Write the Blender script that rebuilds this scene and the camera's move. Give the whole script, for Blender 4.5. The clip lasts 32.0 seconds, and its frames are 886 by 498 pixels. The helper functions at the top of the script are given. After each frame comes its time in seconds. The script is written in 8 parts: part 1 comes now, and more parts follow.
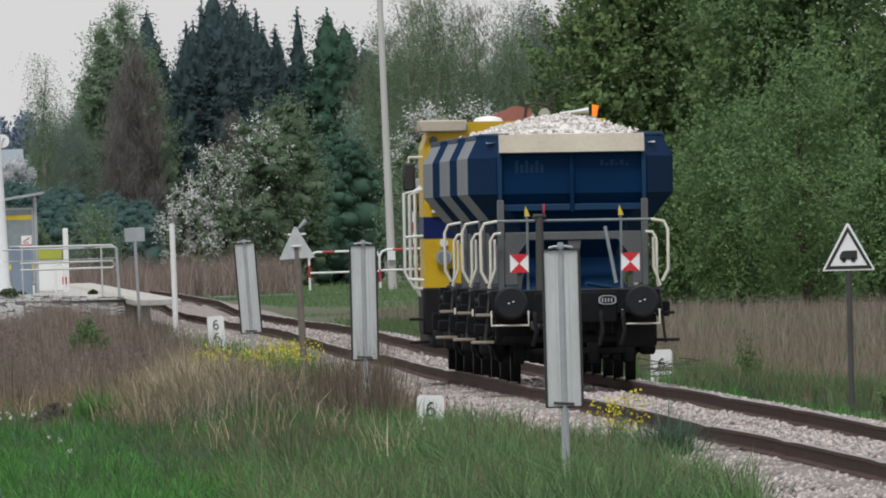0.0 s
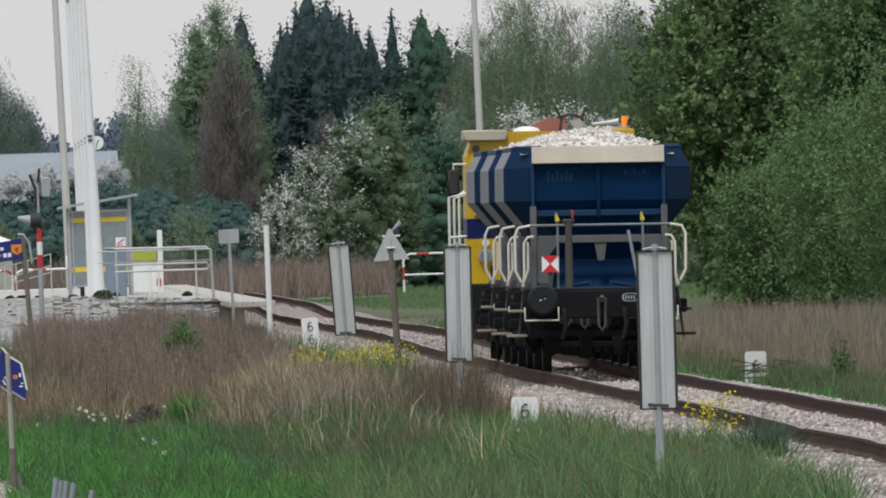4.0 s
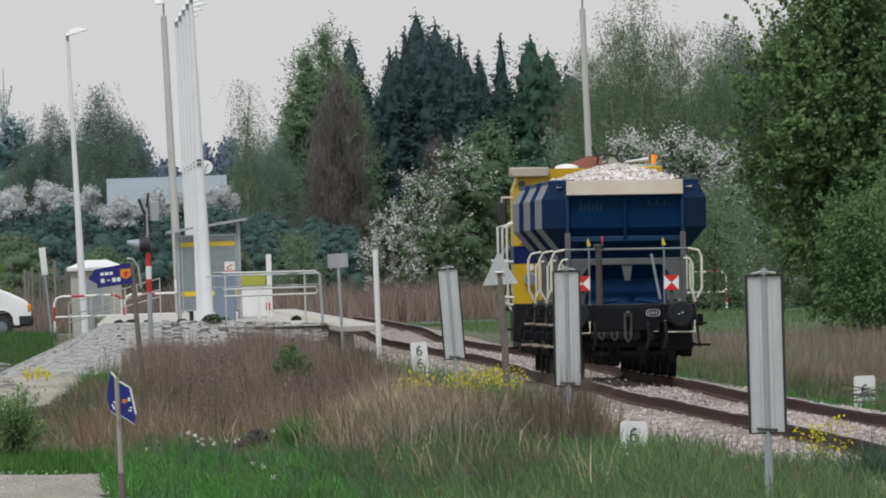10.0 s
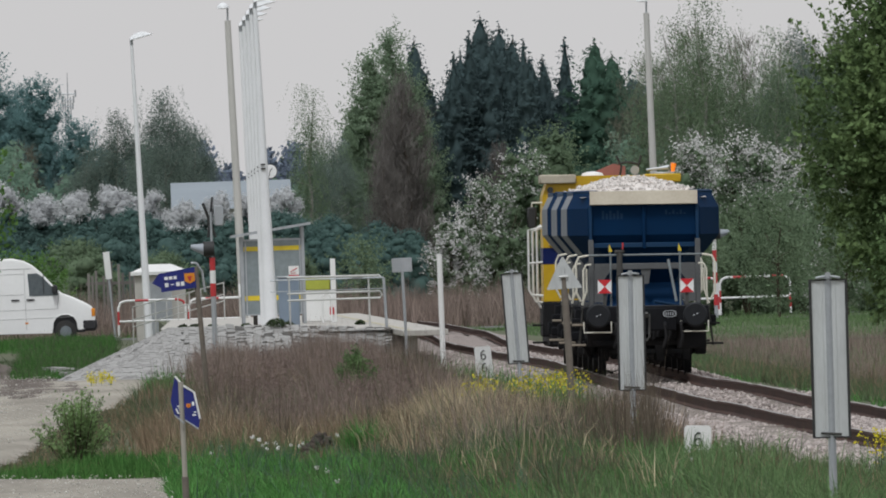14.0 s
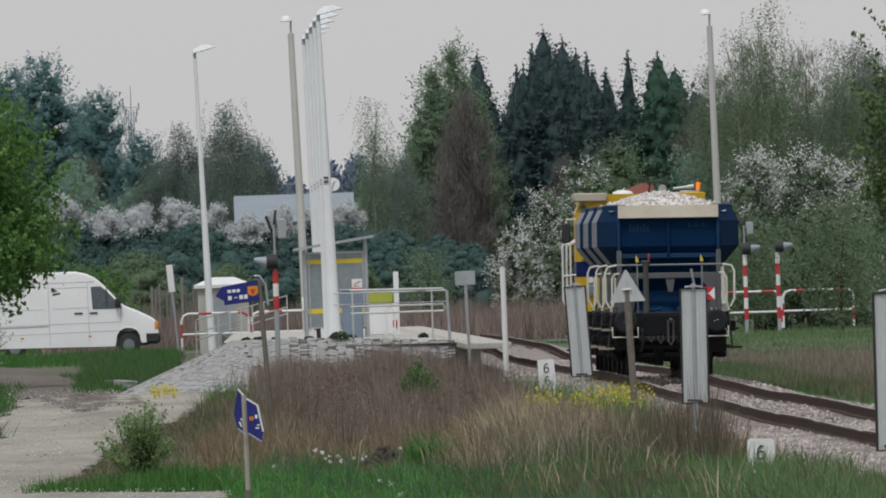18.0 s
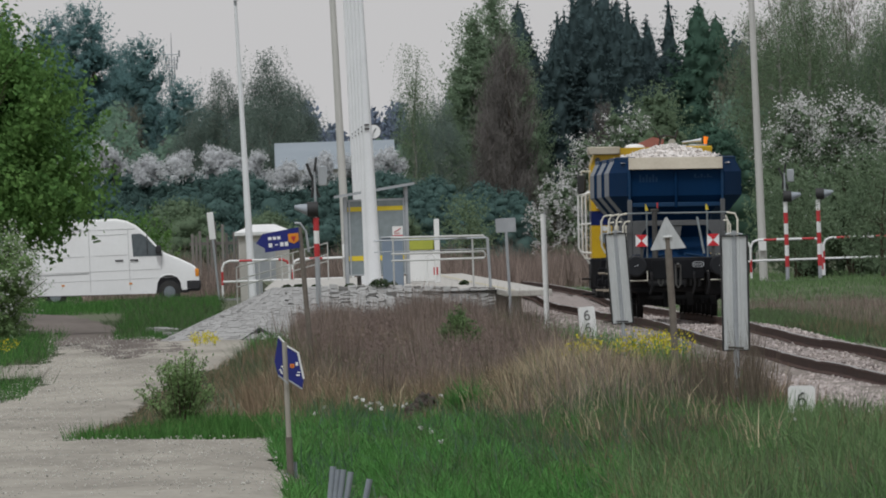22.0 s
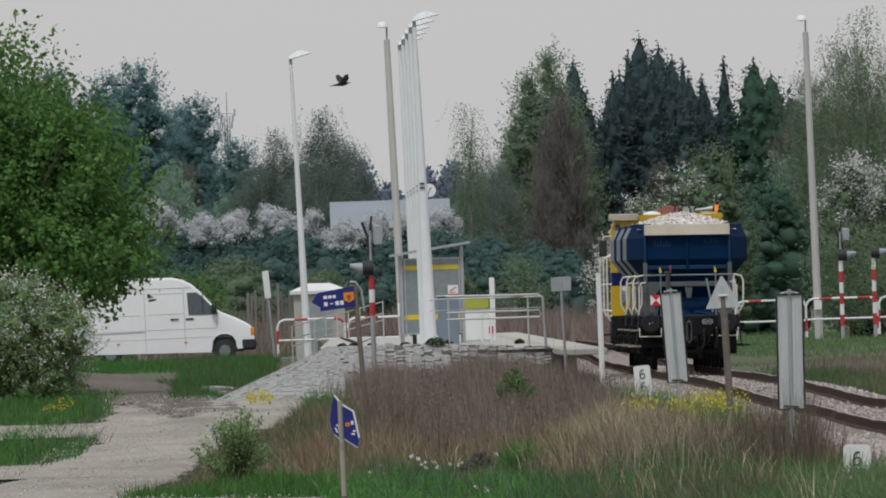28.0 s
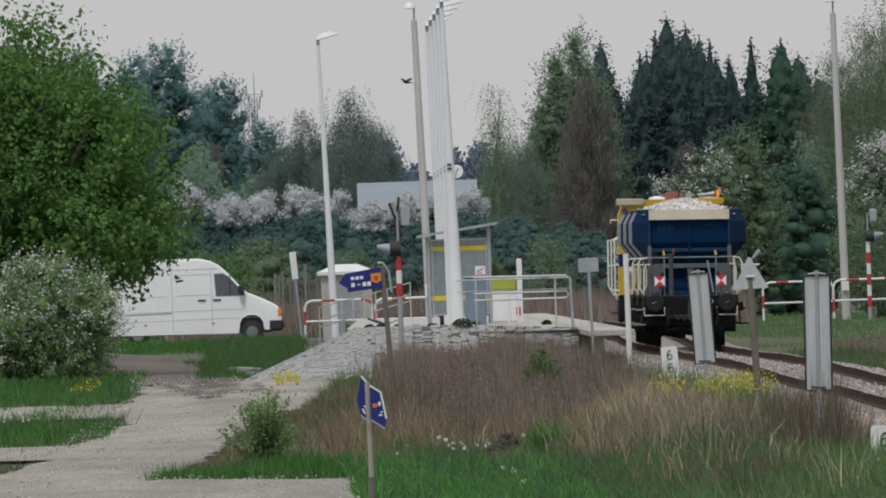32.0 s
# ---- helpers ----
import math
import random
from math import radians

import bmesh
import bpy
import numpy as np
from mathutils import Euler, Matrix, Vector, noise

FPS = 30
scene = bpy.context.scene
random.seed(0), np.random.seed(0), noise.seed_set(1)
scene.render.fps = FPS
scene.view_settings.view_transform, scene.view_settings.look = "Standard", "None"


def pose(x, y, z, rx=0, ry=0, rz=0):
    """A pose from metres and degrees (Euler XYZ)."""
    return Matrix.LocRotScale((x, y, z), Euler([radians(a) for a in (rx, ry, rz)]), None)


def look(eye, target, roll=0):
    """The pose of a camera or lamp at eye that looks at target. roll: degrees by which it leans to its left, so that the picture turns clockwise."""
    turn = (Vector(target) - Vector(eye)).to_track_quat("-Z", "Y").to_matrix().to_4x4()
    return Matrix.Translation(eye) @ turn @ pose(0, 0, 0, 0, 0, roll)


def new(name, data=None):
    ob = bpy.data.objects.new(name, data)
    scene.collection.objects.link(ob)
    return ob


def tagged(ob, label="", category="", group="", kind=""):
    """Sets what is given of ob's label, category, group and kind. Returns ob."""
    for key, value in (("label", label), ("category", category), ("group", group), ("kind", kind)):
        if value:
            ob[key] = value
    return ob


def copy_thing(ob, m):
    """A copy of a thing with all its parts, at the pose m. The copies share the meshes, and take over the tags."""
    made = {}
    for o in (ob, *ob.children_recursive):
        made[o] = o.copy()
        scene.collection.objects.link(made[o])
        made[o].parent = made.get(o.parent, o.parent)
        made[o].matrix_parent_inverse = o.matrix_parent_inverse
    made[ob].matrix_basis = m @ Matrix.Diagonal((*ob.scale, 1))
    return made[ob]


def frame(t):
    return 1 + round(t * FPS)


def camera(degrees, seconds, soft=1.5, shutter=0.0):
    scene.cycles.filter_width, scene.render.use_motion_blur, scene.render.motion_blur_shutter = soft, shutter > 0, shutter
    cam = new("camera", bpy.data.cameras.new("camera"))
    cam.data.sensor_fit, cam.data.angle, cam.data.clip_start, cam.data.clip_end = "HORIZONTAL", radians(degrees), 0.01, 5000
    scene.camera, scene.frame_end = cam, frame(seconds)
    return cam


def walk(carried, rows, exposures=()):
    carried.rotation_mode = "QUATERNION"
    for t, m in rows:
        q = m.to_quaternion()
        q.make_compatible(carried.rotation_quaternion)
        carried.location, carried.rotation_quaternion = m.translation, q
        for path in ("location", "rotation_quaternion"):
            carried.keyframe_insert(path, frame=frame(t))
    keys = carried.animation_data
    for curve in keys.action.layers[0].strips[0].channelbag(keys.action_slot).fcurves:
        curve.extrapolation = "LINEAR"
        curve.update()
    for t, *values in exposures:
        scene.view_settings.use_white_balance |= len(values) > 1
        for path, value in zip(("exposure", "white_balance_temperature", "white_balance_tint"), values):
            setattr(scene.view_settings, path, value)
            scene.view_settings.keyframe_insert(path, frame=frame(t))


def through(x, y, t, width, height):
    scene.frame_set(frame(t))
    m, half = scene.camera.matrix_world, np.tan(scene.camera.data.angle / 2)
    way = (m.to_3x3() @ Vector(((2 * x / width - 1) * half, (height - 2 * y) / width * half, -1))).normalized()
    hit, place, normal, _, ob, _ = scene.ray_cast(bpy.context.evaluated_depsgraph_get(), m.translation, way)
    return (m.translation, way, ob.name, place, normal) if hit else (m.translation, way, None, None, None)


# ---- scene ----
EYE = (-9.96, 0.0, 2.28)
ROLL = -1.9
# seconds, and the point 500 m off at which the camera looks: x, z
PAN = [
    (0, 0.7836, 1.6761), (0.5, 0.6960, 1.7394), (1, 0.5446, 1.6694), (1.5, 0.3805, 1.6593), (2, 0.2004, 1.6360),
    (2.5, 0.0238, 1.7159), (3, -0.1499, 1.8864), (3.5, -0.4040, 1.8646), (4, -0.8402, 1.7592), (4.5, -1.0545, 1.5880),
    (6.5, -1.5787, 1.5605), (7, -1.6594, 1.8020), (7.5, -1.7012, 1.9223), (8, -1.6876, 1.8633), (8.5, -1.9212, 2.0192),
    (9, -2.1406, 2.1610), (9.5, -2.6092, 2.4299), (10, -2.7052, 2.2401), (10.5, -2.7475, 2.2864), (11, -2.9437, 2.2471),
    (11.5, -2.8653, 2.3497), (12, -3.1476, 2.3883), (12.5, -3.3334, 2.6342), (13, -3.4049, 2.7409), (13.5, -3.6333, 2.5838),
    (14, -3.8057, 2.3507), (14.5, -4.2154, 2.5738), (16.5, -4.7664, 2.6213), (17, -4.8686, 2.6842), (17.5, -4.9134, 2.6857),
    (18, -4.8866, 2.6107), (18.5, -4.9057, 2.4769), (19, -4.9000, 2.2087), (19.5, -4.9789, 2.0612), (20, -4.9386, 1.9263),
    (20.5, -5.1736, 2.0384), (21, -5.4273, 2.0312), (21.5, -5.5393, 1.8264), (22, -5.6168, 1.7247), (22.5, -5.7457, 1.8927),
    (23, -5.7909, 1.8796), (23.5, -5.6868, 1.8761), (24, -5.8694, 1.7477), (24.5, -5.8392, 1.7759), (26.5, -6.0942, 1.7259),
    (27, -6.1608, 1.9815), (27.5, -6.2843, 2.3140), (28, -6.5372, 2.7698), (28.5, -6.6248, 2.8321), (29, -6.7772, 2.7329),
    (29.5, -6.7714, 2.4647), (30, -6.7539, 2.5236), (30.5, -6.9053, 2.4837), (31, -7.0206, 2.5918), (31.5, -7.0272, 2.6145),
    (32, -7.0178, 2.4573),
]
cam = camera(1.75, 32.0, soft=1.9)
walk(cam, [(t, look(EYE, (x, 500.0, z), ROLL)) for t, x, z in PAN],
     [(0, 0.26), (4, 0.25), (8, 0.25), (10, 0.19), (13, 0.09), (17, -0.02), (24, -0.08), (32, -0.07)])

# ---- light ----
world = bpy.data.worlds.new("overcast")
scene.world = world
world.use_nodes = True
wn, wl = world.node_tree.nodes, world.node_tree.links
wn.clear()
SUN_UP, SUN_TURN = radians(62), radians(197)
sky = wn.new("ShaderNodeTexSky")
sky.sky_type, sky.sun_disc = "NISHITA", False
sky.sun_elevation, sky.sun_rotation = SUN_UP, SUN_TURN
sky_gain = wn.new("ShaderNodeVectorMath")
sky_gain.operation = "SCALE"
sky_gain.inputs["Scale"].default_value = 0.09
cloud = wn.new("ShaderNodeMix")
cloud.data_type = "RGBA"
cloud.inputs["Factor"].default_value = 0.86
cloud.inputs["B"].default_value = (0.611, 0.605, 0.622, 1)
bg = wn.new("ShaderNodeBackground")
bg.inputs["Strength"].default_value = 1.0
wout = wn.new("ShaderNodeOutputWorld")
wl.new(sky.outputs["Color"], sky_gain.inputs[0])
wl.new(sky_gain.outputs["Vector"], cloud.inputs["A"])
wl.new(cloud.outputs["Result"], bg.inputs["Color"])
wl.new(bg.outputs["Background"], wout.inputs["Surface"])
sun_data = bpy.data.lights.new("sun", "SUN")
sun_data.energy, sun_data.angle, sun_data.color = 1.9, radians(14), (0.945, 0.985, 1.0)
sun = new("sun", sun_data)
sun.matrix_world = look((-30, -96, 190), (0, 0, 0))

# ---- materials ----


def mat(name, a, b=None, rough=0.8, metal=0.0, scale=6.0, fine=60.0, bump=0.15, dist=0.01, island=0.0, obj=0.0, stretch=(1, 1, 1), spec=0.5, through=0.0):
    """A surface of colours a to b, mottled at two sizes, with fine relief; island and obj: how far single pieces differ in brightness."""
    m = bpy.data.materials.new(name)
    m.use_nodes = True
    n, k = m.node_tree.nodes, m.node_tree.links
    p = n["Principled BSDF"]
    b = b or tuple(c * 0.75 for c in a)
    tc, mp = n.new("ShaderNodeTexCoord"), n.new("ShaderNodeMapping")
    mp.inputs["Scale"].default_value = stretch
    k.new(tc.outputs["Object"], mp.inputs["Vector"])
    n1, n2 = n.new("ShaderNodeTexNoise"), n.new("ShaderNodeTexNoise")
    n1.inputs["Scale"].default_value, n2.inputs["Scale"].default_value = scale, fine
    n1.inputs["Detail"].default_value, n2.inputs["Detail"].default_value = 4, 3
    k.new(mp.outputs["Vector"], n1.inputs["Vector"])
    k.new(mp.outputs["Vector"], n2.inputs["Vector"])
    add = n.new("ShaderNodeMath")
    add.operation = "MULTIPLY_ADD"
    add.inputs[1].default_value = 0.45
    k.new(n2.outputs["Fac"], add.inputs[0])
    k.new(n1.outputs["Fac"], add.inputs[2])
    ramp = n.new("ShaderNodeMapRange")
    ramp.inputs["From Min"].default_value, ramp.inputs["From Max"].default_value = 0.45, 1.0
    k.new(add.outputs[0], ramp.inputs["Value"])
    mix = n.new("ShaderNodeMix")
    mix.data_type = "RGBA"
    mix.inputs["A"].default_value, mix.inputs["B"].default_value = (*a, 1), (*b, 1)
    k.new(ramp.outputs["Result"], mix.inputs["Factor"])
    colour = mix.outputs["Result"]
    if island or obj:
        src = n.new("ShaderNodeNewGeometry").outputs["Random Per Island"] if island else n.new("ShaderNodeObjectInfo").outputs["Random"]
        rng = n.new("ShaderNodeMapRange")
        w = island or obj
        rng.inputs["To Min"].default_value, rng.inputs["To Max"].default_value = 1 - w, 1 + w
        k.new(src, rng.inputs["Value"])
        hs = n.new("ShaderNodeHueSaturation")
        k.new(rng.outputs["Result"], hs.inputs["Value"])
        k.new(colour, hs.inputs["Color"])
        colour = hs.outputs["Color"]
    k.new(colour, p.inputs["Base Color"])
    p.inputs["Roughness"].default_value, p.inputs["Metallic"].default_value = rough, metal
    p.inputs["Specular IOR Level"].default_value = spec
    if bump:
        bp = n.new("ShaderNodeBump")
        bp.inputs["Strength"].default_value, bp.inputs["Distance"].default_value = bump, dist
        k.new(add.outputs[0], bp.inputs["Height"])
        k.new(bp.outputs["Normal"], p.inputs["Normal"])
    if through:
        tr = n.new("ShaderNodeBsdfTranslucent")
        k.new(colour, tr.inputs["Color"])
        ms = n.new("ShaderNodeMixShader")
        ms.inputs["Fac"].default_value = through
        k.new(p.outputs["BSDF"], ms.inputs[1])
        k.new(tr.outputs["BSDF"], ms.inputs[2])
        k.new(ms.outputs["Shader"], n["Material Output"].inputs["Surface"])
    return m


def glow(name, colour, strength):
    m = mat(name, colour, bump=0)
    p = m.node_tree.nodes["Principled BSDF"]
    p.inputs["Emission Color"].default_value = (*colour, 1)
    p.inputs["Emission Strength"].default_value = strength
    return m


M_SOIL = mat("soil", (0.055, 0.085, 0.030), (0.105, 0.10, 0.062), 0.95, scale=0.4, fine=9)
M_GRAVEL = mat("gravel_road", (0.400, 0.372, 0.318), (0.215, 0.198, 0.170), 0.95, scale=0.55, fine=6, bump=0.4, dist=0.02, stretch=(1, 0.12, 1), spec=0.05)
M_EARTH = mat("damp_earth_road", (0.172, 0.148, 0.130), (0.100, 0.085, 0.074), 0.95, scale=0.5, fine=5, bump=0.5, dist=0.03, stretch=(1, 0.10, 1), spec=0.1)
M_GRIME = mat("grimy_gear", (0.010, 0.011, 0.013), (0.006, 0.006, 0.008), 0.85, scale=4, fine=30, spec=0.2)
M_DUSTY = mat("dusty_frame_grey", (0.120, 0.124, 0.128), (0.082, 0.084, 0.086), 0.8, scale=2, fine=25)
M_CAB = mat("grey_cabinet", (0.20, 0.25, 0.31), (0.16, 0.20, 0.25), 0.6, scale=2, fine=20, spec=0.3)
M_ASPHALT = mat("asphalt", (0.16, 0.16, 0.16), (0.10, 0.10, 0.10), 0.9, scale=0.6, fine=40)
M_BALLAST = mat("ballast_bed", (0.36, 0.31, 0.285), (0.18, 0.148, 0.135), 0.95, scale=2.0, fine=16, bump=0.9, dist=0.05)
M_STONE = mat("ballast_stone", (0.480, 0.420, 0.392), (0.315, 0.270, 0.252), 0.9, scale=8, fine=50, island=0.42)
M_LOAD = mat("limestone_load", (0.74, 0.70, 0.66), (0.55, 0.50, 0.47), 0.9, scale=8, fine=50, island=0.26)
M_RAIL = mat("rusty_rail", (0.040, 0.021, 0.016), (0.072, 0.036, 0.025), 0.8, scale=3, fine=40, stretch=(1, 0.2, 1), spec=0.2)
M_RAILTOP = mat("rail_head", (0.30, 0.27, 0.25), (0.20, 0.17, 0.15), 0.4, 0.7, scale=2, fine=30)
M_TIE = mat("concrete_sleeper", (0.30, 0.27, 0.24), (0.17, 0.14, 0.12), 0.9, obj=0.2)
M_CONC = mat("concrete", (0.50, 0.48, 0.44), (0.36, 0.34, 0.31), 0.9, scale=1.5, fine=25)
M_SLAB = mat("slope_slab", (0.345, 0.340, 0.328), (0.295, 0.290, 0.280), 0.92, scale=3, fine=25, obj=0.08)
M_POLE = mat("pole_concrete", (0.56, 0.55, 0.52), (0.42, 0.41, 0.385), 0.85, scale=1.2, fine=20, stretch=(1, 1, 0.15))
M_WPOLE = mat("white_painted_pole", (0.80, 0.81, 0.82), (0.70, 0.71, 0.72), 0.5, scale=1, fine=15)
M_ZINC = mat("galvanised_steel", (0.46, 0.48, 0.50), (0.34, 0.36, 0.38), 0.5, 0.5, scale=3, fine=30)
M_BOARD = mat("weathered_board_back", (0.58, 0.60, 0.60), (0.43, 0.44, 0.435), 0.65, 0.1, scale=1.6, fine=18, stretch=(3, 3, 0.5), bump=0.12)
M_DARK = mat("dark_edge", (0.03, 0.03, 0.03), rough=0.7)
M_BLACK = mat("underframe_black", (0.007, 0.008, 0.010), (0.020, 0.018, 0.018), 0.85, scale=3, fine=30, spec=0.25)
M_GREYF = mat("frame_grey", (0.070, 0.071, 0.068), (0.046, 0.043, 0.039), 0.75, scale=2, fine=25)
M_BLUE = mat("wagon_blue", (0.0012, 0.0225, 0.071), (0.002, 0.020, 0.058), 0.65, scale=1.2, fine=14, stretch=(1, 1, 0.5), bump=0.1, spec=0.08)
M_BLUE2 = mat("wagon_band_blue", (0.003, 0.034, 0.094), (0.008, 0.036, 0.082), 0.6, scale=1.2, fine=14, spec=0.25)
M_BEIGE = mat("dusty_plate", (0.50, 0.45, 0.36), (0.36, 0.31, 0.24), 0.75, scale=1.5, fine=20)
M_SIDE = mat("dusty_blue_side", (0.255, 0.268, 0.280), (0.150, 0.170, 0.195), 0.7, scale=1.2, fine=18, spec=0.3)
M_HAND = mat("handrail_cream", (0.76, 0.74, 0.65), (0.62, 0.58, 0.48), 0.5, scale=4, fine=30)
M_STEEL = mat("pipe_grey", (0.20, 0.23, 0.24), (0.12, 0.14, 0.15), 0.5, scale=4, fine=30)
M_STEELP = mat("zinc_pipe", (0.34, 0.37, 0.41), (0.24, 0.265, 0.30), 0.5, 0.3, scale=3, fine=25)
M_BUFF = mat("buffer_steel", (0.007, 0.009, 0.012), (0.014, 0.015, 0.018), 0.55, scale=5, fine=30, spec=0.3)
M_STEPW = mat("tan_step_plate", (0.34, 0.29, 0.23), (0.22, 0.185, 0.145), 0.85, scale=4, fine=30)
M_YEL = mat("loco_yellow", (0.62, 0.40, 0.010), (0.50, 0.30, 0.010), 0.45, scale=1.5, fine=18, bump=0.08)
M_LBLUE = mat("loco_blue_band", (0.003, 0.012, 0.09), (0.004, 0.012, 0.075), 0.5, spec=0.25)
M_WHITE = mat("white_paint", (0.80, 0.80, 0.79), (0.70, 0.70, 0.68), 0.5, scale=2, fine=20)
M_RED = mat("red_paint", (0.55, 0.035, 0.04), (0.42, 0.03, 0.035), 0.5)
M_SIGNR = mat("marker_red", (0.62, 0.02, 0.03), (0.52, 0.02, 0.03), 0.4)
M_SIGNW = mat("marker_white", (0.85, 0.85, 0.85), (0.78, 0.78, 0.78), 0.4)
M_GLASSD = mat("dark_window", (0.05, 0.065, 0.08), (0.03, 0.04, 0.05), 0.12, spec=0.8, bump=0)
# pale grey-blue base paints in the sky mirrored by the cab windows
M_CABGL = mat("sky_tinted_cab_glass", (0.27, 0.31, 0.35), (0.21, 0.245, 0.28), 0.12, spec=0.7, bump=0)
M_SHEL = mat("shelter_pane", (0.24, 0.28, 0.29), (0.17, 0.20, 0.21), 0.15, spec=0.7, bump=0)
M_YSTR = mat("yellow_stripe", (0.72, 0.55, 0.03), (0.62, 0.46, 0.03), 0.5)
M_SIGNB = mat("sign_blue", (0.012, 0.02, 0.19), (0.012, 0.018, 0.15), 0.4)
M_RUSTP = mat("brown_post", (0.20, 0.175, 0.145), (0.12, 0.10, 0.085), 0.85)
M_VAN = mat("van_white", (0.82, 0.82, 0.80), (0.74, 0.735, 0.715), 0.35, scale=0.8, fine=10, bump=0.03)
M_VANSEAM = mat("van_seam", (0.56, 0.56, 0.55), rough=0.7)
M_VANGL = mat("van_side_glass", (0.125, 0.145, 0.155), (0.08, 0.095, 0.105), 0.12, spec=0.7, bump=0)
M_PLAST = mat("black_plastic", (0.025, 0.025, 0.027), rough=0.6)
M_TYRE = mat("tyre", (0.02, 0.02, 0.02), (0.035, 0.033, 0.03), 0.9)
M_ORANGE = mat("amber_lens", (0.75, 0.28, 0.02), (0.65, 0.22, 0.02), 0.3, bump=0)
M_BEACON = glow("amber_beacon", (1.0, 0.25, 0.02), 0.45)
M_ROADST = mat("road_stone", (0.58, 0.56, 0.51), (0.44, 0.42, 0.38), 0.9, scale=8, fine=50, island=0.25)
M_BARK = mat("bark", (0.10, 0.075, 0.05), (0.055, 0.042, 0.03), 0.95, scale=3, fine=20, stretch=(1, 1, 0.25), bump=0.6, dist=0.04)
M_BIRCH = mat("birch_bark", (0.45, 0.44, 0.41), (0.16, 0.15, 0.14), 0.9, scale=2, fine=9)
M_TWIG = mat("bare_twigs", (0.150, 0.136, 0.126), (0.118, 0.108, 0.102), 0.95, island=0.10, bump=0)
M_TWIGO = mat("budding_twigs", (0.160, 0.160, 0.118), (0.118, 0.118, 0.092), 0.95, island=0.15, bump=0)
M_LEAF = mat("spring_leaves", (0.212, 0.312, 0.130), (0.064, 0.118, 0.061), 0.75, scale=0.7, fine=3, bump=0, island=0.34, spec=0.03, through=0.36)
M_SAP = mat("sapling_leaves", (0.215, 0.320, 0.138), (0.085, 0.150, 0.072), 0.75, scale=0.8, fine=4, bump=0, island=0.34, spec=0.03, through=0.38)
M_LEAFD = mat("dark_spring_leaves", (0.225, 0.315, 0.132), (0.085, 0.138, 0.065), 0.8, scale=0.6, fine=3, bump=0, island=0.34, spec=0.03, through=0.38)
M_SHRUB = mat("light_shrub_leaves", (0.28, 0.40, 0.18), (0.165, 0.255, 0.11), 0.75, scale=1.2, fine=5, bump=0, island=0.4, spec=0.1, through=0.5)
M_LEAFL = mat("light_spring_leaves", (0.190, 0.330, 0.100), (0.072, 0.160, 0.048), 0.75, scale=1.1, fine=5, bump=0, island=0.29, spec=0.04, through=0.42)
# next three: distant leaves, paler and greyer with haze mixed into their colour
M_ASPEN = mat("hazed_aspen_leaves", (0.270, 0.362, 0.238), (0.198, 0.276, 0.184), 0.85, scale=0.5, fine=3, bump=0, island=0.14, spec=0.02, through=0.5)
M_LEAFF = mat("hazed_far_leaves", (0.215, 0.322, 0.238), (0.150, 0.238, 0.182), 0.85, scale=0.5, fine=3, bump=0, island=0.12, spec=0.02, through=0.48)
M_BIRCHL = mat("hazed_birch_leaves", (0.195, 0.245, 0.212), (0.150, 0.200, 0.172), 0.85, scale=0.8, fine=5, bump=0, island=0.15, spec=0.0, through=0.45)
M_LEAFP = mat("pale_spring_leaves", (0.225, 0.300, 0.185), (0.140, 0.205, 0.130), 0.8, scale=0.8, fine=5, bump=0, island=0.18, spec=0.03, through=0.45)
# spruce colour lifted and blued: it carries the haze of distance
M_NEEDLE = mat("hazed_spruce_needles", (0.102, 0.148, 0.150), (0.076, 0.116, 0.122), 0.85, scale=0.5, fine=3, bump=0, island=0.12, spec=0.0, through=0.45)
M_FIR = mat("green_fir_needles", (0.100, 0.178, 0.125), (0.070, 0.132, 0.100), 0.85, scale=0.5, fine=3, bump=0, island=0.12, spec=0.0, through=0.42)
# pale teal instead of plain green, with aerial haze painted into the needles
M_PINE = mat("hazed_pine_needles", (0.205, 0.335, 0.330), (0.150, 0.262, 0.262), 0.85, scale=0.5, fine=4, bump=0, island=0.15, spec=0.0, through=0.5)
M_BLOSSOM = mat("white_blossom", (0.72, 0.705, 0.70), (0.60, 0.59, 0.585), 0.8, bump=0, island=0.12, spec=0.02, through=0.35)
M_THORN = mat("blackthorn_blossom", (0.68, 0.69, 0.70), (0.57, 0.58, 0.585), 0.85, scale=0.8, fine=4, bump=0, island=0.10, spec=0.0, through=0.45)
M_GRASS = mat("green_grass", (0.054, 0.200, 0.046), (0.136, 0.288, 0.088), 0.75, scale=0.7, fine=4, bump=0, island=0.5, spec=0.06, through=0.38)
M_GRASSL = mat("light_wild_grass", (0.080, 0.150, 0.056), (0.135, 0.195, 0.092), 0.75, scale=0.6, fine=4, bump=0, island=0.45, spec=0.08, through=0.35)
M_GRASSC = mat("yellowish_short_grass", (0.105, 0.195, 0.076), (0.172, 0.252, 0.120), 0.75, scale=0.6, fine=4, bump=0, island=0.4, spec=0.06, through=0.36)
M_GRASSV = mat("verge_grass", (0.044, 0.150, 0.034), (0.105, 0.212, 0.064), 0.75, scale=0.8, fine=4, bump=0, island=0.5, spec=0.05, through=0.36)
M_GRASSD = mat("dull_grass", (0.080, 0.122, 0.063), (0.125, 0.146, 0.090), 0.8, scale=0.5, fine=4, bump=0, island=0.4, spec=0.08, through=0.32)
M_REED = mat("dry_reeds", (0.228, 0.178, 0.152), (0.304, 0.245, 0.213), 0.9, scale=0.35, fine=3, bump=0, island=0.5, spec=0.03, through=0.3)
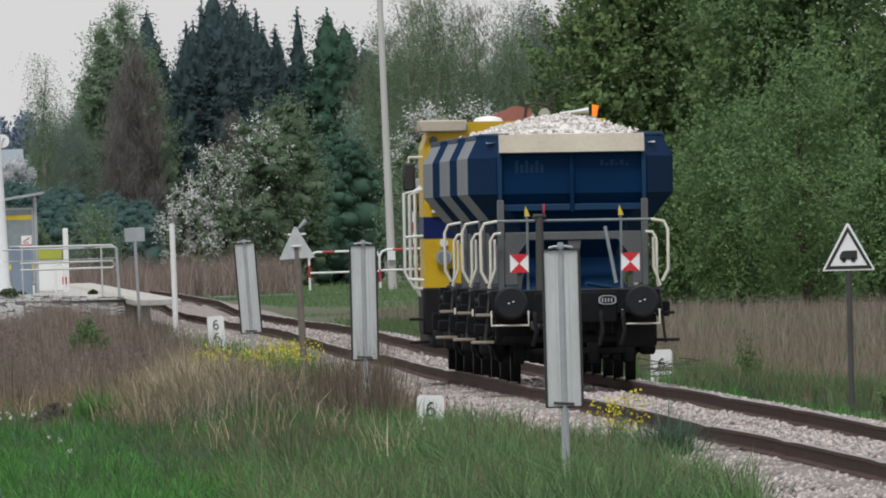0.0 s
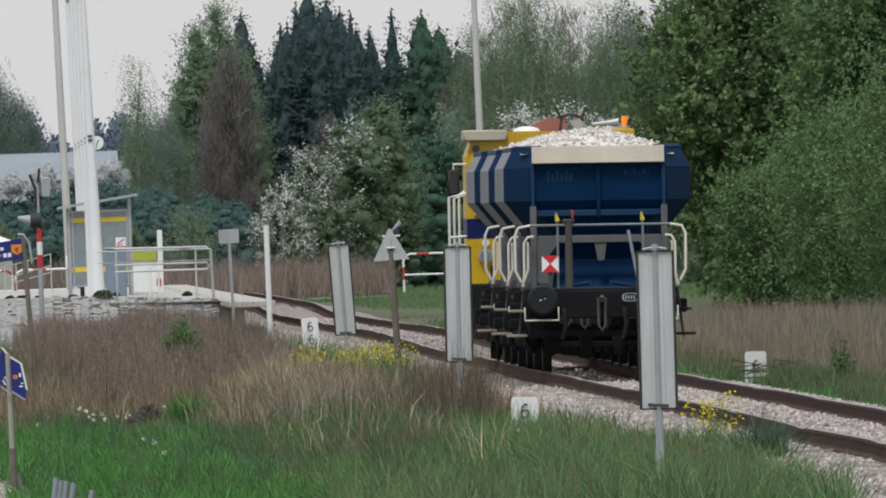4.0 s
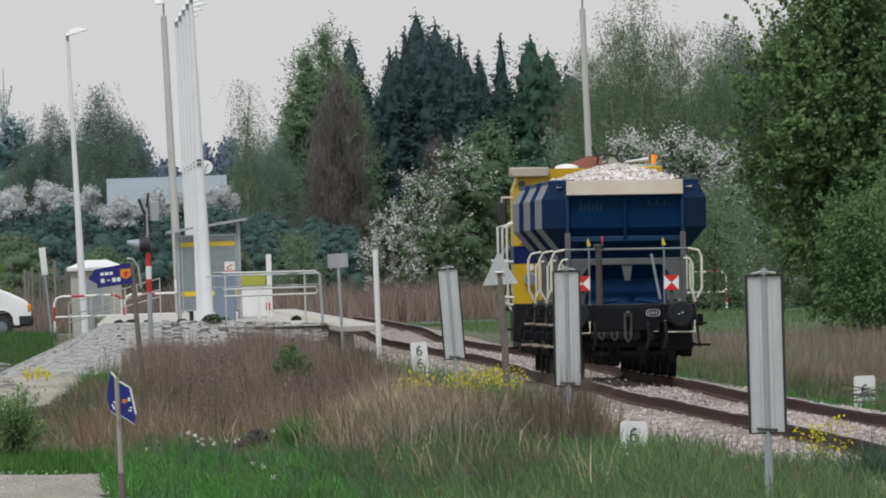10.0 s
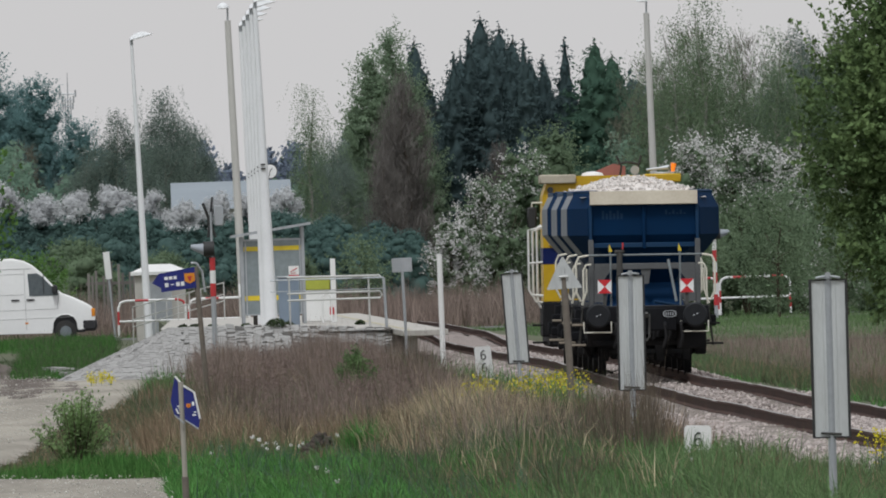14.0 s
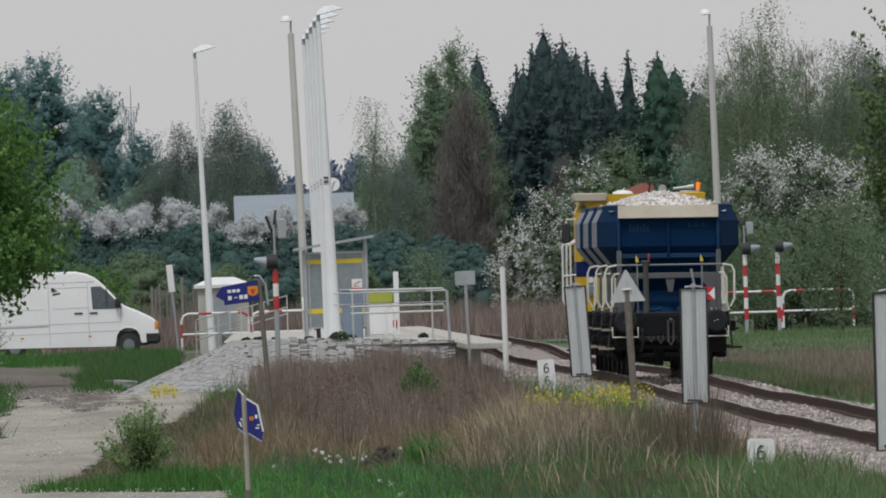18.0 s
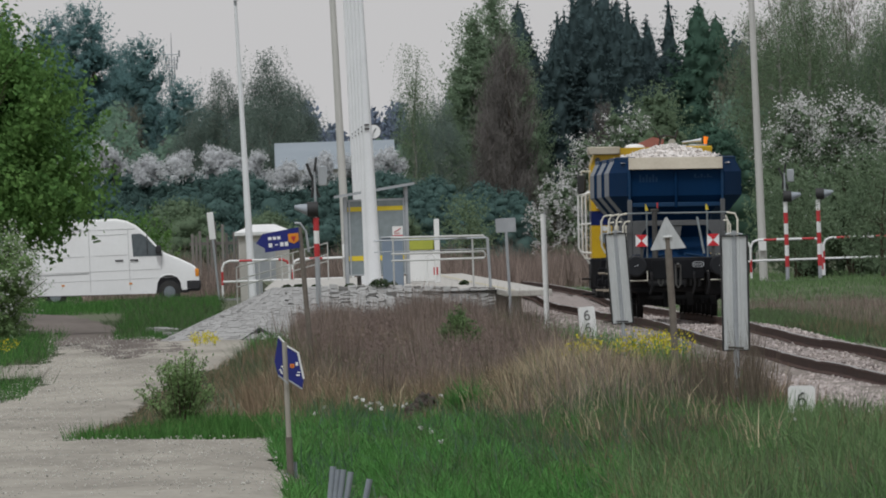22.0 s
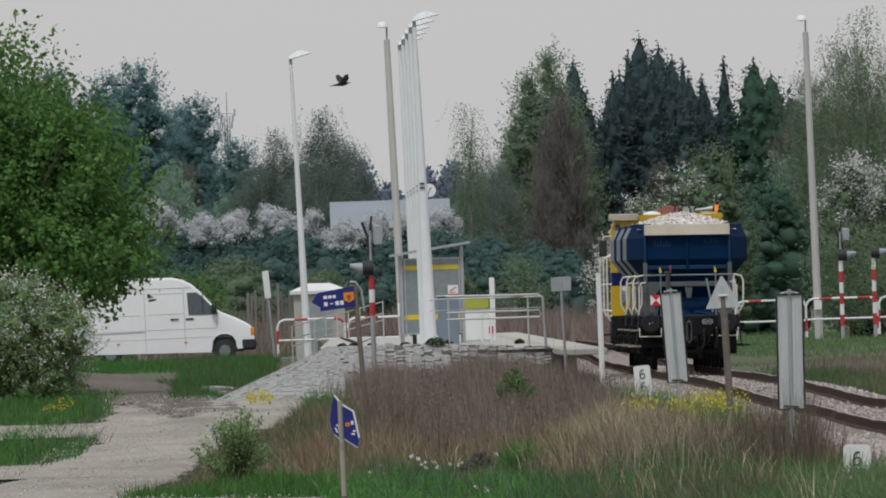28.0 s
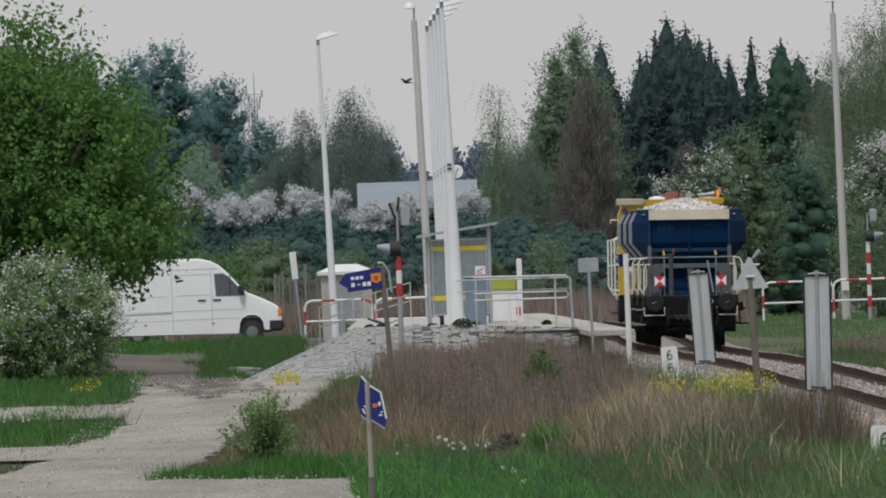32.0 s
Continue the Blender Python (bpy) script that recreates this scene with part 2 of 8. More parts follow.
M_REEDW = mat("warm_dry_grass", (0.222, 0.160, 0.108), (0.282, 0.214, 0.150), 0.9, scale=0.35, fine=3, bump=0, island=0.5, spec=0.03, through=0.3)
M_PLUME = mat("reed_plumes", (0.190, 0.142, 0.128), (0.265, 0.205, 0.180), 0.95, scale=0.5, fine=4, bump=0, island=0.35, spec=0.0, through=0.3)
M_POSTW = mat("wooden_post", (0.40, 0.375, 0.325), (0.27, 0.25, 0.21), 0.85, scale=3, fine=20, stretch=(1, 1, 0.2))
M_BLADE = mat("blue_green_blades", (0.070, 0.130, 0.085), (0.095, 0.155, 0.105), 0.7, scale=0.5, fine=4, bump=0, island=0.4, spec=0.15, through=0.3)
M_RAILW = mat("pale_tube", (0.58, 0.58, 0.56), (0.46, 0.46, 0.44), 0.5, 0.2, scale=3, fine=20)
# bluish cast of the hedge is haze put into its base colour
M_HEDGE = mat("hazed_hedge_leaves", (0.126, 0.206, 0.186), (0.098, 0.168, 0.154), 0.8, scale=0.6, fine=3, bump=0, island=0.12, spec=0.02, through=0.45)
M_STRAW = mat("straw", (0.54, 0.45, 0.31), (0.40, 0.325, 0.215), 0.9, scale=0.5, fine=4, bump=0, island=0.35, spec=0.08, through=0.25)
M_STALK = mat("dark_stalks", (0.10, 0.08, 0.062), (0.15, 0.125, 0.095), 0.95, bump=0, island=0.4, spec=0.1)
M_RAPE = mat("yellow_flowers", (0.62, 0.55, 0.02), (0.55, 0.46, 0.02), 0.8, bump=0, island=0.2, through=0.2)
M_FLUFF = mat("seed_heads", (0.75, 0.75, 0.72), rough=0.95, bump=0)
# horizon trees coloured blue-grey, the haze painted on
M_FAR = mat("hazed_far_wood", (0.135, 0.162, 0.212), (0.110, 0.136, 0.182), 1.0, scale=0.05, fine=0.6, bump=0, island=0.25, spec=0.0)
M_CROW = mat("crow_feathers", (0.015, 0.015, 0.017), rough=0.7)
M_WOOD = mat("grey_timber", (0.20, 0.185, 0.17), (0.12, 0.11, 0.10), 0.95, scale=2, fine=15, stretch=(1, 1, 0.2), obj=0.3)
M_HOUSE = mat("pale_plaster", (0.55, 0.55, 0.53), (0.45, 0.45, 0.44), 0.9, scale=0.4, fine=5)
M_ROOF = mat("pale_sheet_roof", (0.265, 0.305, 0.335), (0.220, 0.255, 0.285), 0.6, scale=0.4, fine=6)

# ---- mesh helpers ----


class Acc:
    """Gathers vertices and faces of one mesh."""

    def __init__(self):
        self.v, self.f = [], []

    def add(self, verts, faces):
        o = len(self.v)
        self.v += [tuple(p) for p in verts]
        self.f += [tuple(i + o for i in f) for f in faces]
        return self

    def box(self, x0, x1, y0, y1, z0, z1, c=0.0, m=None):
        vs = [Vector((x, y, z)) for x in (x0, x1) for y in (y0, y1) for z in (z0, z1)]
        fs = [(0, 1, 3, 2), (4, 6, 7, 5), (0, 4, 5, 1), (2, 3, 7, 6), (0, 2, 6, 4), (1, 5, 7, 3)]
        if c:
            b = bmesh.new()
            bv = [b.verts.new(p) for p in vs]
            for f in fs:
                b.faces.new([bv[i] for i in f])
            bmesh.ops.bevel(b, geom=b.edges[:], offset=c, segments=1, affect="EDGES", profile=0.5)
            b.verts.index_update()
            vs = [p.co.copy() for p in b.verts]
            fs = [[p.index for p in f.verts] for f in b.faces]
            b.free()
        if m is not None:
            vs = [m @ p for p in vs]
        return self.add(vs, fs)

    def tube(self, pts, radii, n=8, cap=True):
        pts = [Vector(p) for p in pts]
        radii = radii if isinstance(radii, (list, tuple)) else [radii] * len(pts)
        rings = []
        for i, p in enumerate(pts):
            d = (pts[min(i + 1, len(pts) - 1)] - pts[max(i - 1, 0)]).normalized()
            a = d.orthogonal().normalized() if i == 0 else (rings[-1][1] - d * rings[-1][1].dot(d)).normalized()
            b = d.cross(a)
            rings.append((p, a, b))
        vs, fs = [], []
        for (p, a, b), r in zip(rings, radii):
            vs += [p + (a * math.cos(q) + b * math.sin(q)) * r for q in (2 * math.pi * j / n for j in range(n))]
        for i in range(len(pts) - 1):
            for j in range(n):
                k = (j + 1) % n
                fs.append((i * n + j, i * n + k, (i + 1) * n + k, (i + 1) * n + j))
        if cap:
            fs += [tuple(range(n))[::-1], tuple(range((len(pts) - 1) * n, len(pts) * n))]
        return self.add(vs, fs)

    def prism(self, poly, axis, a0, a1):
        """A flat outline pushed along an axis (0, 1 or 2) from a0 to a1."""
        n = len(poly)

        def put(q, a):
            q = list(q)
            q.insert(axis, a)
            return tuple(q)
        vs = [put(q, a0) for q in poly] + [put(q, a1) for q in poly]
        fs = [tuple(range(n)), tuple(range(2 * n - 1, n - 1, -1))]
        fs += [(i, i + n, (i + 1) % n + n, (i + 1) % n) for i in range(n)]
        return self.add(vs, fs)

    def mesh(self, name):
        me = bpy.data.meshes.new(name)
        me.from_pydata([tuple(p) for p in self.v], [], self.f)
        b = bmesh.new()
        b.from_mesh(me)
        bmesh.ops.recalc_face_normals(b, faces=b.faces[:])
        b.to_mesh(me)
        b.free()
        return me


def smooth(me, angle=40):
    me.polygons.foreach_set("use_smooth", [True] * len(me.polygons))
    b = bmesh.new()
    b.from_mesh(me)
    for e in b.edges:
        if len(e.link_faces) == 2 and e.calc_face_angle(0) > radians(angle):
            e.smooth = False
    b.to_mesh(me)
    b.free()
    return me


def part(name, acc, material, parent=None, label="", m=None, soft=True):
    me = acc.mesh(name) if isinstance(acc, Acc) else acc
    if soft and isinstance(acc, Acc):
        smooth(me)
    if not me.materials:
        me.materials.append(material)
    ob = new(name, me)
    ob.parent = parent
    if m is not None:
        ob.matrix_basis = m
    if label:
        ob["label"] = label
    return ob


def thing(name, m, label, category, group="", kind=""):
    ob = new(name)
    ob.empty_display_size = 0.2
    ob.matrix_basis = m
    return tagged(ob, label, category, group, kind)


def faces_mesh(name, V, k, material):
    """A mesh of separate faces of k corners each; V has the shape (faces * k, 3)."""
    me = bpy.data.meshes.new(name)
    nv = len(V)
    nf = nv // k
    me.vertices.add(nv)
    me.vertices.foreach_set("co", np.asarray(V, dtype=np.float32).ravel())
    me.loops.add(nv)
    me.loops.foreach_set("vertex_index", np.arange(nv, dtype=np.int32))
    me.polygons.add(nf)
    me.polygons.foreach_set("loop_start", np.arange(0, nv, k, dtype=np.int32))
    me.update(calc_edges=True)
    me.materials.append(material)
    return me


def unit(v):
    return v / np.maximum(np.linalg.norm(v, axis=1, keepdims=True), 1e-9)


def leaf_faces(C, size, rng, N=None, tilt=0.5, aspect=0.62):
    """Diamond leaves at the centres C, each turned at random, or facing about the way N."""
    n = len(C)
    if N is None:
        a = unit(rng.normal(size=(n, 3)))
    else:
        a = unit(np.cross(unit(N + rng.normal(0, tilt, (n, 3))), rng.normal(size=(n, 3))))
    b = unit(np.cross(a, rng.normal(size=(n, 3)) if N is None else unit(N + rng.normal(0, tilt, (n, 3)))))
    s = size * rng.uniform(0.6, 1.35, (n, 1))
    a, b = a * s, b * s * aspect
    return np.stack([C - a, C + b * 0.9 - a * 0.1, C + a, C - b * 0.9 - a * 0.1], axis=1).reshape(-1, 3)


# ---- ground ----
GY = [-400, 60, 140, 240, 450, 650, 780, 850, 1000, 1400, 5200]
GZ = [0.5, 0.5, -0.2, -0.85, -0.85, -0.60, -0.40, -0.16, -0.10, 0.2, 3.0]


def ground_z(x, y):
    base = np.interp(y, GY, GZ)
    near = np.clip((np.abs(x) - 3.2) / 3.6, 0, 1)
    near = near * near * (3 - 2 * near)
    bank = np.minimum(-0.42, np.where(y < 240, base, -0.42))
    bank = np.where(y > 800, -0.18, bank)
    dip = -0.38 * np.exp(-((x + 8.2) / 0.45) ** 2) * np.exp(-((y - 355) / 34.0) ** 2)
    return bank * (1 - near) + base * near + dip


def smooth_steps(parts):
    out = []
    for a, b, s in parts:
        out += list(np.arange(a, b, s))
    return np.array(out + [parts[-1][1]])


def sheet(name, xs, ys, zf, material, wobble=0.0):
    X, Y = np.meshgrid(xs, ys)
    Z = zf(X, Y)
    if wobble:
        Z = Z + wobble * (np.sin(X * 1.7 + Y * 0.31) + np.sin(X * 0.6 - Y * 0.23 + 2)) * 0.5
    nx, ny = len(xs), len(ys)
    V = np.stack([X, Y, Z], axis=-1).reshape(-1, 3)
    i = (np.arange(ny - 1)[:, None] * nx + np.arange(nx - 1)[None, :]).ravel()
    Fc = np.stack([i, i + 1, i + nx + 1, i + nx], axis=1)
    me = bpy.data.meshes.new(name)
    me.from_pydata(V.tolist(), [], Fc.tolist())
    me.polygons.foreach_set("use_smooth", [True] * len(me.polygons))
    me.materials.append(material)
    return new(name, me)


ground = sheet("ground", smooth_steps([(-2600, -60, 120), (-60, -22, 4), (-22, 26, 0.8), (26, 60, 4), (60, 2600, 120)]),
               smooth_steps([(-400, 240, 20), (240, 1000, 3), (1000, 1400, 20), (1400, 5200, 200)]), ground_z, M_SOIL, wobble=0.015)
tagged(ground, "grassy soil with patches of bare earth", "ground", kind="structure")


def strip(name, centre, material, label, lift=0.03, seed=1):
    """A road laid on the ground along rows of (y, left x, right x)."""
    rng = np.random.default_rng(seed)
    ys = np.arange(centre[0][0], centre[-1][0] + 0.1, 3.0)
    L = np.interp(ys, [c[0] for c in centre], [c[1] for c in centre]) + rng.normal(0, 0.10, len(ys))
    R = np.interp(ys, [c[0] for c in centre], [c[2] for c in centre]) + rng.normal(0, 0.10, len(ys))
    verts, fcs, n = [], [], 9
    for y, a, b in zip(ys, L, R):
        for j in range(n):
            x = a + (b - a) * j / (n - 1)
            rut = -0.03 * math.exp(-((j - 2) ** 2)) - 0.03 * math.exp(-((j - 6) ** 2))
            wob = 0.015 * (math.sin(x * 1.7 + y * 0.31) + math.sin(x * 0.6 - y * 0.23 + 2)) * 0.5
            z = float(ground_z(np.array(x), np.array(y))) + wob + 0.05 + lift + rut + rng.normal(0, 0.012)
            verts.append((x, y, z if 0 < j < n - 1 else z - 0.055))
    for i in range(len(ys) - 1):
        for j in range(n - 1):
            fcs.append((i * n + j, i * n + j + 1, (i + 1) * n + j + 1, (i + 1) * n + j))
    me = bpy.data.meshes.new(name)
    me.from_pydata(verts, [], fcs)
    me.polygons.foreach_set("use_smooth", [True] * len(me.polygons))
    me.materials.append(material)
    return tagged(new(name, me), label, "road", kind="structure")


strip("road", [(60, -13.5, -7.0), (330, -15.5, -8.95), (413, -15.6, -8.9), (419, -15.2, -10.4), (428, -14.6, -11.9), (455, -14.1, -11.2), (520, -13.2, -10.7), (560, -12.9, -10.1), (600, -13.2, -9.3), (640, -13.1, -8.75), (665, -13.1, -8.3), (690, -13.2, -8.2)],
      M_GRAVEL, "pale gravel track with worn ruts and grassy edges")
strip("road", [(690, -13.2, -10.1), (705, -13.7, -10.9), (760, -14.0, -11.7), (800, -14.6, -12.6), (830, -18.0, -13.4), (845, -22.0, -15.0)], M_EARTH, "damp brown earth track bending away into the grass", seed=2)
strip("damp_patch", [(628, -11.6, -11.2), (640, -11.9, -10.6), (655, -12.2, -10.0), (672, -12.6, -10.0), (690, -13.0, -10.2), (696, -12.8, -10.8)], M_EARTH, "dark damp patch on the gravel track", lift=0.045, seed=5)
rb = Acc()
for i, x in enumerate(np.arange(-60, 60, 2.0)):
    rb.add([(x, 912, -0.12), (x + 2, 912, -0.12), (x + 2, 920, -0.09), (x, 920, -0.09), (x + 2, 930, -0.12), (x, 930, -0.12)], [(0, 1, 2, 3), (3, 2, 4, 5)])
tagged(part("crossing_road", rb, M_ASPHALT), "grey asphalt road over the level crossing", "road", kind="structure")
for ya, yb in ((574, 618), (472, 502)):
    xs, yy = np.arange(-44, -12.4, 1.0), np.linspace(ya, yb, 13)
    st = sheet("side_track", xs, yy, lambda X, Y: ground_z(X, Y) + 0.06, M_GRAVEL, wobble=0.015)
    tagged(st, "pale gravel side track in the grass", "road", kind="structure")

# ---- railway track ----
LEVEL_Y = [240, 395, 440, 470, 505, 530, 565, 600, 650, 705, 752, 778, 800, 900, 960, 1500]
LEVEL_Z = [0, 0, -0.03, 0.02, -0.03, 0.0, 0.07, 0.06, 0.02, -0.01, 0.0, 0.13, 0.15, 0.15, 0.08, 0.0]


def track_level(y):
    """The uneven level of the old track along its length."""
    return np.interp(y, LEVEL_Y, LEVEL_Z)


track = thing("railway_track", pose(0, 0, 0), "single railway track with rusty rails on pale ballast", "railway track", kind="structure")
prof = [(-3.0, -0.62), (-1.75, -0.235), (-0.85, -0.215), (-0.5, -0.195), (0.0, -0.185), (0.5, -0.195), (0.85, -0.215), (1.75, -0.235), (3.0, -0.62)]
ys = smooth_steps([(-200, 240, 40), (240, 720, 0.7), (720, 1500, 12)])
rng = np.random.default_rng(11)
bv, bf = [], []
px = np.interp(np.linspace(0, 8, 33), range(9), [q[0] for q in prof])
pz = np.interp(np.linspace(0, 8, 33), range(9), [q[1] for q in prof])
for y in ys:
    for x, z in zip(px, pz):
        bv.append((x + rng.normal(0, 0.03), y, z + track_level(y) + rng.normal(0, 0.022)))
for i in range(len(ys) - 1):
    for j in range(32):
        bf.append((i * 33 + j, i * 33 + j + 1, (i + 1) * 33 + j + 1, (i + 1) * 33 + j))
me = bpy.data.meshes.new("ballast_bed")
me.from_pydata(bv, [], bf)
part("ballast_bed", me, M_BALLAST, track)

JOINTS = list(np.arange(298.0 - 75, 760, 25.0))


def rail_dip(y):
    return sum(-0.022 * math.exp(-abs(y - j) / 1.2) for j in JOINTS if abs(y - j) < 12) + 0.012 * math.sin(y * 0.11) * math.sin(y * 0.037) + float(track_level(y))


rail_out = [(-0.075, -0.172), (-0.075, -0.160), (-0.012, -0.135), (-0.010, -0.045), (-0.036, -0.034), (-0.036, 0.0), (0.036, 0.0), (0.036, -0.034), (0.010, -0.045), (0.012, -0.135), (0.075, -0.160), (0.075, -0.172)]
rys = sorted(set(list(np.arange(-200, 240, 40)) + list(np.arange(240, 700, 2.5)) + [j + d for j in JOINTS for d in (-3, -1.2, 0, 1.2, 3)] + list(np.arange(705, 1501, 15))))
for side in (-1, 1):
    vs, fs, n = [], [], len(rail_out)
    for y in rys:
        vs += [(side * 0.753 + a, y, b + rail_dip(y + side * 4)) for a, b in rail_out]
    for i in range(len(rys) - 1):
        for j in range(n):
            fs.append((i * n + j, i * n + (j + 1) % n, (i + 1) * n + (j + 1) % n, (i + 1) * n + j))
    me = Acc().add(vs, fs).mesh("rail")
    me.materials.append(M_RAIL)
    me.materials.append(M_RAILTOP)
    me.polygons.foreach_set("material_index", [1 if i % n == 5 else 0 for i in range(len(me.polygons))])
    part("rail", me, M_RAIL, track, "rusty rail with a worn bright head")

# sleepers: the nearest singly, the rest as one mesh
sl = Acc().box(-1.25, 1.25, -0.12, 0.12, -0.36, -0.175, c=0.02)
sl_me = sl.mesh("sleeper")
sl_me.materials.append(M_TIE)
for i in range(280):
    part("sleeper", sl_me, M_TIE, track, m=pose(0, 243 + 0.6 * i, float(track_level(243 + 0.6 * i)) + rng.normal(0, 0.008)))
rest = Acc()
for i in range(500):
    y = 243 + 0.6 * (280 + i)
    rest.box(-1.25, 1.25, y - 0.12, y + 0.12, track_level(y) - 0.36, track_level(y) - 0.175)
tagged(part("sleepers", rest, M_TIE, track), kind="stuff")

# loose ballast stones: distorted eight-sided pieces
OCT = np.array([(1, 0, 0), (0, 1, 0), (-1, 0, 0), (0, -1, 0), (0, 0, 1), (0, 0, -1)], float)
OCF = [(0, 1, 4), (1, 2, 4), (2, 3, 4), (3, 0, 4), (1, 0, 5), (2, 1, 5), (3, 2, 5), (0, 3, 5)]


def stones(name, C, size, rng, material):
    n = len(C)
    V = OCT[None] * rng.uniform(0.55, 1.25, (n, 6, 1)) + rng.normal(0, 0.16, (n, 6, 3))
    q = rng.normal(size=(n, 3, 3))
    q, _ = np.linalg.qr(q)
    V = np.einsum("nij,nkj->nki", q, V) * size[:, None, None] + C[:, None]
    Fc = (np.array(OCF)[None] + (np.arange(n) * 6)[:, None, None]).reshape(-1, 3)
    me = bpy.data.meshes.new(name)
    me.vertices.add(n * 6)
    me.vertices.foreach_set("co", V.astype(np.float32).ravel())
    me.loops.add(len(Fc) * 3)
    me.loops.foreach_set("vertex_index", Fc.astype(np.int32).ravel())
    me.polygons.add(len(Fc))
    me.polygons.foreach_set("loop_start", np.arange(0, len(Fc) * 3, 3, dtype=np.int32))
    me.update(calc_edges=True)
    me.materials.append(material)
    return me


n1, n2 = 34000, 10000
sy = np.concatenate([rng.uniform(240, 420, n1), rng.uniform(420, 740, n2)])
sx = rng.uniform(-2.7, 2.7, n1 + n2)
keep = np.abs(np.abs(sx) - 0.753) > 0.10
sx, sy = sx[keep], sy[keep]
sz = np.interp(sx, [q[0] for q in prof], [q[1] for q in prof]) + track_level(sy)
ss = rng.uniform(0.022, 0.042, len(sx))
tagged(part("ballast_stones", stones("ballast_stones", np.stack([sx, sy, sz + ss * 0.5 + rng.uniform(0, 0.02, len(sx))], 1), ss, rng, M_STONE), M_STONE, track), kind="stuff")

# loose gravel on the road
gx, gy = rng.uniform(-15.3, -8.9, 20000), rng.uniform(330, 720, 20000)
gk = rng.uniform(0, 1, 20000) < 0.35 + 0.5 * (np.sin(gx * 2.1) * np.sin(gy * 0.09) > -0.2)
gx, gy = gx[gk], gy[gk]
inside = (gx > np.interp(gy, [385, 416, 640, 720], [-15.4, -14.2, -13.2, -13.6])) & (gx < np.interp(gy, [330, 412, 428, 640, 720], [-8.9, -8.9, -12.0, -9.9, -11.0]))
gx, gy = gx[inside], gy[inside]
gs = rng.uniform(0.006, 0.016, len(gx)) * np.where(rng.uniform(size=len(gx)) < 0.05, 1.9, 1.0)
tagged(new("road_gravel", stones("road_gravel", np.stack([gx, gy, ground_z(gx, gy) + 0.085 + rng.uniform(-0.03, 0.03, len(gx))], 1), gs, rng, M_ROADST)), "loose pale gravel on the road", "gravel", kind="stuff")

# ---- train ----
TRAIN_ROWS = [(0, 383.9), (2, 403.0), (4, 422.1), (9, 470.1), (12, 499.4), (17, 547.8), (23, 605.0), (28, 655.0), (32, 694.8)]


def train_y(t):
    return float(np.interp(t, [r[0] for r in TRAIN_ROWS], [r[1] for r in TRAIN_ROWS]))


WAGON, TAIL = 11.0, 0.7
moving = []
wheelsets = []


def ring(hw, y0, y1, z, ch, cut=0.39):
    """An eight-cornered level outline of a hopper."""
    return [(-hw + cut, y0, z), (hw - cut, y0, z), (hw, y0 + ch, z), (hw, y1 - ch, z), (hw - cut, y1, z), (-hw + cut, y1, z), (-hw, y1 - ch, z), (-hw, y0 + ch, z)]


def wheelset(parent, y, r=0.46):
    a = Acc()
    a.tube([(-0.95, 0, 0), (0.95, 0, 0)], 0.075, 10)
    w = part("wheelset", a, M_BLACK, parent, m=pose(0, y, r))
    for s in (-1, 1):
        b = Acc()
        x = s * 0.70
        b.tube([(x, 0, 0), (x + s * 0.03, 0, 0), (x + s * 0.03, 0, 0), (x + s * 0.13, 0, 0)], [r + 0.028, r + 0.028, r, r - 0.006], 28)
        b.tube([(x + s * 0.13, 0, 0), (x + s * 0.16, 0, 0)], [0.14, 0.12], 12)
        part("wheel", b, M_BLACK, w)
    wheelsets.append((w, y, r))
    return w


def marker(parent, x, z):
    c = 0.122
    p = part("tail_marker", Acc().box(x - c, x + c, 0.68, 0.692, z - c, z + c), M_SIGNW, parent, "red and white tail marker plate")
    for s in (1, -1):
        part("red_triangle", Acc().prism([(x - c, z + s * c), (x + c, z + s * c), (x, z)], 1, 0.674, 0.679), M_SIGNR, p)
    part("bracket", Acc().box(x - 0.03, x + 0.03, 0.70, 0.73, z - 0.34, z - c + 0.02), M_GREYF, p)


def buffer(parent, x, y, d):
    a = Acc()
    a.tube([(x, y + d * 0.0, 1.06), (x, y + d * 0.03, 1.06), (x, y + d * 0.06, 1.06), (x, y + d * 0.10, 1.06)], [0.19, 0.222, 0.222, 0.16], 28)
    a.tube([(x, y + d * 0.08, 1.06), (x, y + d * 0.40, 1.06)], [0.09, 0.09], 16)
    a.tube([(x, y + d * 0.34, 1.06), (x, y + d * 0.62, 1.06)], [0.125, 0.15], 16)
    bf = part("buffer", a, M_BUFF, parent, "round black buffer")
    if d == 1:
        for dx, dz in ((-0.03, -0.01), (0.03, 0.012)):
            part("scuff", Acc().tube([(x + dx - 0.012, y - 0.003, 1.06 + dz), (x + dx + 0.014, y - 0.003, 1.068 + dz)], 0.007, 5), M_ZINC, bf)


HOP = [(1.18, 3.26), (1.23, 3.25), (1.365, 2.98), (1.365, 2.50), (1.08, 2.15), (0.80, 1.75), (0.55, 1.25)]


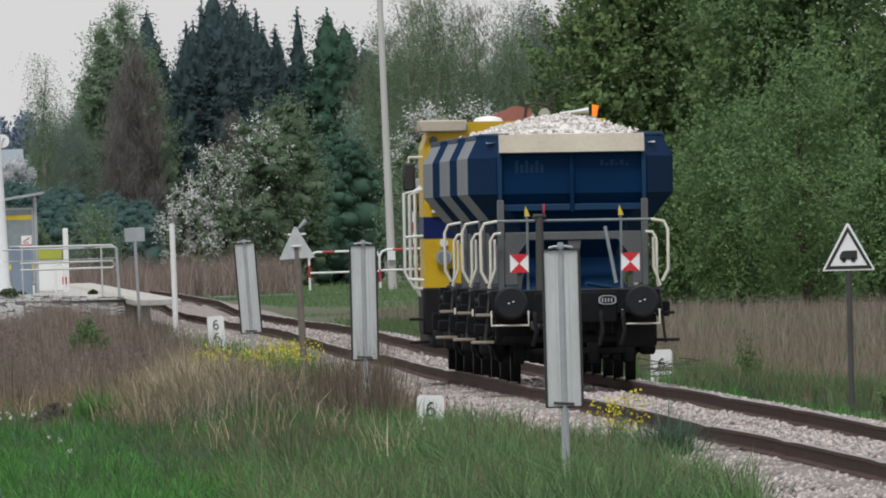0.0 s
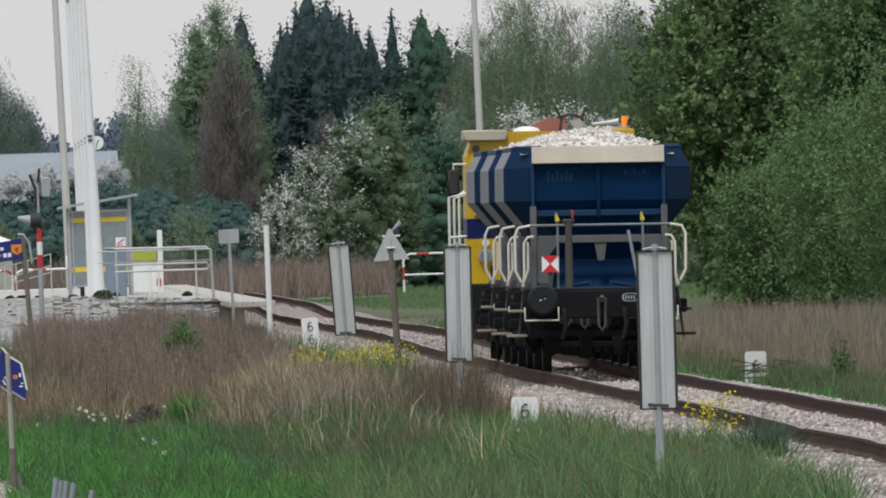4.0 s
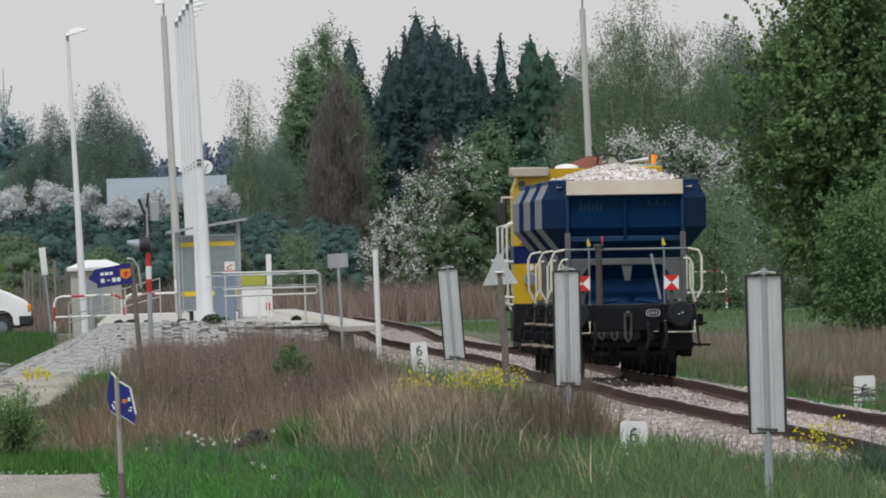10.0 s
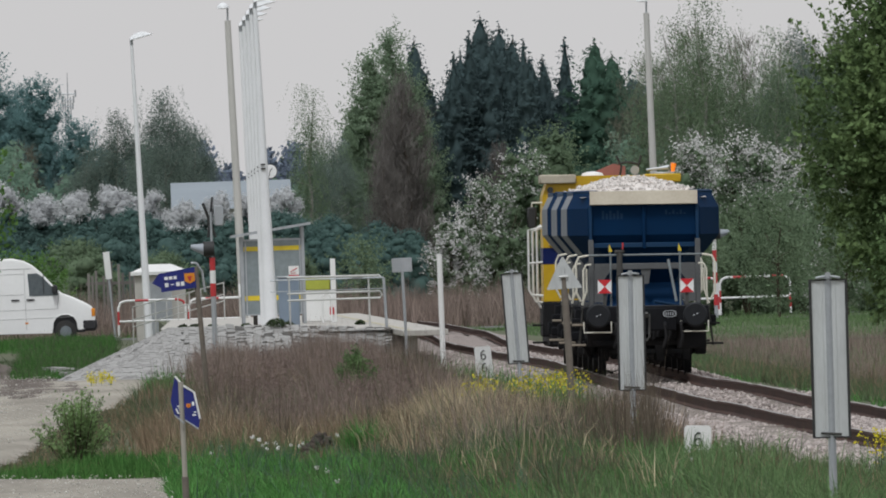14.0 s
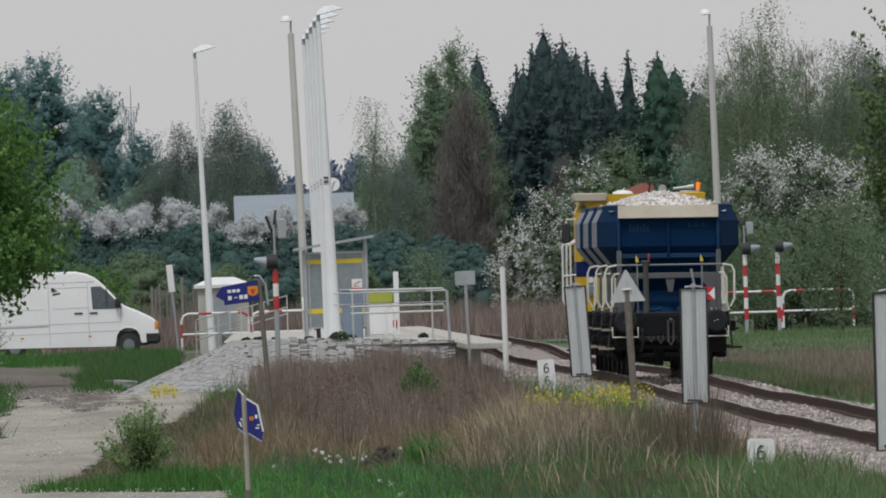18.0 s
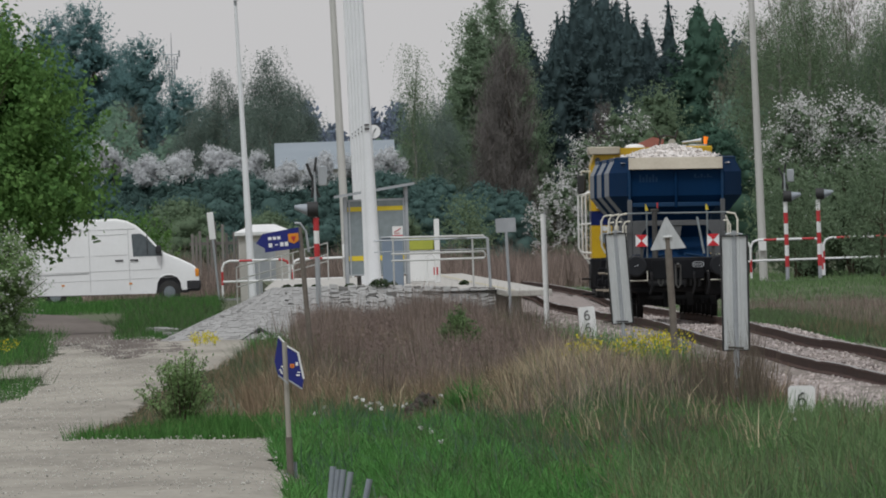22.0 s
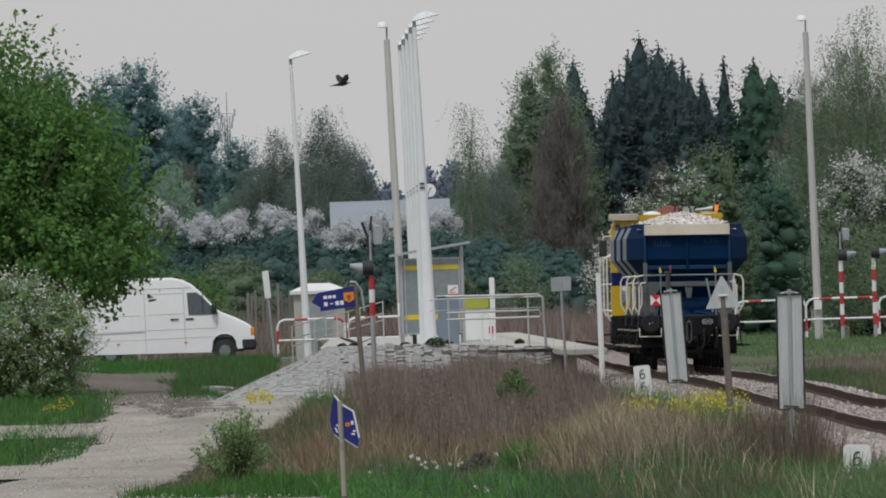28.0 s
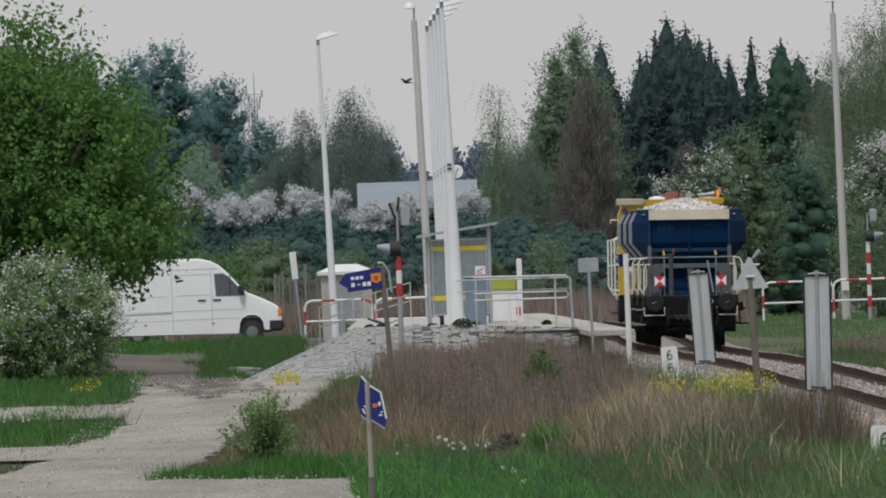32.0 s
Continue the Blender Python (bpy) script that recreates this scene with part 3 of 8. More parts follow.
def heap(parent, y0, y1, seed, z=3.22, top=0.40):
    rng = np.random.default_rng(seed)
    nx, ny = 15, 40
    xs, yy = np.linspace(-1.12, 1.12, nx), np.linspace(y0, y1, ny)
    X, Y = np.meshgrid(xs, yy)
    prof_x = np.clip(1 - (np.abs(X) / 1.10) ** 1.45, 0, 1)
    prof_y = np.clip(np.minimum(Y - y0, y1 - Y) / 0.9, 0, 1) ** 0.7
    Z = z - 0.08 + (top + 0.05) * prof_x * prof_y + rng.normal(0, 0.02, X.shape)
    V = np.stack([X, Y, Z], -1).reshape(-1, 3)
    i = (np.arange(ny - 1)[:, None] * nx + np.arange(nx - 1)[None, :]).ravel()
    me = bpy.data.meshes.new("load")
    me.from_pydata(V.tolist(), [], np.stack([i, i + 1, i + nx + 1, i + nx], 1).tolist())
    me.materials.append(M_LOAD)
    hp = part("load", me, M_LOAD, parent, "heap of pale crushed stone")
    n = 7000 if seed == 1 else 2500
    k = rng.integers(0, len(V), n)
    C = V[k] + rng.normal(0, (0.05, 0.07, 0.012), (n, 3))
    end = np.minimum(C[:, 1] - y0, y1 - C[:, 1])
    C = C[np.abs(C[:, 0]) < 0.86 + 0.42 * np.clip(end / 0.7, 0, 1)]
    n = len(C)
    tagged(part("stone_layer", stones("stone_layer", C, rng.uniform(0.018, 0.036, n), rng, M_LOAD), M_LOAD, hp), kind="stuff")


def hopper_wagon(last):
    w = thing("hopper_wagon", pose(0, 0, 0), "dark blue ballast hopper wagon heaped with pale crushed stone", "hopper wagon", "hopper wagons of the train")
    # body: rear and front ends blue, long sides dusty
    y0, y1 = 1.55, 9.45
    rings = [ring(hw, y0 + (0 if z > 2.4 else (2.5 - z) * 0.55), y1 - (0 if z > 2.4 else (2.5 - z) * 0.55), z, 0.75, 0.36 if hw > 0.9 else 0.2) for hw, z in HOP]
    body = Acc()
    vs = [p for r in rings for p in r]
    bfc, sfc = [], []
    for i in range(len(rings) - 1):
        for j in range(8):
            f = (i * 8 + j, i * 8 + (j + 1) % 8, (i + 1) * 8 + (j + 1) % 8, (i + 1) * 8 + j)
            (sfc if j in (2, 6) and i < 4 else bfc).append(f)
    bfc.append(tuple(range((len(rings) - 1) * 8, len(rings) * 8)))
    body.add(vs, bfc)
    hopper = part("hopper", body, M_BLUE, w, "dark blue steel hopper", soft=False)
    for j0 in (2, 6):
        part("side_panel", Acc().add(vs, [f for f in sfc if f[0] % 8 == j0]), M_SIDE, hopper, "dusty grey side panel", soft=False)
    rim = Acc()
    for s in (-1, 1):
        rim.box(s * 1.20 - 0.05, s * 1.20 + 0.05, y0 + 0.75, y1 - 0.75, 3.22, 3.29, c=0.01)
        rim.tube([(s * 0.84, y0 - 0.005, 3.275), (s * 1.20, y0 + 0.74, 3.275)], 0.03, 6)
    part("rim", rim, M_BLUE2, hopper)
    part("end_lip", Acc().add([(-0.965, y0 - 0.02, 3.285), (0.965, y0 - 0.02, 3.285), (0.965, y0 - 0.13, 3.05), (-0.965, y0 - 0.13, 3.05), (-0.965, y0, 3.29), (0.965, y0, 3.29), (0.965, y0 - 0.11, 3.04), (-0.965, y0 - 0.11, 3.04)],
                              [(0, 3, 2, 1), (4, 5, 6, 7), (0, 1, 5, 4), (2, 3, 7, 6), (1, 2, 6, 5), (3, 0, 4, 7)]), M_BEIGE, hopper, "dusty beige sloping end plate", soft=False)
    for x in (-0.955, 0.955):
        part("corner_rib", Acc().box(x - 0.028, x + 0.028, y0 - 0.07, y0 + 0.05, 2.28, 3.05, c=0.008), M_BLUE2, hopper)
        part("end_post", Acc().box(x - 0.045, x + 0.045, y0 - 0.12, y0 - 0.02, 1.2, 2.42, c=0.01), M_DUSTY, w, "grey steel end post")
    part("centre_rib", Acc().box(-0.03, 0.03, y0 - 0.05, y0 + 0.02, 2.25, 3.0, c=0.008), M_BLUE, hopper)
    part("seam_band", Acc().box(-0.93, 0.93, y0 - 0.035, y0 + 0.02, 2.27, 2.36, c=0.01), M_BLUE2, hopper)
    part("cross_beam", Acc().box(-0.91, 0.91, y0 - 0.08, y0 + 0.02, 1.88, 1.99, c=0.01), M_DUSTY, w)
    part("stub", Acc().prism([(-0.07, 1.88), (0.11, 1.88), (0.07, 1.62), (-0.02, 1.62)], 1, y0 - 0.06, y0), M_DUSTY, w)
    for s in (-1, 1):
        part("gusset", Acc().prism([(s * 0.91, 1.9), (s * 0.91, 1.3), (s * 0.74, 1.3), (s * 0.72, 1.72), (s * 0.58, 1.9)], 1, y0 - 0.10, y0 - 0.05), M_DUSTY, w)
    # chute under the hopper
    part("chute", Acc().add([(-0.55, y0 + 0.7, 1.9), (0.55, y0 + 0.7, 1.9), (0.70, y0 + 0.1, 1.22), (-0.70, y0 + 0.1, 1.22), (-0.55, y1 - 0.7, 1.9), (0.55, y1 - 0.7, 1.9), (0.7, y1 - 0.1, 1.22), (-0.7, y1 - 0.1, 1.22)],
                            [(0, 3, 2, 1), (4, 5, 6, 7), (0, 1, 5, 4), (2, 3, 7, 6), (1, 2, 6, 5), (3, 0, 4, 7)]), M_BLUE, w, soft=False)
    for s in (-1, 1):
        part("brace_bar", Acc().tube([(s * 0.15, 0.95, 1.3), (s * 0.6, 1.3, 1.22)], 0.028, 8), M_BLUE2, w)
    # underframe
    for yy, d in ((0.0, 1), (WAGON, -1)):
        a = Acc().box(-1.12, 1.12, yy + d * 0.62 - 0.03, yy + d * 0.62 + 0.09, 0.90, 1.22, c=0.015)
        a.box(-0.55, 0.55, yy + d * 0.60 - 0.03, yy + d * 0.60 + 0.04, 0.78, 1.19, c=0.02)
        beam = part("buffer_beam", a, M_GRIME, w)
        for s in (-1, 1):
            buffer(w, s * 0.868, yy, d)
        if d == 1:
            part("coupling_hook", Acc().tube([(0, 0.55, 1.06), (0, 0.34, 1.05), (0, 0.30, 1.10)], [0.045, 0.04, 0.03], 8).tube([(-0.05, 0.42, 1.08), (-0.05, 0.40, 0.68), (0, 0.40, 0.60), (0.05, 0.40, 0.68), (0.05, 0.42, 1.08)], 0.022, 6), M_GREYF, w)
            for x in (-0.55, 0.33, 0.62):
                part("brake_hose", Acc().tube([(x, 0.55, 0.92), (x, 0.40, 0.86), (x + 0.02, 0.36, 0.68), (x - 0.03, 0.40, 0.48)], 0.028, 8), M_BLACK, w)
            ov = Acc()
            for k in range(24):
                q0, q1 = 2 * math.pi * k / 24, 2 * math.pi * (k + 1) / 24
                f = lambda q, r: (0.42 + r * 0.118 * max(-1, min(1, 1.12 * math.cos(q))), 0.545, 1.08 + r * 0.060 * max(-1, min(1, 1.12 * math.sin(q))))
                ov.add([f(q0, 1), f(q1, 1), f(q1, 0.82), f(q0, 0.82)], [(0, 1, 2, 3)])
            for k in range(4):
                ov.box(0.345 + 0.04 * k, 0.365 + 0.04 * k, 0.541, 0.546, 1.052, 1.105)
            part("maker_plate", ov, M_ZINC, w, "oval plate with unreadable marks")
            for x in (-0.868, 0.868):
                part("coupler_handle", Acc().tube([(x - 0.25, 0.56, 0.95), (x - 0.25, 0.50, 0.76), (x + 0.24, 0.50, 0.76), (x + 0.24, 0.56, 0.95)], 0.014, 6), M_HAND, w)
    a = Acc()
    for s in (-1, 1):
        a.box(s * 0.95 - 0.05, s * 0.95 + 0.05, 0.7, WAGON - 0.7, 0.92, 1.18)
        a.box(s * 0.3 - 0.05, s * 0.3 + 0.05, 0.7, WAGON - 0.7, 0.95, 1.18)
    part("sill", a, M_BLACK, w)
    for yy in (2.55, WAGON - 2.55):
        wheelset(w, yy)
        for s in (-1, 1):
            part("axle_guard", Acc().prism([(yy - 0.55, 0.95), (yy + 0.55, 0.95), (yy + 0.2, 0.35), (yy - 0.2, 0.35)], 0, s * 0.93 - 0.03, s * 0.93 + 0.03).box(s * 1.0 - 0.10, s * 1.0 + 0.10, yy - 0.18, yy + 0.18, 0.34, 0.62, c=0.03), M_BLACK, w)
            part("leaf_spring", Acc().tube([(s * 1.02, yy - 0.6, 0.86), (s * 1.02, yy, 0.70), (s * 1.02, yy + 0.6, 0.86)], 0.05, 6), M_BLACK, w)
    for yy in (1.95, 3.15, WAGON - 3.15, WAGON - 1.95):
        part("brake_rigging", Acc().box(-0.68, 0.68, yy - 0.03, yy + 0.03, 0.36, 0.44, c=0.01).box(-0.80, -0.66, yy - 0.06, yy + 0.06, 0.24, 0.62, c=0.02).box(0.66, 0.80, yy - 0.06, yy + 0.06, 0.24, 0.62, c=0.02).box(-0.30, -0.12, yy - 0.05, yy + 0.05, 0.20, 0.60, c=0.02).box(0.18, 0.34, yy - 0.05, yy + 0.05, 0.22, 0.60, c=0.02), M_BLACK, w)
    part("gate_linkage", Acc().tube([(-1.12, 1.6, 0.55), (-0.98, 2.2, 0.30), (-1.02, 3.2, 0.52), (-0.96, 4.4, 0.32), (-1.05, 5.6, 0.55)], 0.035, 6), M_GRIME, w)
    part("outlet_flap", Acc().prism([(-1.06, 0.85), (-0.72, 0.85), (-0.80, 0.30), (-0.98, 0.30)], 1, 3.9, 4.0), M_GRIME, w)
    part("brake_beam", Acc().box(-0.95, 0.95, 1.1, 1.2, 0.52, 0.62, c=0.02), M_BLACK, w)
    part("air_tank", Acc().tube([(-0.75, 3.6, 0.62), (-0.75, 5.4, 0.62)], 0.2, 14), M_BLACK, w)
    part("gear_box", Acc().box(0.55, 1.08, 1.0, 1.5, 0.45, 0.9, c=0.03), M_BLACK, w)
    part("gear_box", Acc().box(-1.05, -0.6, 1.2, 1.7, 0.5, 0.9, c=0.03), M_BLACK, w)
    for k, (xx, yy, zz, dx, dz) in enumerate(((-1.22, 1.35, 0.92, 0.10, 0.10), (-1.20, 1.9, 0.70, 0.12, 0.08), (-1.16, 2.0, 1.05, 0.09, 0.14), (1.18, 1.4, 0.95, 0.09, 0.10), (-1.20, 6.0, 0.75, 0.12, 0.12))):
        part("gate_lever_box", Acc().box(xx - dx, xx + dx, yy, yy + 0.3, zz - dz, zz + dz, c=0.02), M_GRIME, w)
    part("gate_shaft", Acc().tube([(-1.10, 1.4, 1.08), (-1.10, 9.4, 1.08)], 0.04, 8), M_BLACK, w)
    # end platform, handrails, steps
    part("end_platform", Acc().box(-1.15, 1.15, 0.72, 1.45, 1.19, 1.23), M_GREYF, w)
    for s in (-1, 1):
        part("handrail", Acc().tube([(s * 1.16, 0.80, 1.32), (s * 1.24, 0.78, 1.48), (s * 1.24, 0.78, 2.00), (s * 1.19, 0.78, 2.11), (s * 1.02, 0.78, 2.14)], 0.021, 8), M_HAND, w, "cream curved handrail")
        part("handrail", Acc().tube([(s * 1.12, 1.30, 1.25), (s * 1.10, 1.28, 1.45), (s * 1.10, 1.28, 1.88), (s * 1.05, 1.28, 1.97), (s * 0.96, 1.30, 1.98)], 0.019, 8), M_HAND, w, "cream curved handrail")
        part("handrail", Acc().tube([(s * 1.14, 1.0, 1.26), (s * 1.05, 0.98, 1.5), (s * 1.05, 0.98, 1.9)], 0.017, 8), M_HAND, w, "cream curved handrail")
        for z, xx in ((0.88, 1.32), (0.52, 1.38)):
            part("step", Acc().box(min(s * 1.08, s * xx), max(s * 1.08, s * xx), 0.9, 1.25, z, z + 0.04, c=0.008), M_STEPW if s < 0 else M_BLACK, w)
        part("step_hanger", Acc().tube([(s * 1.12, 1.08, 1.2), (s * 1.20, 1.08, 0.5)], 0.02, 6), M_GREYF, w)
    part("top_rail", Acc().tube([(-1.02, 0.78, 2.14), (1.02, 0.78, 2.14)], 0.019, 8), M_STEEL, w)
    for x in (-0.62, 0.62):
        part("rail_post", Acc().tube([(x, 0.78, 1.2), (x, 0.78, 2.14), (x - 0.03, 0.78, 2.30)], [0.018, 0.018, 0.014], 8), M_STEEL, w)
        part("post_tip", Acc().prism([(x - 0.035, 2.20), (x + 0.035, 2.20), (x + 0.015, 2.26), (x - 0.02, 2.34)], 1, 0.765, 0.795), M_YSTR, w, "small yellow flag tip")
    part("brake_tip", Acc().box(-0.415, -0.385, 0.72, 0.76, 2.24, 2.36, c=0.006), M_RED, w, "red handle tip")
    part("handbrake_column", Acc().tube([(-0.46, 0.74, 0.9), (-0.46, 0.74, 2.18)], [0.065, 0.05], 10).tube([(-0.54, 0.70, 2.20), (-0.38, 0.78, 2.20)], 0.03, 8).tube([(-0.40, 0.74, 2.2), (-0.40, 0.74, 2.32)], 0.018, 6), M_GREYF, w, "handbrake column with a small crank")
    part("lever", Acc().tube([(0.42, 1.2, 2.05), (0.55, 0.9, 1.3)], 0.025, 6), M_STEEL, w)
    for x0, x1, z0, z1 in ((-0.75, -0.35, 2.78, 2.94), (0.38, 0.78, 2.86, 2.94)):
        bars = Acc()
        n = 6
        for k in range(n):
            a0 = x0 + (x1 - x0) * k / n
            bars.box(a0, a0 + (x1 - x0) / n * 0.62, y0 - 0.003, y0 + 0.001, z0, z1 - (0.05 if k % 2 else 0))
        part("worn_lettering", bars, M_BLUE2, hopper, "worn unreadable lettering")
    if last:
        marker(w, -0.736, 1.58)
        marker(w, 0.736, 1.58)
    return w


for i in range(3):
    w = hopper_wagon(i == 0)
    heap(w, 1.75, 9.2, i + 1, z=3.25, top=0.29)
    moving.append((w, i * WAGON - TAIL))


def rail_tractor():
    w = thing("rail_tractor", pose(0, 0, 0), "yellow rail tractor with dark blue band and white handrails", "locomotive")
    y0, y1 = 0.75, 3.9
    yel = [(-1.30, 1.22), (-1.30, 3.22), (-1.20, 3.50), (-0.9, 3.60), (0.9, 3.60), (1.20, 3.50), (1.30, 3.22), (1.30, 1.22)]
    body = part("body", Acc().prism(yel, 1, y0, y1), M_YEL, w, "bright yellow cab body", soft=False)
    part("skirt", Acc().box(-1.33, 1.33, y0 - 0.02, y1 + 0.02, 0.55, 1.22, c=0.03), M_BLACK, w, "black skirt")
    hood = part("hood", Acc().box(-0.85, 0.85, y1, 9.5, 1.22, 2.7, c=0.06), M_YEL, w, "narrow yellow engine hood")
    part("deck", Acc().box(-1.15, 1.15, y1 + 0.03, 9.5, 0.9, 1.21, c=0.03), M_BLACK, w)
    for yy in (5.0, 6.6, 8.2):
        part("hood_door", Acc().box(-0.87, -0.85, yy, yy + 1.3, 1.35, 2.5), M_YEL, hood)
    part("blue_band", Acc().box(-1.306, 1.306, y0 - 0.006, y1 + 0.006, 1.93, 2.24), M_LBLUE, body, "dark blue band")
    part("roof_edge", Acc().box(-1.34, -0.66, y0 - 0.12, y0 + 2.2, 3.46, 3.63, c=0.02), M_BEIGE, body, "pale roof panel")
    part("roof_edge", Acc().box(0.66, 1.34, y0 - 0.12, y0 + 2.2, 3.46, 3.62, c=0.02), M_YEL, body, "yellow roof panel")
    # rear windows
    for s in (-1, 1):
        cx = s * 0.64
        fr = part("rear_window", Acc().box(cx - 0.58, cx + 0.58, y0 - 0.03, y0 + 0.02, 2.36, 3.26, c=0.02), M_YEL, body)
        part("seal", Acc().box(cx - 0.53, cx + 0.53, y0 - 0.036, y0 - 0.02, 2.41, 3.21), M_DARK, fr)
        part("pane", Acc().box(cx - 0.50, cx + 0.50, y0 - 0.044, y0 - 0.03, 2.44, 3.18), M_CABGL, fr)
        part("sill", Acc().box(cx - 0.55, cx + 0.55, y0 - 0.07, y0, 2.30, 2.335), M_HAND, body)
        lamp = part("tail_lamp", Acc().tube([(s * 1.02, y0 - 0.08, 1.66), (s * 1.02, y0 + 0.02, 1.66)], 0.115, 20), M_ZINC, body, "round lamp with a chrome ring")
        part("lens", Acc().tube([(s * 1.02, y0 - 0.09, 1.66), (s * 1.02, y0 - 0.07, 1.66)], 0.085, 20), M_SHEL, lamp)
        part("small_lamp", Acc().tube([(s * 1.02, y0 - 0.06, 1.86), (s * 1.02, y0 + 0.02, 1.86)], 0.06, 16), M_WHITE, body)
        part("panel_gap", Acc().box(s * 0.92 - 0.03, s * 0.92 + 0.03, y0 - 0.007, y0, 1.25, 1.5), M_DARK, body)
        mir = part("mirror", Acc().box(s * 1.50 - 0.09, s * 1.50 + 0.09, y0 + 0.25, y0 + 0.32, 2.62, 3.02, c=0.03), M_DARK, body, "black mirror")
        part("mirror_arm", Acc().tube([(s * 1.30, y0 + 0.3, 3.1), (s * 1.50, y0 + 0.3, 3.1), (s * 1.50, y0 + 0.3, 3.0)], 0.02, 6), M_HAND, mir)
        for k, (xx, za, zb) in enumerate(((1.58, 1.45, 2.58), (1.49, 1.32, 2.56), (1.40, 1.22, 2.62))):
            part("handrail", Acc().tube([(s * 1.31, y0 + 0.2 + 0.5 * k, za - 0.12), (s * (xx - 0.05), y0 + 0.2 + 0.5 * k, za - 0.10), (s * xx, y0 + 0.2 + 0.5 * k, za), (s * xx, y0 + 0.2 + 0.5 * k, zb), (s * 1.31, y0 + 0.2 + 0.5 * k, zb + 0.06)], 0.024, 8), M_WHITE, w, "white handrail")
        part("handrail", Acc().tube([(s * 1.57, y0 + 0.2, 1.95), (s * 1.31, y0 + 0.2, 1.97)], 0.02, 8), M_WHITE, w, "white handrail")
        buffer(w, s * 0.868, 0.0, 1)
        for z in (0.42, 0.75):
            part("step", Acc().box(s * 1.38 - 0.14, s * 1.38 + 0.14, y0 + 0.3, y0 + 0.7, z, z + 0.04, c=0.01), M_BLACK, w)
    part("grab_lamp", Acc().tube([(-1.15, y0 - 0.1, 3.34), (-1.15, y0, 3.34)], 0.06, 12), M_DARK, body)
    # roof gear
    dome = Acc()
    pr = [(0.20, 3.57), (0.22, 3.61), (0.19, 3.655), (0.10, 3.68), (0.01, 3.69)]
    dome.tube([(-0.30, 3.2, z) for r, z in pr], [r for r, z in pr], 20)
    part("roof_vent", dome, M_WHITE, w, "white domed roof vent")
    part("horn_unit", Acc().prism([(-0.26, 3.60), (0.34, 3.60), (0.34, 3.78), (0.10, 3.83), (-0.26, 3.68)], 1, 3.6, 4.2), mat("faded_red", (0.32, 0.12, 0.11), (0.24, 0.10, 0.09), 0.7), w, "dull red roof unit")
    part("searchlight", Acc().tube([(0.50, 2.5, 3.70), (0.50, 2.75, 3.70)], [0.085, 0.065], 18).tube([(0.50, 2.6, 3.55), (0.50, 2.6, 3.7)], 0.02, 6), M_ZINC, w)
    for x in (0.22, 0.54):
        part("antenna", Acc().tube([(x, 3.3, 3.55), (x + 0.04, 3.3, 3.78), (x + (0.10 if x > 0.4 else -0.06), 3.3, 3.98)], 0.022, 6), M_DARK, w)
    part("antenna_bar", Acc().tube([(0.20, 3.3, 3.82), (0.36, 3.3, 3.86), (0.58, 3.3, 3.82)], 0.02, 6), M_DARK, w)
    part("roof_box", Acc().box(0.9, 1.2, 3.3, 4.0, 3.55, 3.66, c=0.04), M_GREYF, w)
    bc = part("beacon_base", Acc().tube([(1.20, 2.4, 3.45), (1.20, 2.4, 3.66)], [0.07, 0.05], 14).box(0.85, 1.18, 2.4, 2.7, 3.60, 3.66, c=0.02), M_ZINC, w)
    part("horn", Acc().tube([(0.72, 2.45, 3.70), (0.92, 2.45, 3.72), (1.14, 2.45, 3.74)], [0.028, 0.03, 0.055], 12), M_ZINC, bc, "silver air horn")
    part("beacon", Acc().tube([(1.22, 2.4, 3.66), (1.23, 2.4, 3.76), (1.24, 2.4, 3.82)], [0.034, 0.045, 0.055], 14), M_BEACON, bc, "lit amber beacon")
    part("frame_gear", Acc().box(-1.2, 1.2, 0.6, 9.6, 0.35, 0.7, c=0.05), M_BLACK, w)
    wheelset(w, 2.6)
    wheelset(w, 7.6)
    return w


tractor = rail_tractor()
moving.append((tractor, 3 * WAGON - TAIL))

# ---- beside the track ----


def gz1(x, y):
    return float(ground_z(np.array(float(x)), np.array(float(y))))


def distance_board(x, y, lean):
    t = thing("distance_board", pose(x, y, -0.35, 0, lean, 0), "back of a grey metal distance board with dark edges", "railway sign", "distance boards along the track")
    z0, z1, hw = 0.83, 2.26, 0.165
    part("post", Acc().tube([(0, 0.02, -0.2), (0, 0.02, 2.30)], 0.037, 10), M_ZINC, t)
    pl = part("plate", Acc().prism([(-hw, 0.0), (-0.075, 0.0), (-0.06, -0.007), (-0.045, 0.0), (0.045, 0.0), (0.06, -0.007), (0.075, 0.0), (hw, 0.0), (hw, 0.02), (-hw, 0.02)], 2, z0, z1), M_BOARD, t, soft=False)
    for s in (-1, 1):
        part("edge", Acc().box(s * hw - 0.012, s * hw + 0.012, -0.014, 0.026, z0 - 0.01, z1 + 0.01), M_DARK, pl)
    part("edge", Acc().box(-hw, hw, -0.012, 0.026, z1, z1 + 0.014), M_DARK, pl)
    part("edge", Acc().box(-hw, hw, -0.012, 0.026, z0 - 0.014, z0), M_DARK, pl)
    part("lower_clamp", Acc().tube([(-0.10, -0.02, z0 + 0.035), (0.09, -0.02, z0 + 0.02)], 0.012, 6), M_GREYF, t)
    part("clamp", Acc().tube([(-0.11, -0.02, z1 + 0.025), (0, -0.03, z1 + 0.045), (0.11, -0.02, z1 + 0.025)], 0.012, 6).tube([(0, -0.03, z1 + 0.02), (0, -0.03, z1 + 0.075)], 0.026, 8), M_ZINC, t)


distance_board(-3.18, 266, 0.3)
distance_board(-3.13, 366, 0.6)
distance_board(-3.02, 466, -3.0)


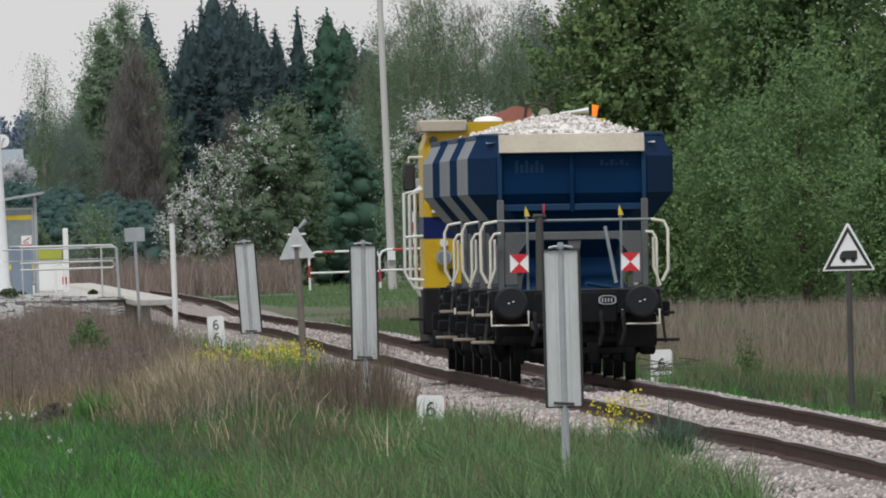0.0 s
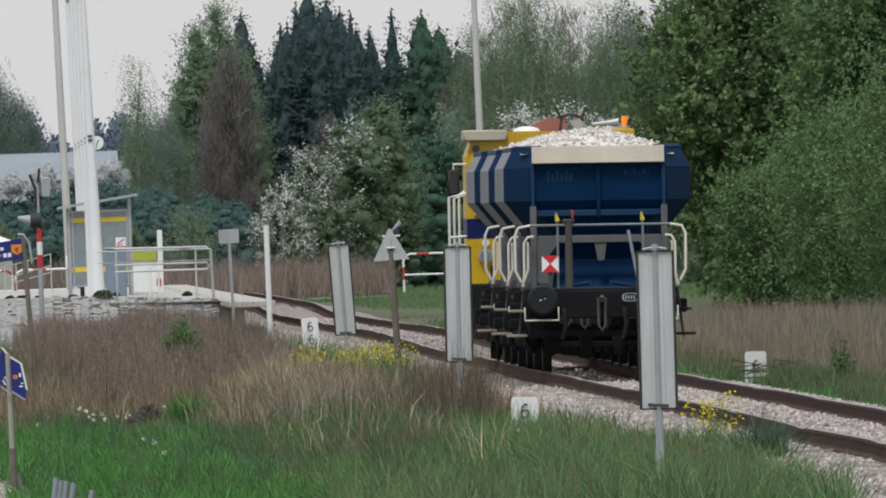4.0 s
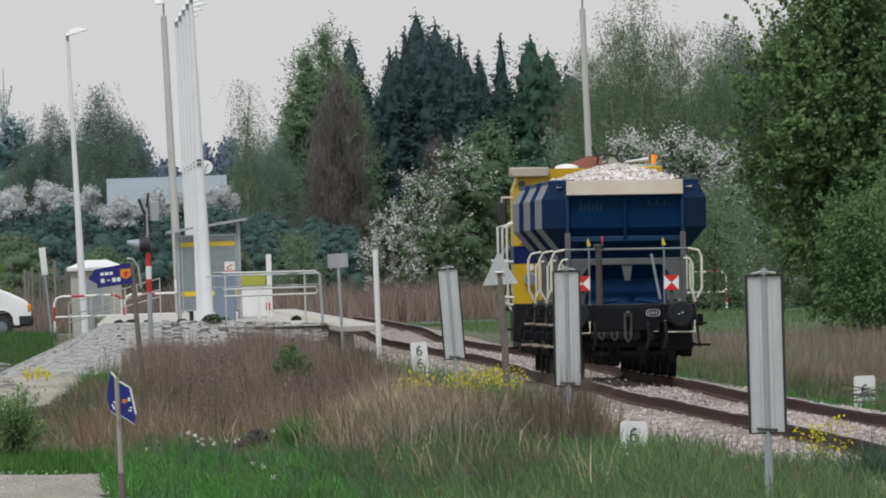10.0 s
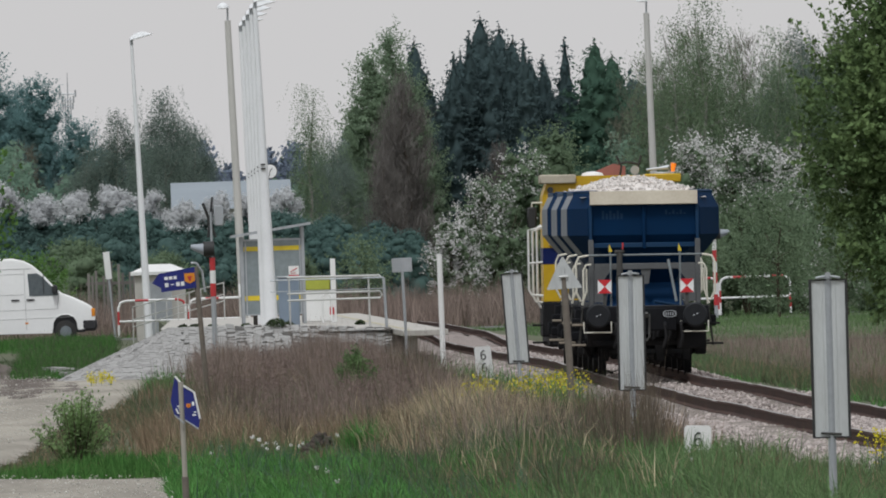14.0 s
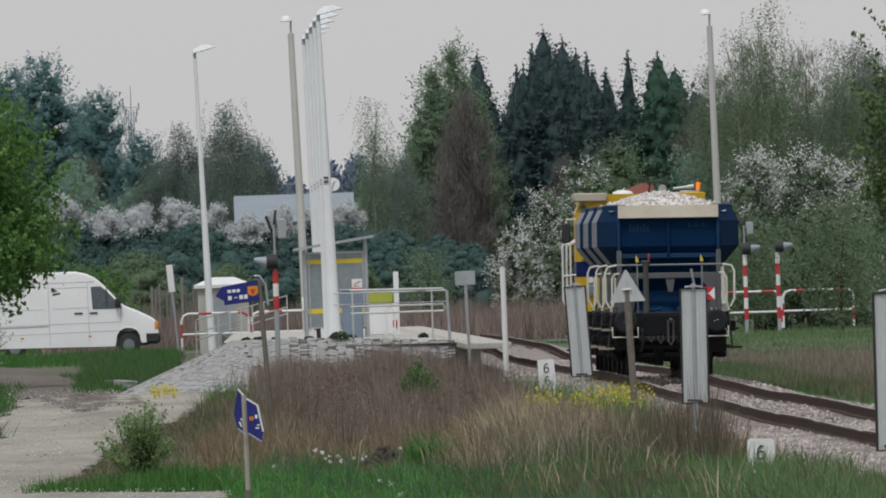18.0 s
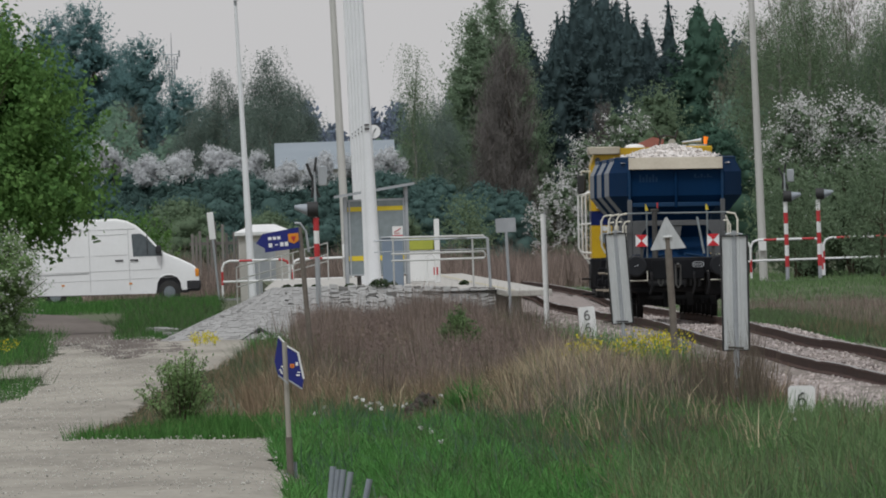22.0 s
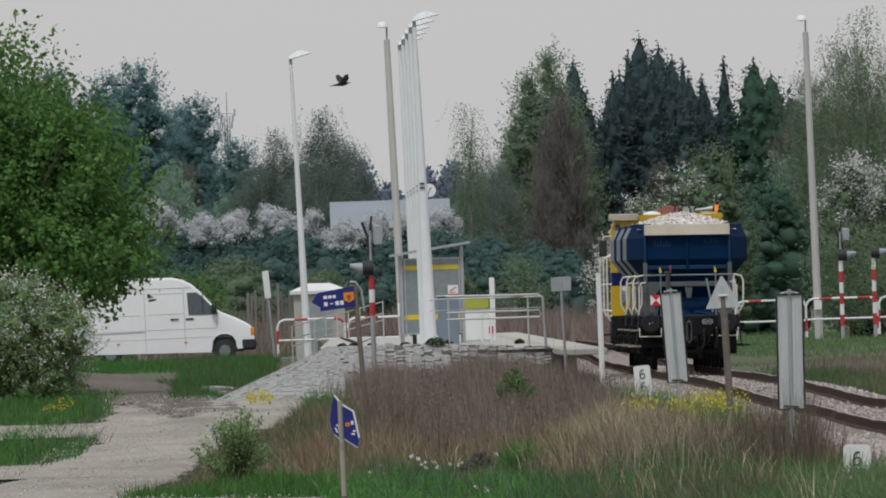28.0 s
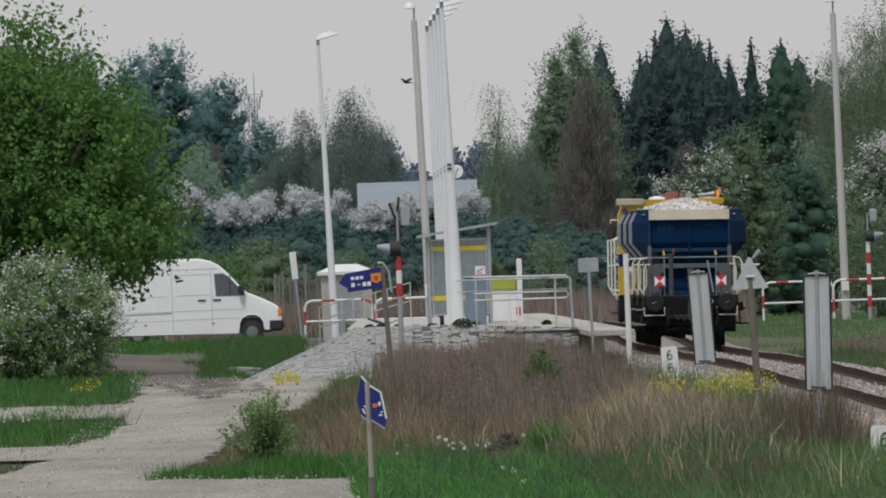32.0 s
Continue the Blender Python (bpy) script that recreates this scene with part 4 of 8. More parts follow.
def digit_six(acc, cx, cz, y, h):
    """The figure 6 drawn as a bent tube."""
    w = h * 0.27
    pts = [(cx + w * 0.7, y, cz + h * 0.42), (cx + w * 0.1, y, cz + h * 0.48), (cx - w * 0.7, y, cz + h * 0.28), (cx - w, y, cz - h * 0.12), (cx - w * 0.75, y, cz - h * 0.40), (cx, y, cz - h * 0.5),
           (cx + w * 0.8, y, cz - h * 0.38), (cx + w, y, cz - h * 0.17), (cx + w * 0.7, y, cz + h * 0.02), (cx, y, cz + h * 0.08), (cx - w * 0.9, y, cz - h * 0.08)]
    acc.tube(pts, 0.010, 6)


def km_stone(x, y, z, h, w, figures, lean):
    t = thing("hectometre_stone", pose(x, y, z, 0, lean, 0), "white painted concrete hectometre stone with black figures", "kilometre stone", "hectometre stones")
    part("stone", Acc().prism([(-w * 1.08, -0.3), (w * 1.08, -0.3), (w, h - 0.03), (w - 0.03, h), (-w + 0.03, h), (-w, h - 0.03)], 1, -0.07, 0.07), M_WHITE, t, soft=False)
    for dz in figures:
        a = Acc()
        digit_six(a, 0.0, h - dz, -0.076, 0.17)
        part("figure", a, M_DARK, t)


km_stone(-2.5, 358, -0.45, 0.50, 0.165, (0.17,), 2)
km_stone(-2.5, 546, -0.42, 0.92, 0.155, (0.16, 0.40), -4)
km_stone(3.0, 448.6, -0.45, 0.52, 0.165, (0.22,), 0)
for s in range(13):
    rb2 = random.Random(s)
    x, z, q = 3.15 + rb2.uniform(-0.35, 0.35), -0.36 + rb2.uniform(0, 0.26), rb2.uniform(-0.25, 0.25)
    L = rb2.uniform(0.18, 0.42)
    a = Acc().tube([(x - L, 448.2 + rb2.uniform(-.3, .3), z - q * L), (x + 0.1 * L, 448.3, z + rb2.uniform(-.04, .04)), (x + L, 448.3 + rb2.uniform(-.3, .3), z + q * L)], [0.011, 0.009, 0.004], 5)
    tagged(part("branch", a, M_BARK if s % 3 else M_TWIG), "thin dry branch lying in a pile by a stone", "branch", "cut branches")


def tri_sign(x, y, z, top, side, front):
    t = thing("triangle_sign", pose(x, y, z, 0, -2.0 if not front else 0.5, 0), "white triangular sign with black border on a grey post" if front else "back of a pale grey triangular sign on a brown post", "road sign")
    h = side * 0.9
    z0 = top - h
    part("post", Acc().tube([(0, 0.03, -0.2), (0, 0.03, z0 + (h * 0.15 if front else h * 0.42))], 0.038 if front else 0.055, 10), M_GREYF if front else M_RUSTP, t)
    pl = part("plate", Acc().prism([(-side / 2, z0), (side / 2, z0), (side / 2 - 0.01, z0 + 0.03), (0.015, top), (-0.015, top), (-side / 2 + 0.01, z0 + 0.03)], 1, -0.01, 0.01), M_SIGNW if front else M_BOARD, t, soft=False)
    if front:
        b = Acc()
        c = (0.0, z0 + h * 0.36)
        out = [(-side / 2, z0), (side / 2, z0), (0, top)]
        f = lambda p, k: (c[0] + (p[0] - c[0]) * k, -0.015, c[1] + (p[1] - c[1]) * k)
        for i in range(3):
            p, q = out[i], out[(i + 1) % 3]
            b.add([f(p, 0.91), f(q, 0.91), f(q, 0.71), f(p, 0.71)], [(0, 1, 2, 3)])
        part("border", b, M_DARK, pl)
        cx, cz, u = 0.0, z0 + 0.175, side * 0.0130
        car = Acc().prism([(cx - 13 * u, cz - 4 * u), (cx + 13 * u, cz - 4 * u), (cx + 13 * u, cz + 9 * u), (cx - 4 * u, cz + 9 * u), (cx - 9 * u, cz + 8 * u), (cx - 13 * u, cz + 2 * u)], 1, -0.018, -0.012)
        for k in (-7, 7):
            car.tube([(cx + k * u, -0.018, cz - 5 * u), (cx + k * u, -0.012, cz - 5 * u)], 3.4 * u, 12)
        part("truck_symbol", car, M_DARK, pl)
    else:
        part("clamp", Acc().box(-0.07, 0.07, -0.045, -0.02, z0 + h * 0.36, z0 + h * 0.42, c=0.008), M_WHITE, t, "white clamp")
        part("stiffener", Acc().box(-0.018, 0.018, -0.03, -0.012, z0 + h * 0.42, top - 0.12, c=0.004), M_BOARD, t)


tri_sign(3.0, 366, -0.42, 2.41, 0.66, True)
tri_sign(-2.6, 443, -0.42, 2.58, 0.54, False)

t = thing("white_marker_post", pose(-2.6, 604, -0.42, 0, 0, 0), "thin white painted post beside the track", "post")
part("pole", Acc().tube([(0, 0, -0.2), (0, 0, 1.2), (-0.01, 0, 2.69)], 0.058, 10), M_WHITE, t)
part("cap", Acc().tube([(-0.01, 0, 2.69), (-0.01, 0, 2.70)], 0.062, 10), M_ZINC, t)

# ---- platform ----
PZ = 0.53
plat = thing("platform", pose(0, 0, 0), "concrete railway platform with a yellow safety line", "platform", kind="structure")
part("surface", Acc().add([(-7.9, 689.6, PZ - 0.02), (-2.7, 689.6, PZ - 0.02), (-2.7, 892, PZ - 0.02), (-7.4, 892, PZ - 0.02), (-8.05, 770, PZ - 0.02)], [(0, 1, 2, 3, 4)]), M_CONC, plat, soft=False)
for i in range(55):
    y = 668.0 + i * 4.0
    part("edge_slab", Acc().box(-2.72, -1.68, y + 0.02, y + 3.98, PZ - 0.14, PZ, c=0.015), M_CONC, plat) if i < 1 else None
    if i >= 1:
        part("edge_slab", bpy.data.meshes["edge_slab"], M_CONC, plat, m=pose(0, 4.0 * i, 0))
part("safety_line", Acc().box(-2.60, -2.52, 668.2, 886, PZ + 0.004, PZ + 0.008), mat("worn_yellow_line", (0.48, 0.42, 0.20), (0.40, 0.37, 0.27), 0.8, scale=2, fine=12), plat)
for i in range(18):
    part("support_wall", Acc().box(-2.45, -2.2, 684 + i * 12, 684.5 + i * 12, -0.5, PZ - 0.145), M_CONC, plat)
part("back_wall", Acc().box(-2.95, -2.75, 690, 890, -0.5, PZ - 0.15), M_CONC, plat)
part("fill", Acc().box(-7.8, -2.97, 690.2, 890, -0.6, PZ - 0.05), M_SOIL, plat)

# paved end and flank of the platform: slabs in rows, one by one
M_SLABJ = mat("slab_joints", (0.275, 0.268, 0.256), (0.215, 0.208, 0.198), 0.95, scale=3, fine=25)
slope = thing("paved_slope", pose(0, 0, 0), "slope of pale concrete openwork slabs at the platform end", "slope", kind="structure")


PIVOT = Vector((-7.55, 690.4, 0.0))


def slope_line(s):
    """Top edge and toe of the slope at s metres along it: across the platform end, round the corner as a cone, then back along the flank."""
    top, toe = PZ + 0.17, -0.95
    if s < 4.8:
        f = s / 4.8
        return Vector((-2.75 - s, 689.92, PZ + 0.02 + 0.15 * min(1, f * 1.6))), Vector((-2.75 - s, 688.2 - 2.1 * f, toe))
    if s < 9.6:
        q = (s - 4.8) / 4.8 * math.pi / 2
        d = Vector((-math.sin(q), -math.cos(q), 0))
        return PIVOT + d * 0.48 + Vector((0, 0, top)), PIVOT + d * 4.3 + Vector((0, 0, toe))
    f = min(1.0, (s - 9.6) / 30.0)
    return Vector((-8.03 + 0.2 * f, 690.4 + 30.0 * f, top - 0.12 * f)), Vector((-11.85 + 2.2 * f, 690.4 + 30.0 * f, toe + 0.3 * f))


rng = np.random.default_rng(21)
under = Acc()
svals = list(np.arange(0, 9.6, 0.4)) + list(np.arange(9.6, 39.9, 1.6))
for a, b in zip(svals[:-1], svals[1:]):
    t0, b0 = slope_line(a)
    t1, b1 = slope_line(b)
    d = Vector((0, 0, .05))
    under.add([t0 - d, t1 - d, b1 - d, b0 - d], [(0, 1, 2, 3)])
    if b <= 9.7:
        under.add([t0 - d, PIVOT.lerp(Vector((-2.75, 690.4, 0)), max(0.0, 1 - a / 4.8)) + Vector((0, 0.3, t0.z - 0.05)), t1 - d], [(0, 1, 2)])
part("bedding", under, M_SLABJ, slope)
t0, b0 = slope_line(39.6)
part("end_kerb", Acc().tube([t0, b0], 0.09, 6), M_SLAB, slope)
slab_me = Acc().box(-0.5, 0.5, -0.5, 0.5, -0.03, 0.03).mesh("slab")
slab_me.materials.append(M_SLAB)
slab_rest = Acc()
ROWS = 40
for row in range(ROWS):
    s = 0.17 if row % 2 else 0.0
    while s < 39.0:
        front = s < 9.6
        L = 0.22 if s < 4.0 else 0.25 if front else 0.6
        ta, ba = slope_line(s)
        tb, bb = slope_line(s + L)
        f0, f1 = row / ROWS, (row + 1) / ROWS
        p00, p10, p01, p11 = ta.lerp(ba, f0), tb.lerp(bb, f0), ta.lerp(ba, f1), tb.lerp(bb, f1)
        c = (p00 + p10 + p01 + p11) / 4
        u, v = (p10 + p11 - p00 - p01) / 2, (p01 + p11 - p00 - p10) / 2
        n = u.cross(v).normalized()
        n = -n if n.z < 0 else n
        u, v = u * (rng.uniform(0.84, 0.96) if s < 4.0 else rng.uniform(0.92, 0.99)), v * (rng.uniform(0.74, 0.90) if s < 4.0 else rng.uniform(0.80, 0.90))
        m = Matrix(((u.x, v.x, n.x, c.x), (u.y, v.y, n.y, c.y), (u.z, v.z, n.z, c.z), (0, 0, 0, 1))) @ pose(0, 0, rng.uniform(-0.01, 0.01) if s < 4.0 else rng.uniform(-0.006, 0.006), rng.normal(0, 1.5 if s < 4.0 else 0.6), rng.normal(0, 1 if s < 4.0 else 0), 0)
        if front and rng.uniform() < 0.012:
            s += L
            continue
        if front and 3.8 < s < 7.0 and row < 22:
            part("slab", slab_me, M_SLAB, slope).matrix_basis = m
        else:
            slab_rest.box(-0.5, 0.5, -0.5, 0.5, -0.03, 0.03, m=m)
        s += L
tagged(part("slab_rows", slab_rest, M_SLAB, slope, soft=False), kind="stuff")
for i in range(3):
    tagged(part("kerb_stone", Acc().box(-0.24, 0.24, -1.2, 1.2, -0.1, 0.08, c=0.02), M_SLAB, m=pose(-10.40 + 0.24 * i, 738 - 12 * i, gz1(-10, 730) + 0.06, rng.normal(0, 2), rng.normal(4, 4), 30)), "loose pale kerb stone lying at the slope's toe", "kerb stone", "loose kerb stones")

# railings at the platform end
r = thing("platform_railing", pose(0, 0, PZ - 0.02), "pale steel tube railing on the platform", "railing")
part("top_rail", Acc().tube([(-5.2, 690.4, 1.31), (-3.0, 690.4, 1.29), (-2.96, 690.4, 1.24)], 0.028, 8), M_RAILW, r)
part("mid_rail", Acc().tube([(-5.2, 690.4, 0.76), (-3.0, 690.4, 0.76), (-2.95, 690.4, 0.83), (-3.0, 690.4, 0.92), (-5.2, 690.4, 0.92)], 0.024, 8), M_RAILW, r)
for x in (-3.26, -5.15):
    part("post", Acc().tube([(x, 690.4, 0.0), (x, 690.4, 1.29)], 0.022, 8), M_RAILW, r)
r = thing("platform_railing", pose(0, 0, PZ - 0.02), "thin grey wire railing at the platform end", "railing")
part("post", Acc().tube([(-2.86, 690.3, 0), (-2.90, 690.3, 1.24)], 0.034, 8), M_ZINC, r)
part("top_rail", Acc().tube([(-2.90, 690.3, 1.24), (-5.6, 690.9, 1.25)], 0.018, 8), M_ZINC, r)
part("wire", Acc().tube([(-2.88, 690.3, 0.98), (-5.6, 690.9, 0.98)], 0.010, 6), M_ZINC, r)

s = thing("platform_sign", pose(-2.72, 660, gz1(-2.72, 660), 0, -1.5, 0), "back of a small grey sign on a thin post", "railway sign")
part("post", Acc().tube([(0, 0, -0.2), (0, 0, 2.6)], 0.034, 8), M_ZINC, s)
part("plate", Acc().box(-0.23, 0.23, -0.03, -0.015, 2.30, 2.62, c=0.006), M_ZINC, s)

# station clock
ck = thing("station_clock", pose(-5.07, 760, 0), "round white station clock on a thin arm", "clock")
part("post", Acc().tube([(-0.26, 0.1, PZ - 0.1), (-0.26, 0.1, 4.60)], 0.04, 8), M_ZINC, ck)
part("arm", Acc().tube([(-0.26, 0.1, 4.57), (0, 0.1, 4.57)], 0.025, 6), M_ZINC, ck)
cf = part("case", Acc().tube([(0, -0.03, 4.57), (0, 0.0, 4.57), (0, 0.2, 4.57)], [0.19, 0.20, 0.20], 28), M_DARK, ck)
part("dial", Acc().tube([(0, -0.05, 4.57), (0, -0.03, 4.57)], 0.178, 28), M_SIGNW, cf)
part("pointer", Acc().tube([(0, -0.058, 4.57), (0.06, -0.058, 4.65)], 0.010, 5), M_DARK, cf)
part("pointer", Acc().tube([(0, -0.058, 4.57), (-0.03, -0.058, 4.43)], 0.008, 5), M_DARK, cf)

# shelter
def shelter():
    t = thing("platform_shelter", pose(-4.95, 780, PZ - 0.02), "glazed steel platform shelter with yellow stripes", "shelter")
    for x in (-0.82, 0.82):
        for y in (0, 4.0):
            part("post", Acc().box(x - 0.045, x + 0.045, y - 0.045, y + 0.045, 0, 2.38 if x < 0 else 2.62, c=0.008), M_ZINC, t)
    part("roof", Acc().add([(-1.10, -0.3, 2.36), (1.05, -0.3, 2.66), (1.05, 4.3, 2.66), (-1.10, 4.3, 2.36), (-1.10, -0.3, 2.43), (1.05, -0.3, 2.73), (1.05, 4.3, 2.73), (-1.10, 4.3, 2.43)],
                           [(0, 1, 2, 3), (4, 7, 6, 5), (0, 4, 5, 1), (2, 6, 7, 3), (1, 5, 6, 2), (0, 3, 7, 4)]), M_ZINC, t, soft=False)
    for y in (0.0, 4.0):
        pn = part("end_pane", Acc().box(-0.77, 0.77, y - 0.012, y + 0.012, 0.30, 2.26), M_SHEL, t, "grey glass pane")
        part("stripe", Acc().box(-0.77, 0.77, y - 0.018, y - 0.013, 1.99, 2.11), M_YSTR, pn, "yellow stripe")
        part("stripe", Acc().box(-0.77, 0.77, y - 0.018, y - 0.013, 0.66, 0.79), M_YSTR, pn, "yellow stripe")
        part("frame_bar", Acc().box(-0.77, 0.77, y - 0.03, y + 0.03, 2.26, 2.31), M_ZINC, t)
        part("frame_bar", Acc().box(-0.77, 0.77, y - 0.03, y + 0.03, 0.26, 0.30), M_ZINC, t)
        for x in (-0.72, 0.74):
            part("frame_bar", Acc().box(x - 0.02, x + 0.02, y - 0.03, y + 0.03, 0.3, 2.26), M_ZINC, t)
    for y in (0.05, 1.38, 2.7):
        part("back_pane", Acc().box(-0.83, -0.81, y, y + 1.25, 0.3, 2.2), M_SHEL, t, "grey glass pane")
    bench = part("bench", Acc().box(-0.7, -0.3, 0.4, 3.6, 0.44, 0.48, c=0.01), M_WOOD, t)
    for yb in (0.6, 3.3):
        part("bench_leg", Acc().box(-0.55, -0.45, yb, yb + 0.1, 0, 0.44), M_WOOD, bench)
    nt = part("notice", Acc().box(0.42, 0.70, -0.03, -0.02, 1.22, 1.56), M_WHITE, t, "white and red notice")
    part("notice_band", Acc().box(0.42, 0.70, -0.034, -0.031, 1.22, 1.32), M_RED, nt)
    part("notice_mark", Acc().tube([(0.47, -0.034, 1.40), (0.65, -0.034, 1.50)], 0.012, 6).tube([(0.47, -0.034, 1.36), (0.62, -0.034, 1.37)], 0.008, 6), M_RED, nt)


shelter()
b = thing("equipment_cabinet", pose(-5.1, 700, PZ - 0.02), "grey sheet-metal equipment cabinet", "cabinet")
part("body", Acc().box(-0.25, 0.25, -0.2, 0.2, 0, 1.30, c=0.015), M_CAB, b)
part("lid", Acc().box(-0.28, 0.28, -0.23, 0.23, 1.30, 1.34, c=0.01), M_ZINC, b)
b = thing("grit_bin", pose(-3.62, 800, PZ - 0.02), "white concrete box with a yellow cover", "box")
part("body", Acc().box(-0.42, 0.42, -0.4, 0.4, 0, 0.86, c=0.02), M_WHITE, b)
part("lid", Acc().box(-0.45, 0.36, -0.45, 0.45, 0.86, 1.26, c=0.04), mat("faded_yellow_cover", (0.42, 0.44, 0.06), (0.32, 0.35, 0.05), 0.7), b)
b = thing("platform_post", pose(-3.34, 780, PZ - 0.02), "white steel post with red band", "post")
part("pole", Acc().box(-0.07, 0.07, -0.05, 0.05, 0, 1.72, c=0.01), M_WHITE, b)
part("band", Acc().box(-0.12, 0.0, -0.08, -0.055, 0.22, 0.42), M_RED, b)
part("rail", Acc().tube([(-0.3, -0.06, 0), (-0.3, -0.06, 0.72), (-0.16, -0.06, 0.8), (-0.07, -0.06, 0.7), (-0.06, -0.06, 0)], 0.03, 8), M_WHITE, b)

# lamps
def street_lamp(m, h, material, arm, label, r0=0.10, r1=0.045, bands=False, group="street lamps"):
    t = thing("street_lamp", m, label, "street lamp", group)
    part("pole", Acc().tube([(0, 0, -0.2), (0, 0, h * 0.3), (0, 0, h)], [r0, r0 * 0.72 + r1 * 0.28, r1], 12), material, t)
    part("neck", Acc().tube([(0, 0, h - 0.02), (0, 0, h + 0.22)], 0.05, 10), M_ZINC, t)
    hd = Acc()
    n, L = 11, 0.70
    for side in range(1):
        vs, fs = [], []
        for i in range(n):
            f = i / (n - 1)
            x = -0.04 + f * L
            w = 0.15 * math.sin(math.pi * min(1, 0.2 + f * 0.8)) + 0.02
            zt = h + 0.18 + 0.22 * math.sin(math.pi * (0.06 + 0.86 * f)) ** 0.8 * (1 - 0.2 * f) + 0.05 * f
            zb = h + 0.16 + 0.16 * f
            zt = max(zt, zb + 0.01)
            vs += [(x * arm, -w, zb), (x * arm, -w * 0.6, zt - 0.02), (x * arm, 0, zt), (x * arm, w * 0.6, zt - 0.02), (x * arm, w, zb), (x * arm, 0, zb - 0.02)]
        for i in range(n - 1):
            for j in range(6):
                fs.append((i * 6 + j, i * 6 + (j + 1) % 6, (i + 1) * 6 + (j + 1) % 6, (i + 1) * 6 + j))
        fs += [tuple(range(6)), tuple(range(6 * n - 6, 6 * n))]
        hd.add(vs, fs)
    part("lantern", hd, M_WPOLE, t, "pale curved lantern")
    if bands:
        for k in range(2):
            part("number_bars", Acc().box(-0.06, 0.06, -0.16, -0.09, 4.1 + 0.11 * k, 4.14 + 0.11 * k), M_DARK, t)
    return t


for i in range(5):
    street_lamp(pose(-5.21 + 0.043 * i, 755 + 18.8 * i, PZ - 0.02, 0, -0.95 - 0.26 * i, 0), 8.3, M_WPOLE, 1, "tall white platform lamp with a curved lantern", 0.20, 0.055, True, "platform lamps")
street_lamp(pose(-8.1, 895, -0.06, 0, -1.5, 0), 9.07, M_WPOLE, 1, "tall white street lamp by the level crossing", 0.13, 0.05)


def concrete_lamp(x, y, z, h, lean, d):
    t = thing("concrete_lamp", pose(x, y, z, 0, lean, 0), "tall grey concrete lamp post with a small lantern", "street lamp", "concrete lamp posts")
    part("pole", Acc().tube([(0, 0, -0.2), (0, 0, h)], [0.138, 0.092], 14), M_POLE, t)
    part("neck", Acc().tube([(0, 0, h - 0.05), (0.02, 0, h + 0.42)], 0.03, 8), M_ZINC, t)
    a = Acc()
    pr = [(0.02, 0.55), (0.10, 0.53), (0.17, 0.46), (0.19, 0.38), (0.02, 0.36)]
    a.tube([(-0.12 * d, 0, h + z2) for r2, z2 in pr], [r2 for r2, z2 in pr], 16)
    part("lantern", a, M_WPOLE, t, "small domed lantern")
    part("number_plate_bars", Acc().box(-0.12, 0.12, -0.24, -0.17, 0.95, 1.35), M_WHITE, t)


concrete_lamp(-5.22, 880, 0.2, 9.35, -1.3, 1)
concrete_lamp(8.47, 935, -0.1, 9.9, -0.7, 1)


# crossing barriers, signals
def tube_barrier(x0, x1, y, z, h=1.14):
    t = thing("tube_barrier", pose(0, y, z), "red and white painted tubular barrier", "barrier", "tubular barriers at the crossing")
    r, seg = 0.036, 0.38
    pts = [(x0, 0), (x0, h - 0.22), (x0 + 0.07, h - 0.06), (x0 + 0.22, h), (x1 - 0.22, h), (x1 - 0.07, h - 0.06), (x1, h - 0.22), (x1, 0)]
    fine = []
    for (xa, za), (xb, zb) in zip(pts[:-1], pts[1:]):
        n = max(1, round(math.hypot(xb - xa, zb - za) / 0.1))
        fine += [(xa + (xb - xa) * k / n, za + (zb - za) * k / n) for k in range(n)]
    fine.append(pts[-1])
    i = 0
    while i < len(fine) - 1:
        j = min(i + 4, len(fine) - 1)
        part("tube", Acc().tube([(x, 0, q) for x, q in fine[i:j + 1]], r, 8), M_RED if (i // 4) % 3 == 1 else M_WHITE, t)
        i = j
    part("lower_tube", Acc().tube([(x0, 0, h * 0.45), (x1, 0, h * 0.45)], r * 0.9, 8), M_WHITE, t)


tube_barrier(10.1, 12.33, 920, 0.03, 1.18)
tube_barrier(7.75, 10.0, 918, 0.03, 1.18)
tube_barrier(5.35, 7.55, 908, 0.03, 1.18)
tube_barrier(-9.02, -6.95, 893, -0.02, 1.15)
tube_barrier(-6.85, -5.0, 892, -0.02, 1.15)


M_CABL = mat("signal_grey", (0.34, 0.37, 0.41), (0.26, 0.29, 0.32), 0.5)


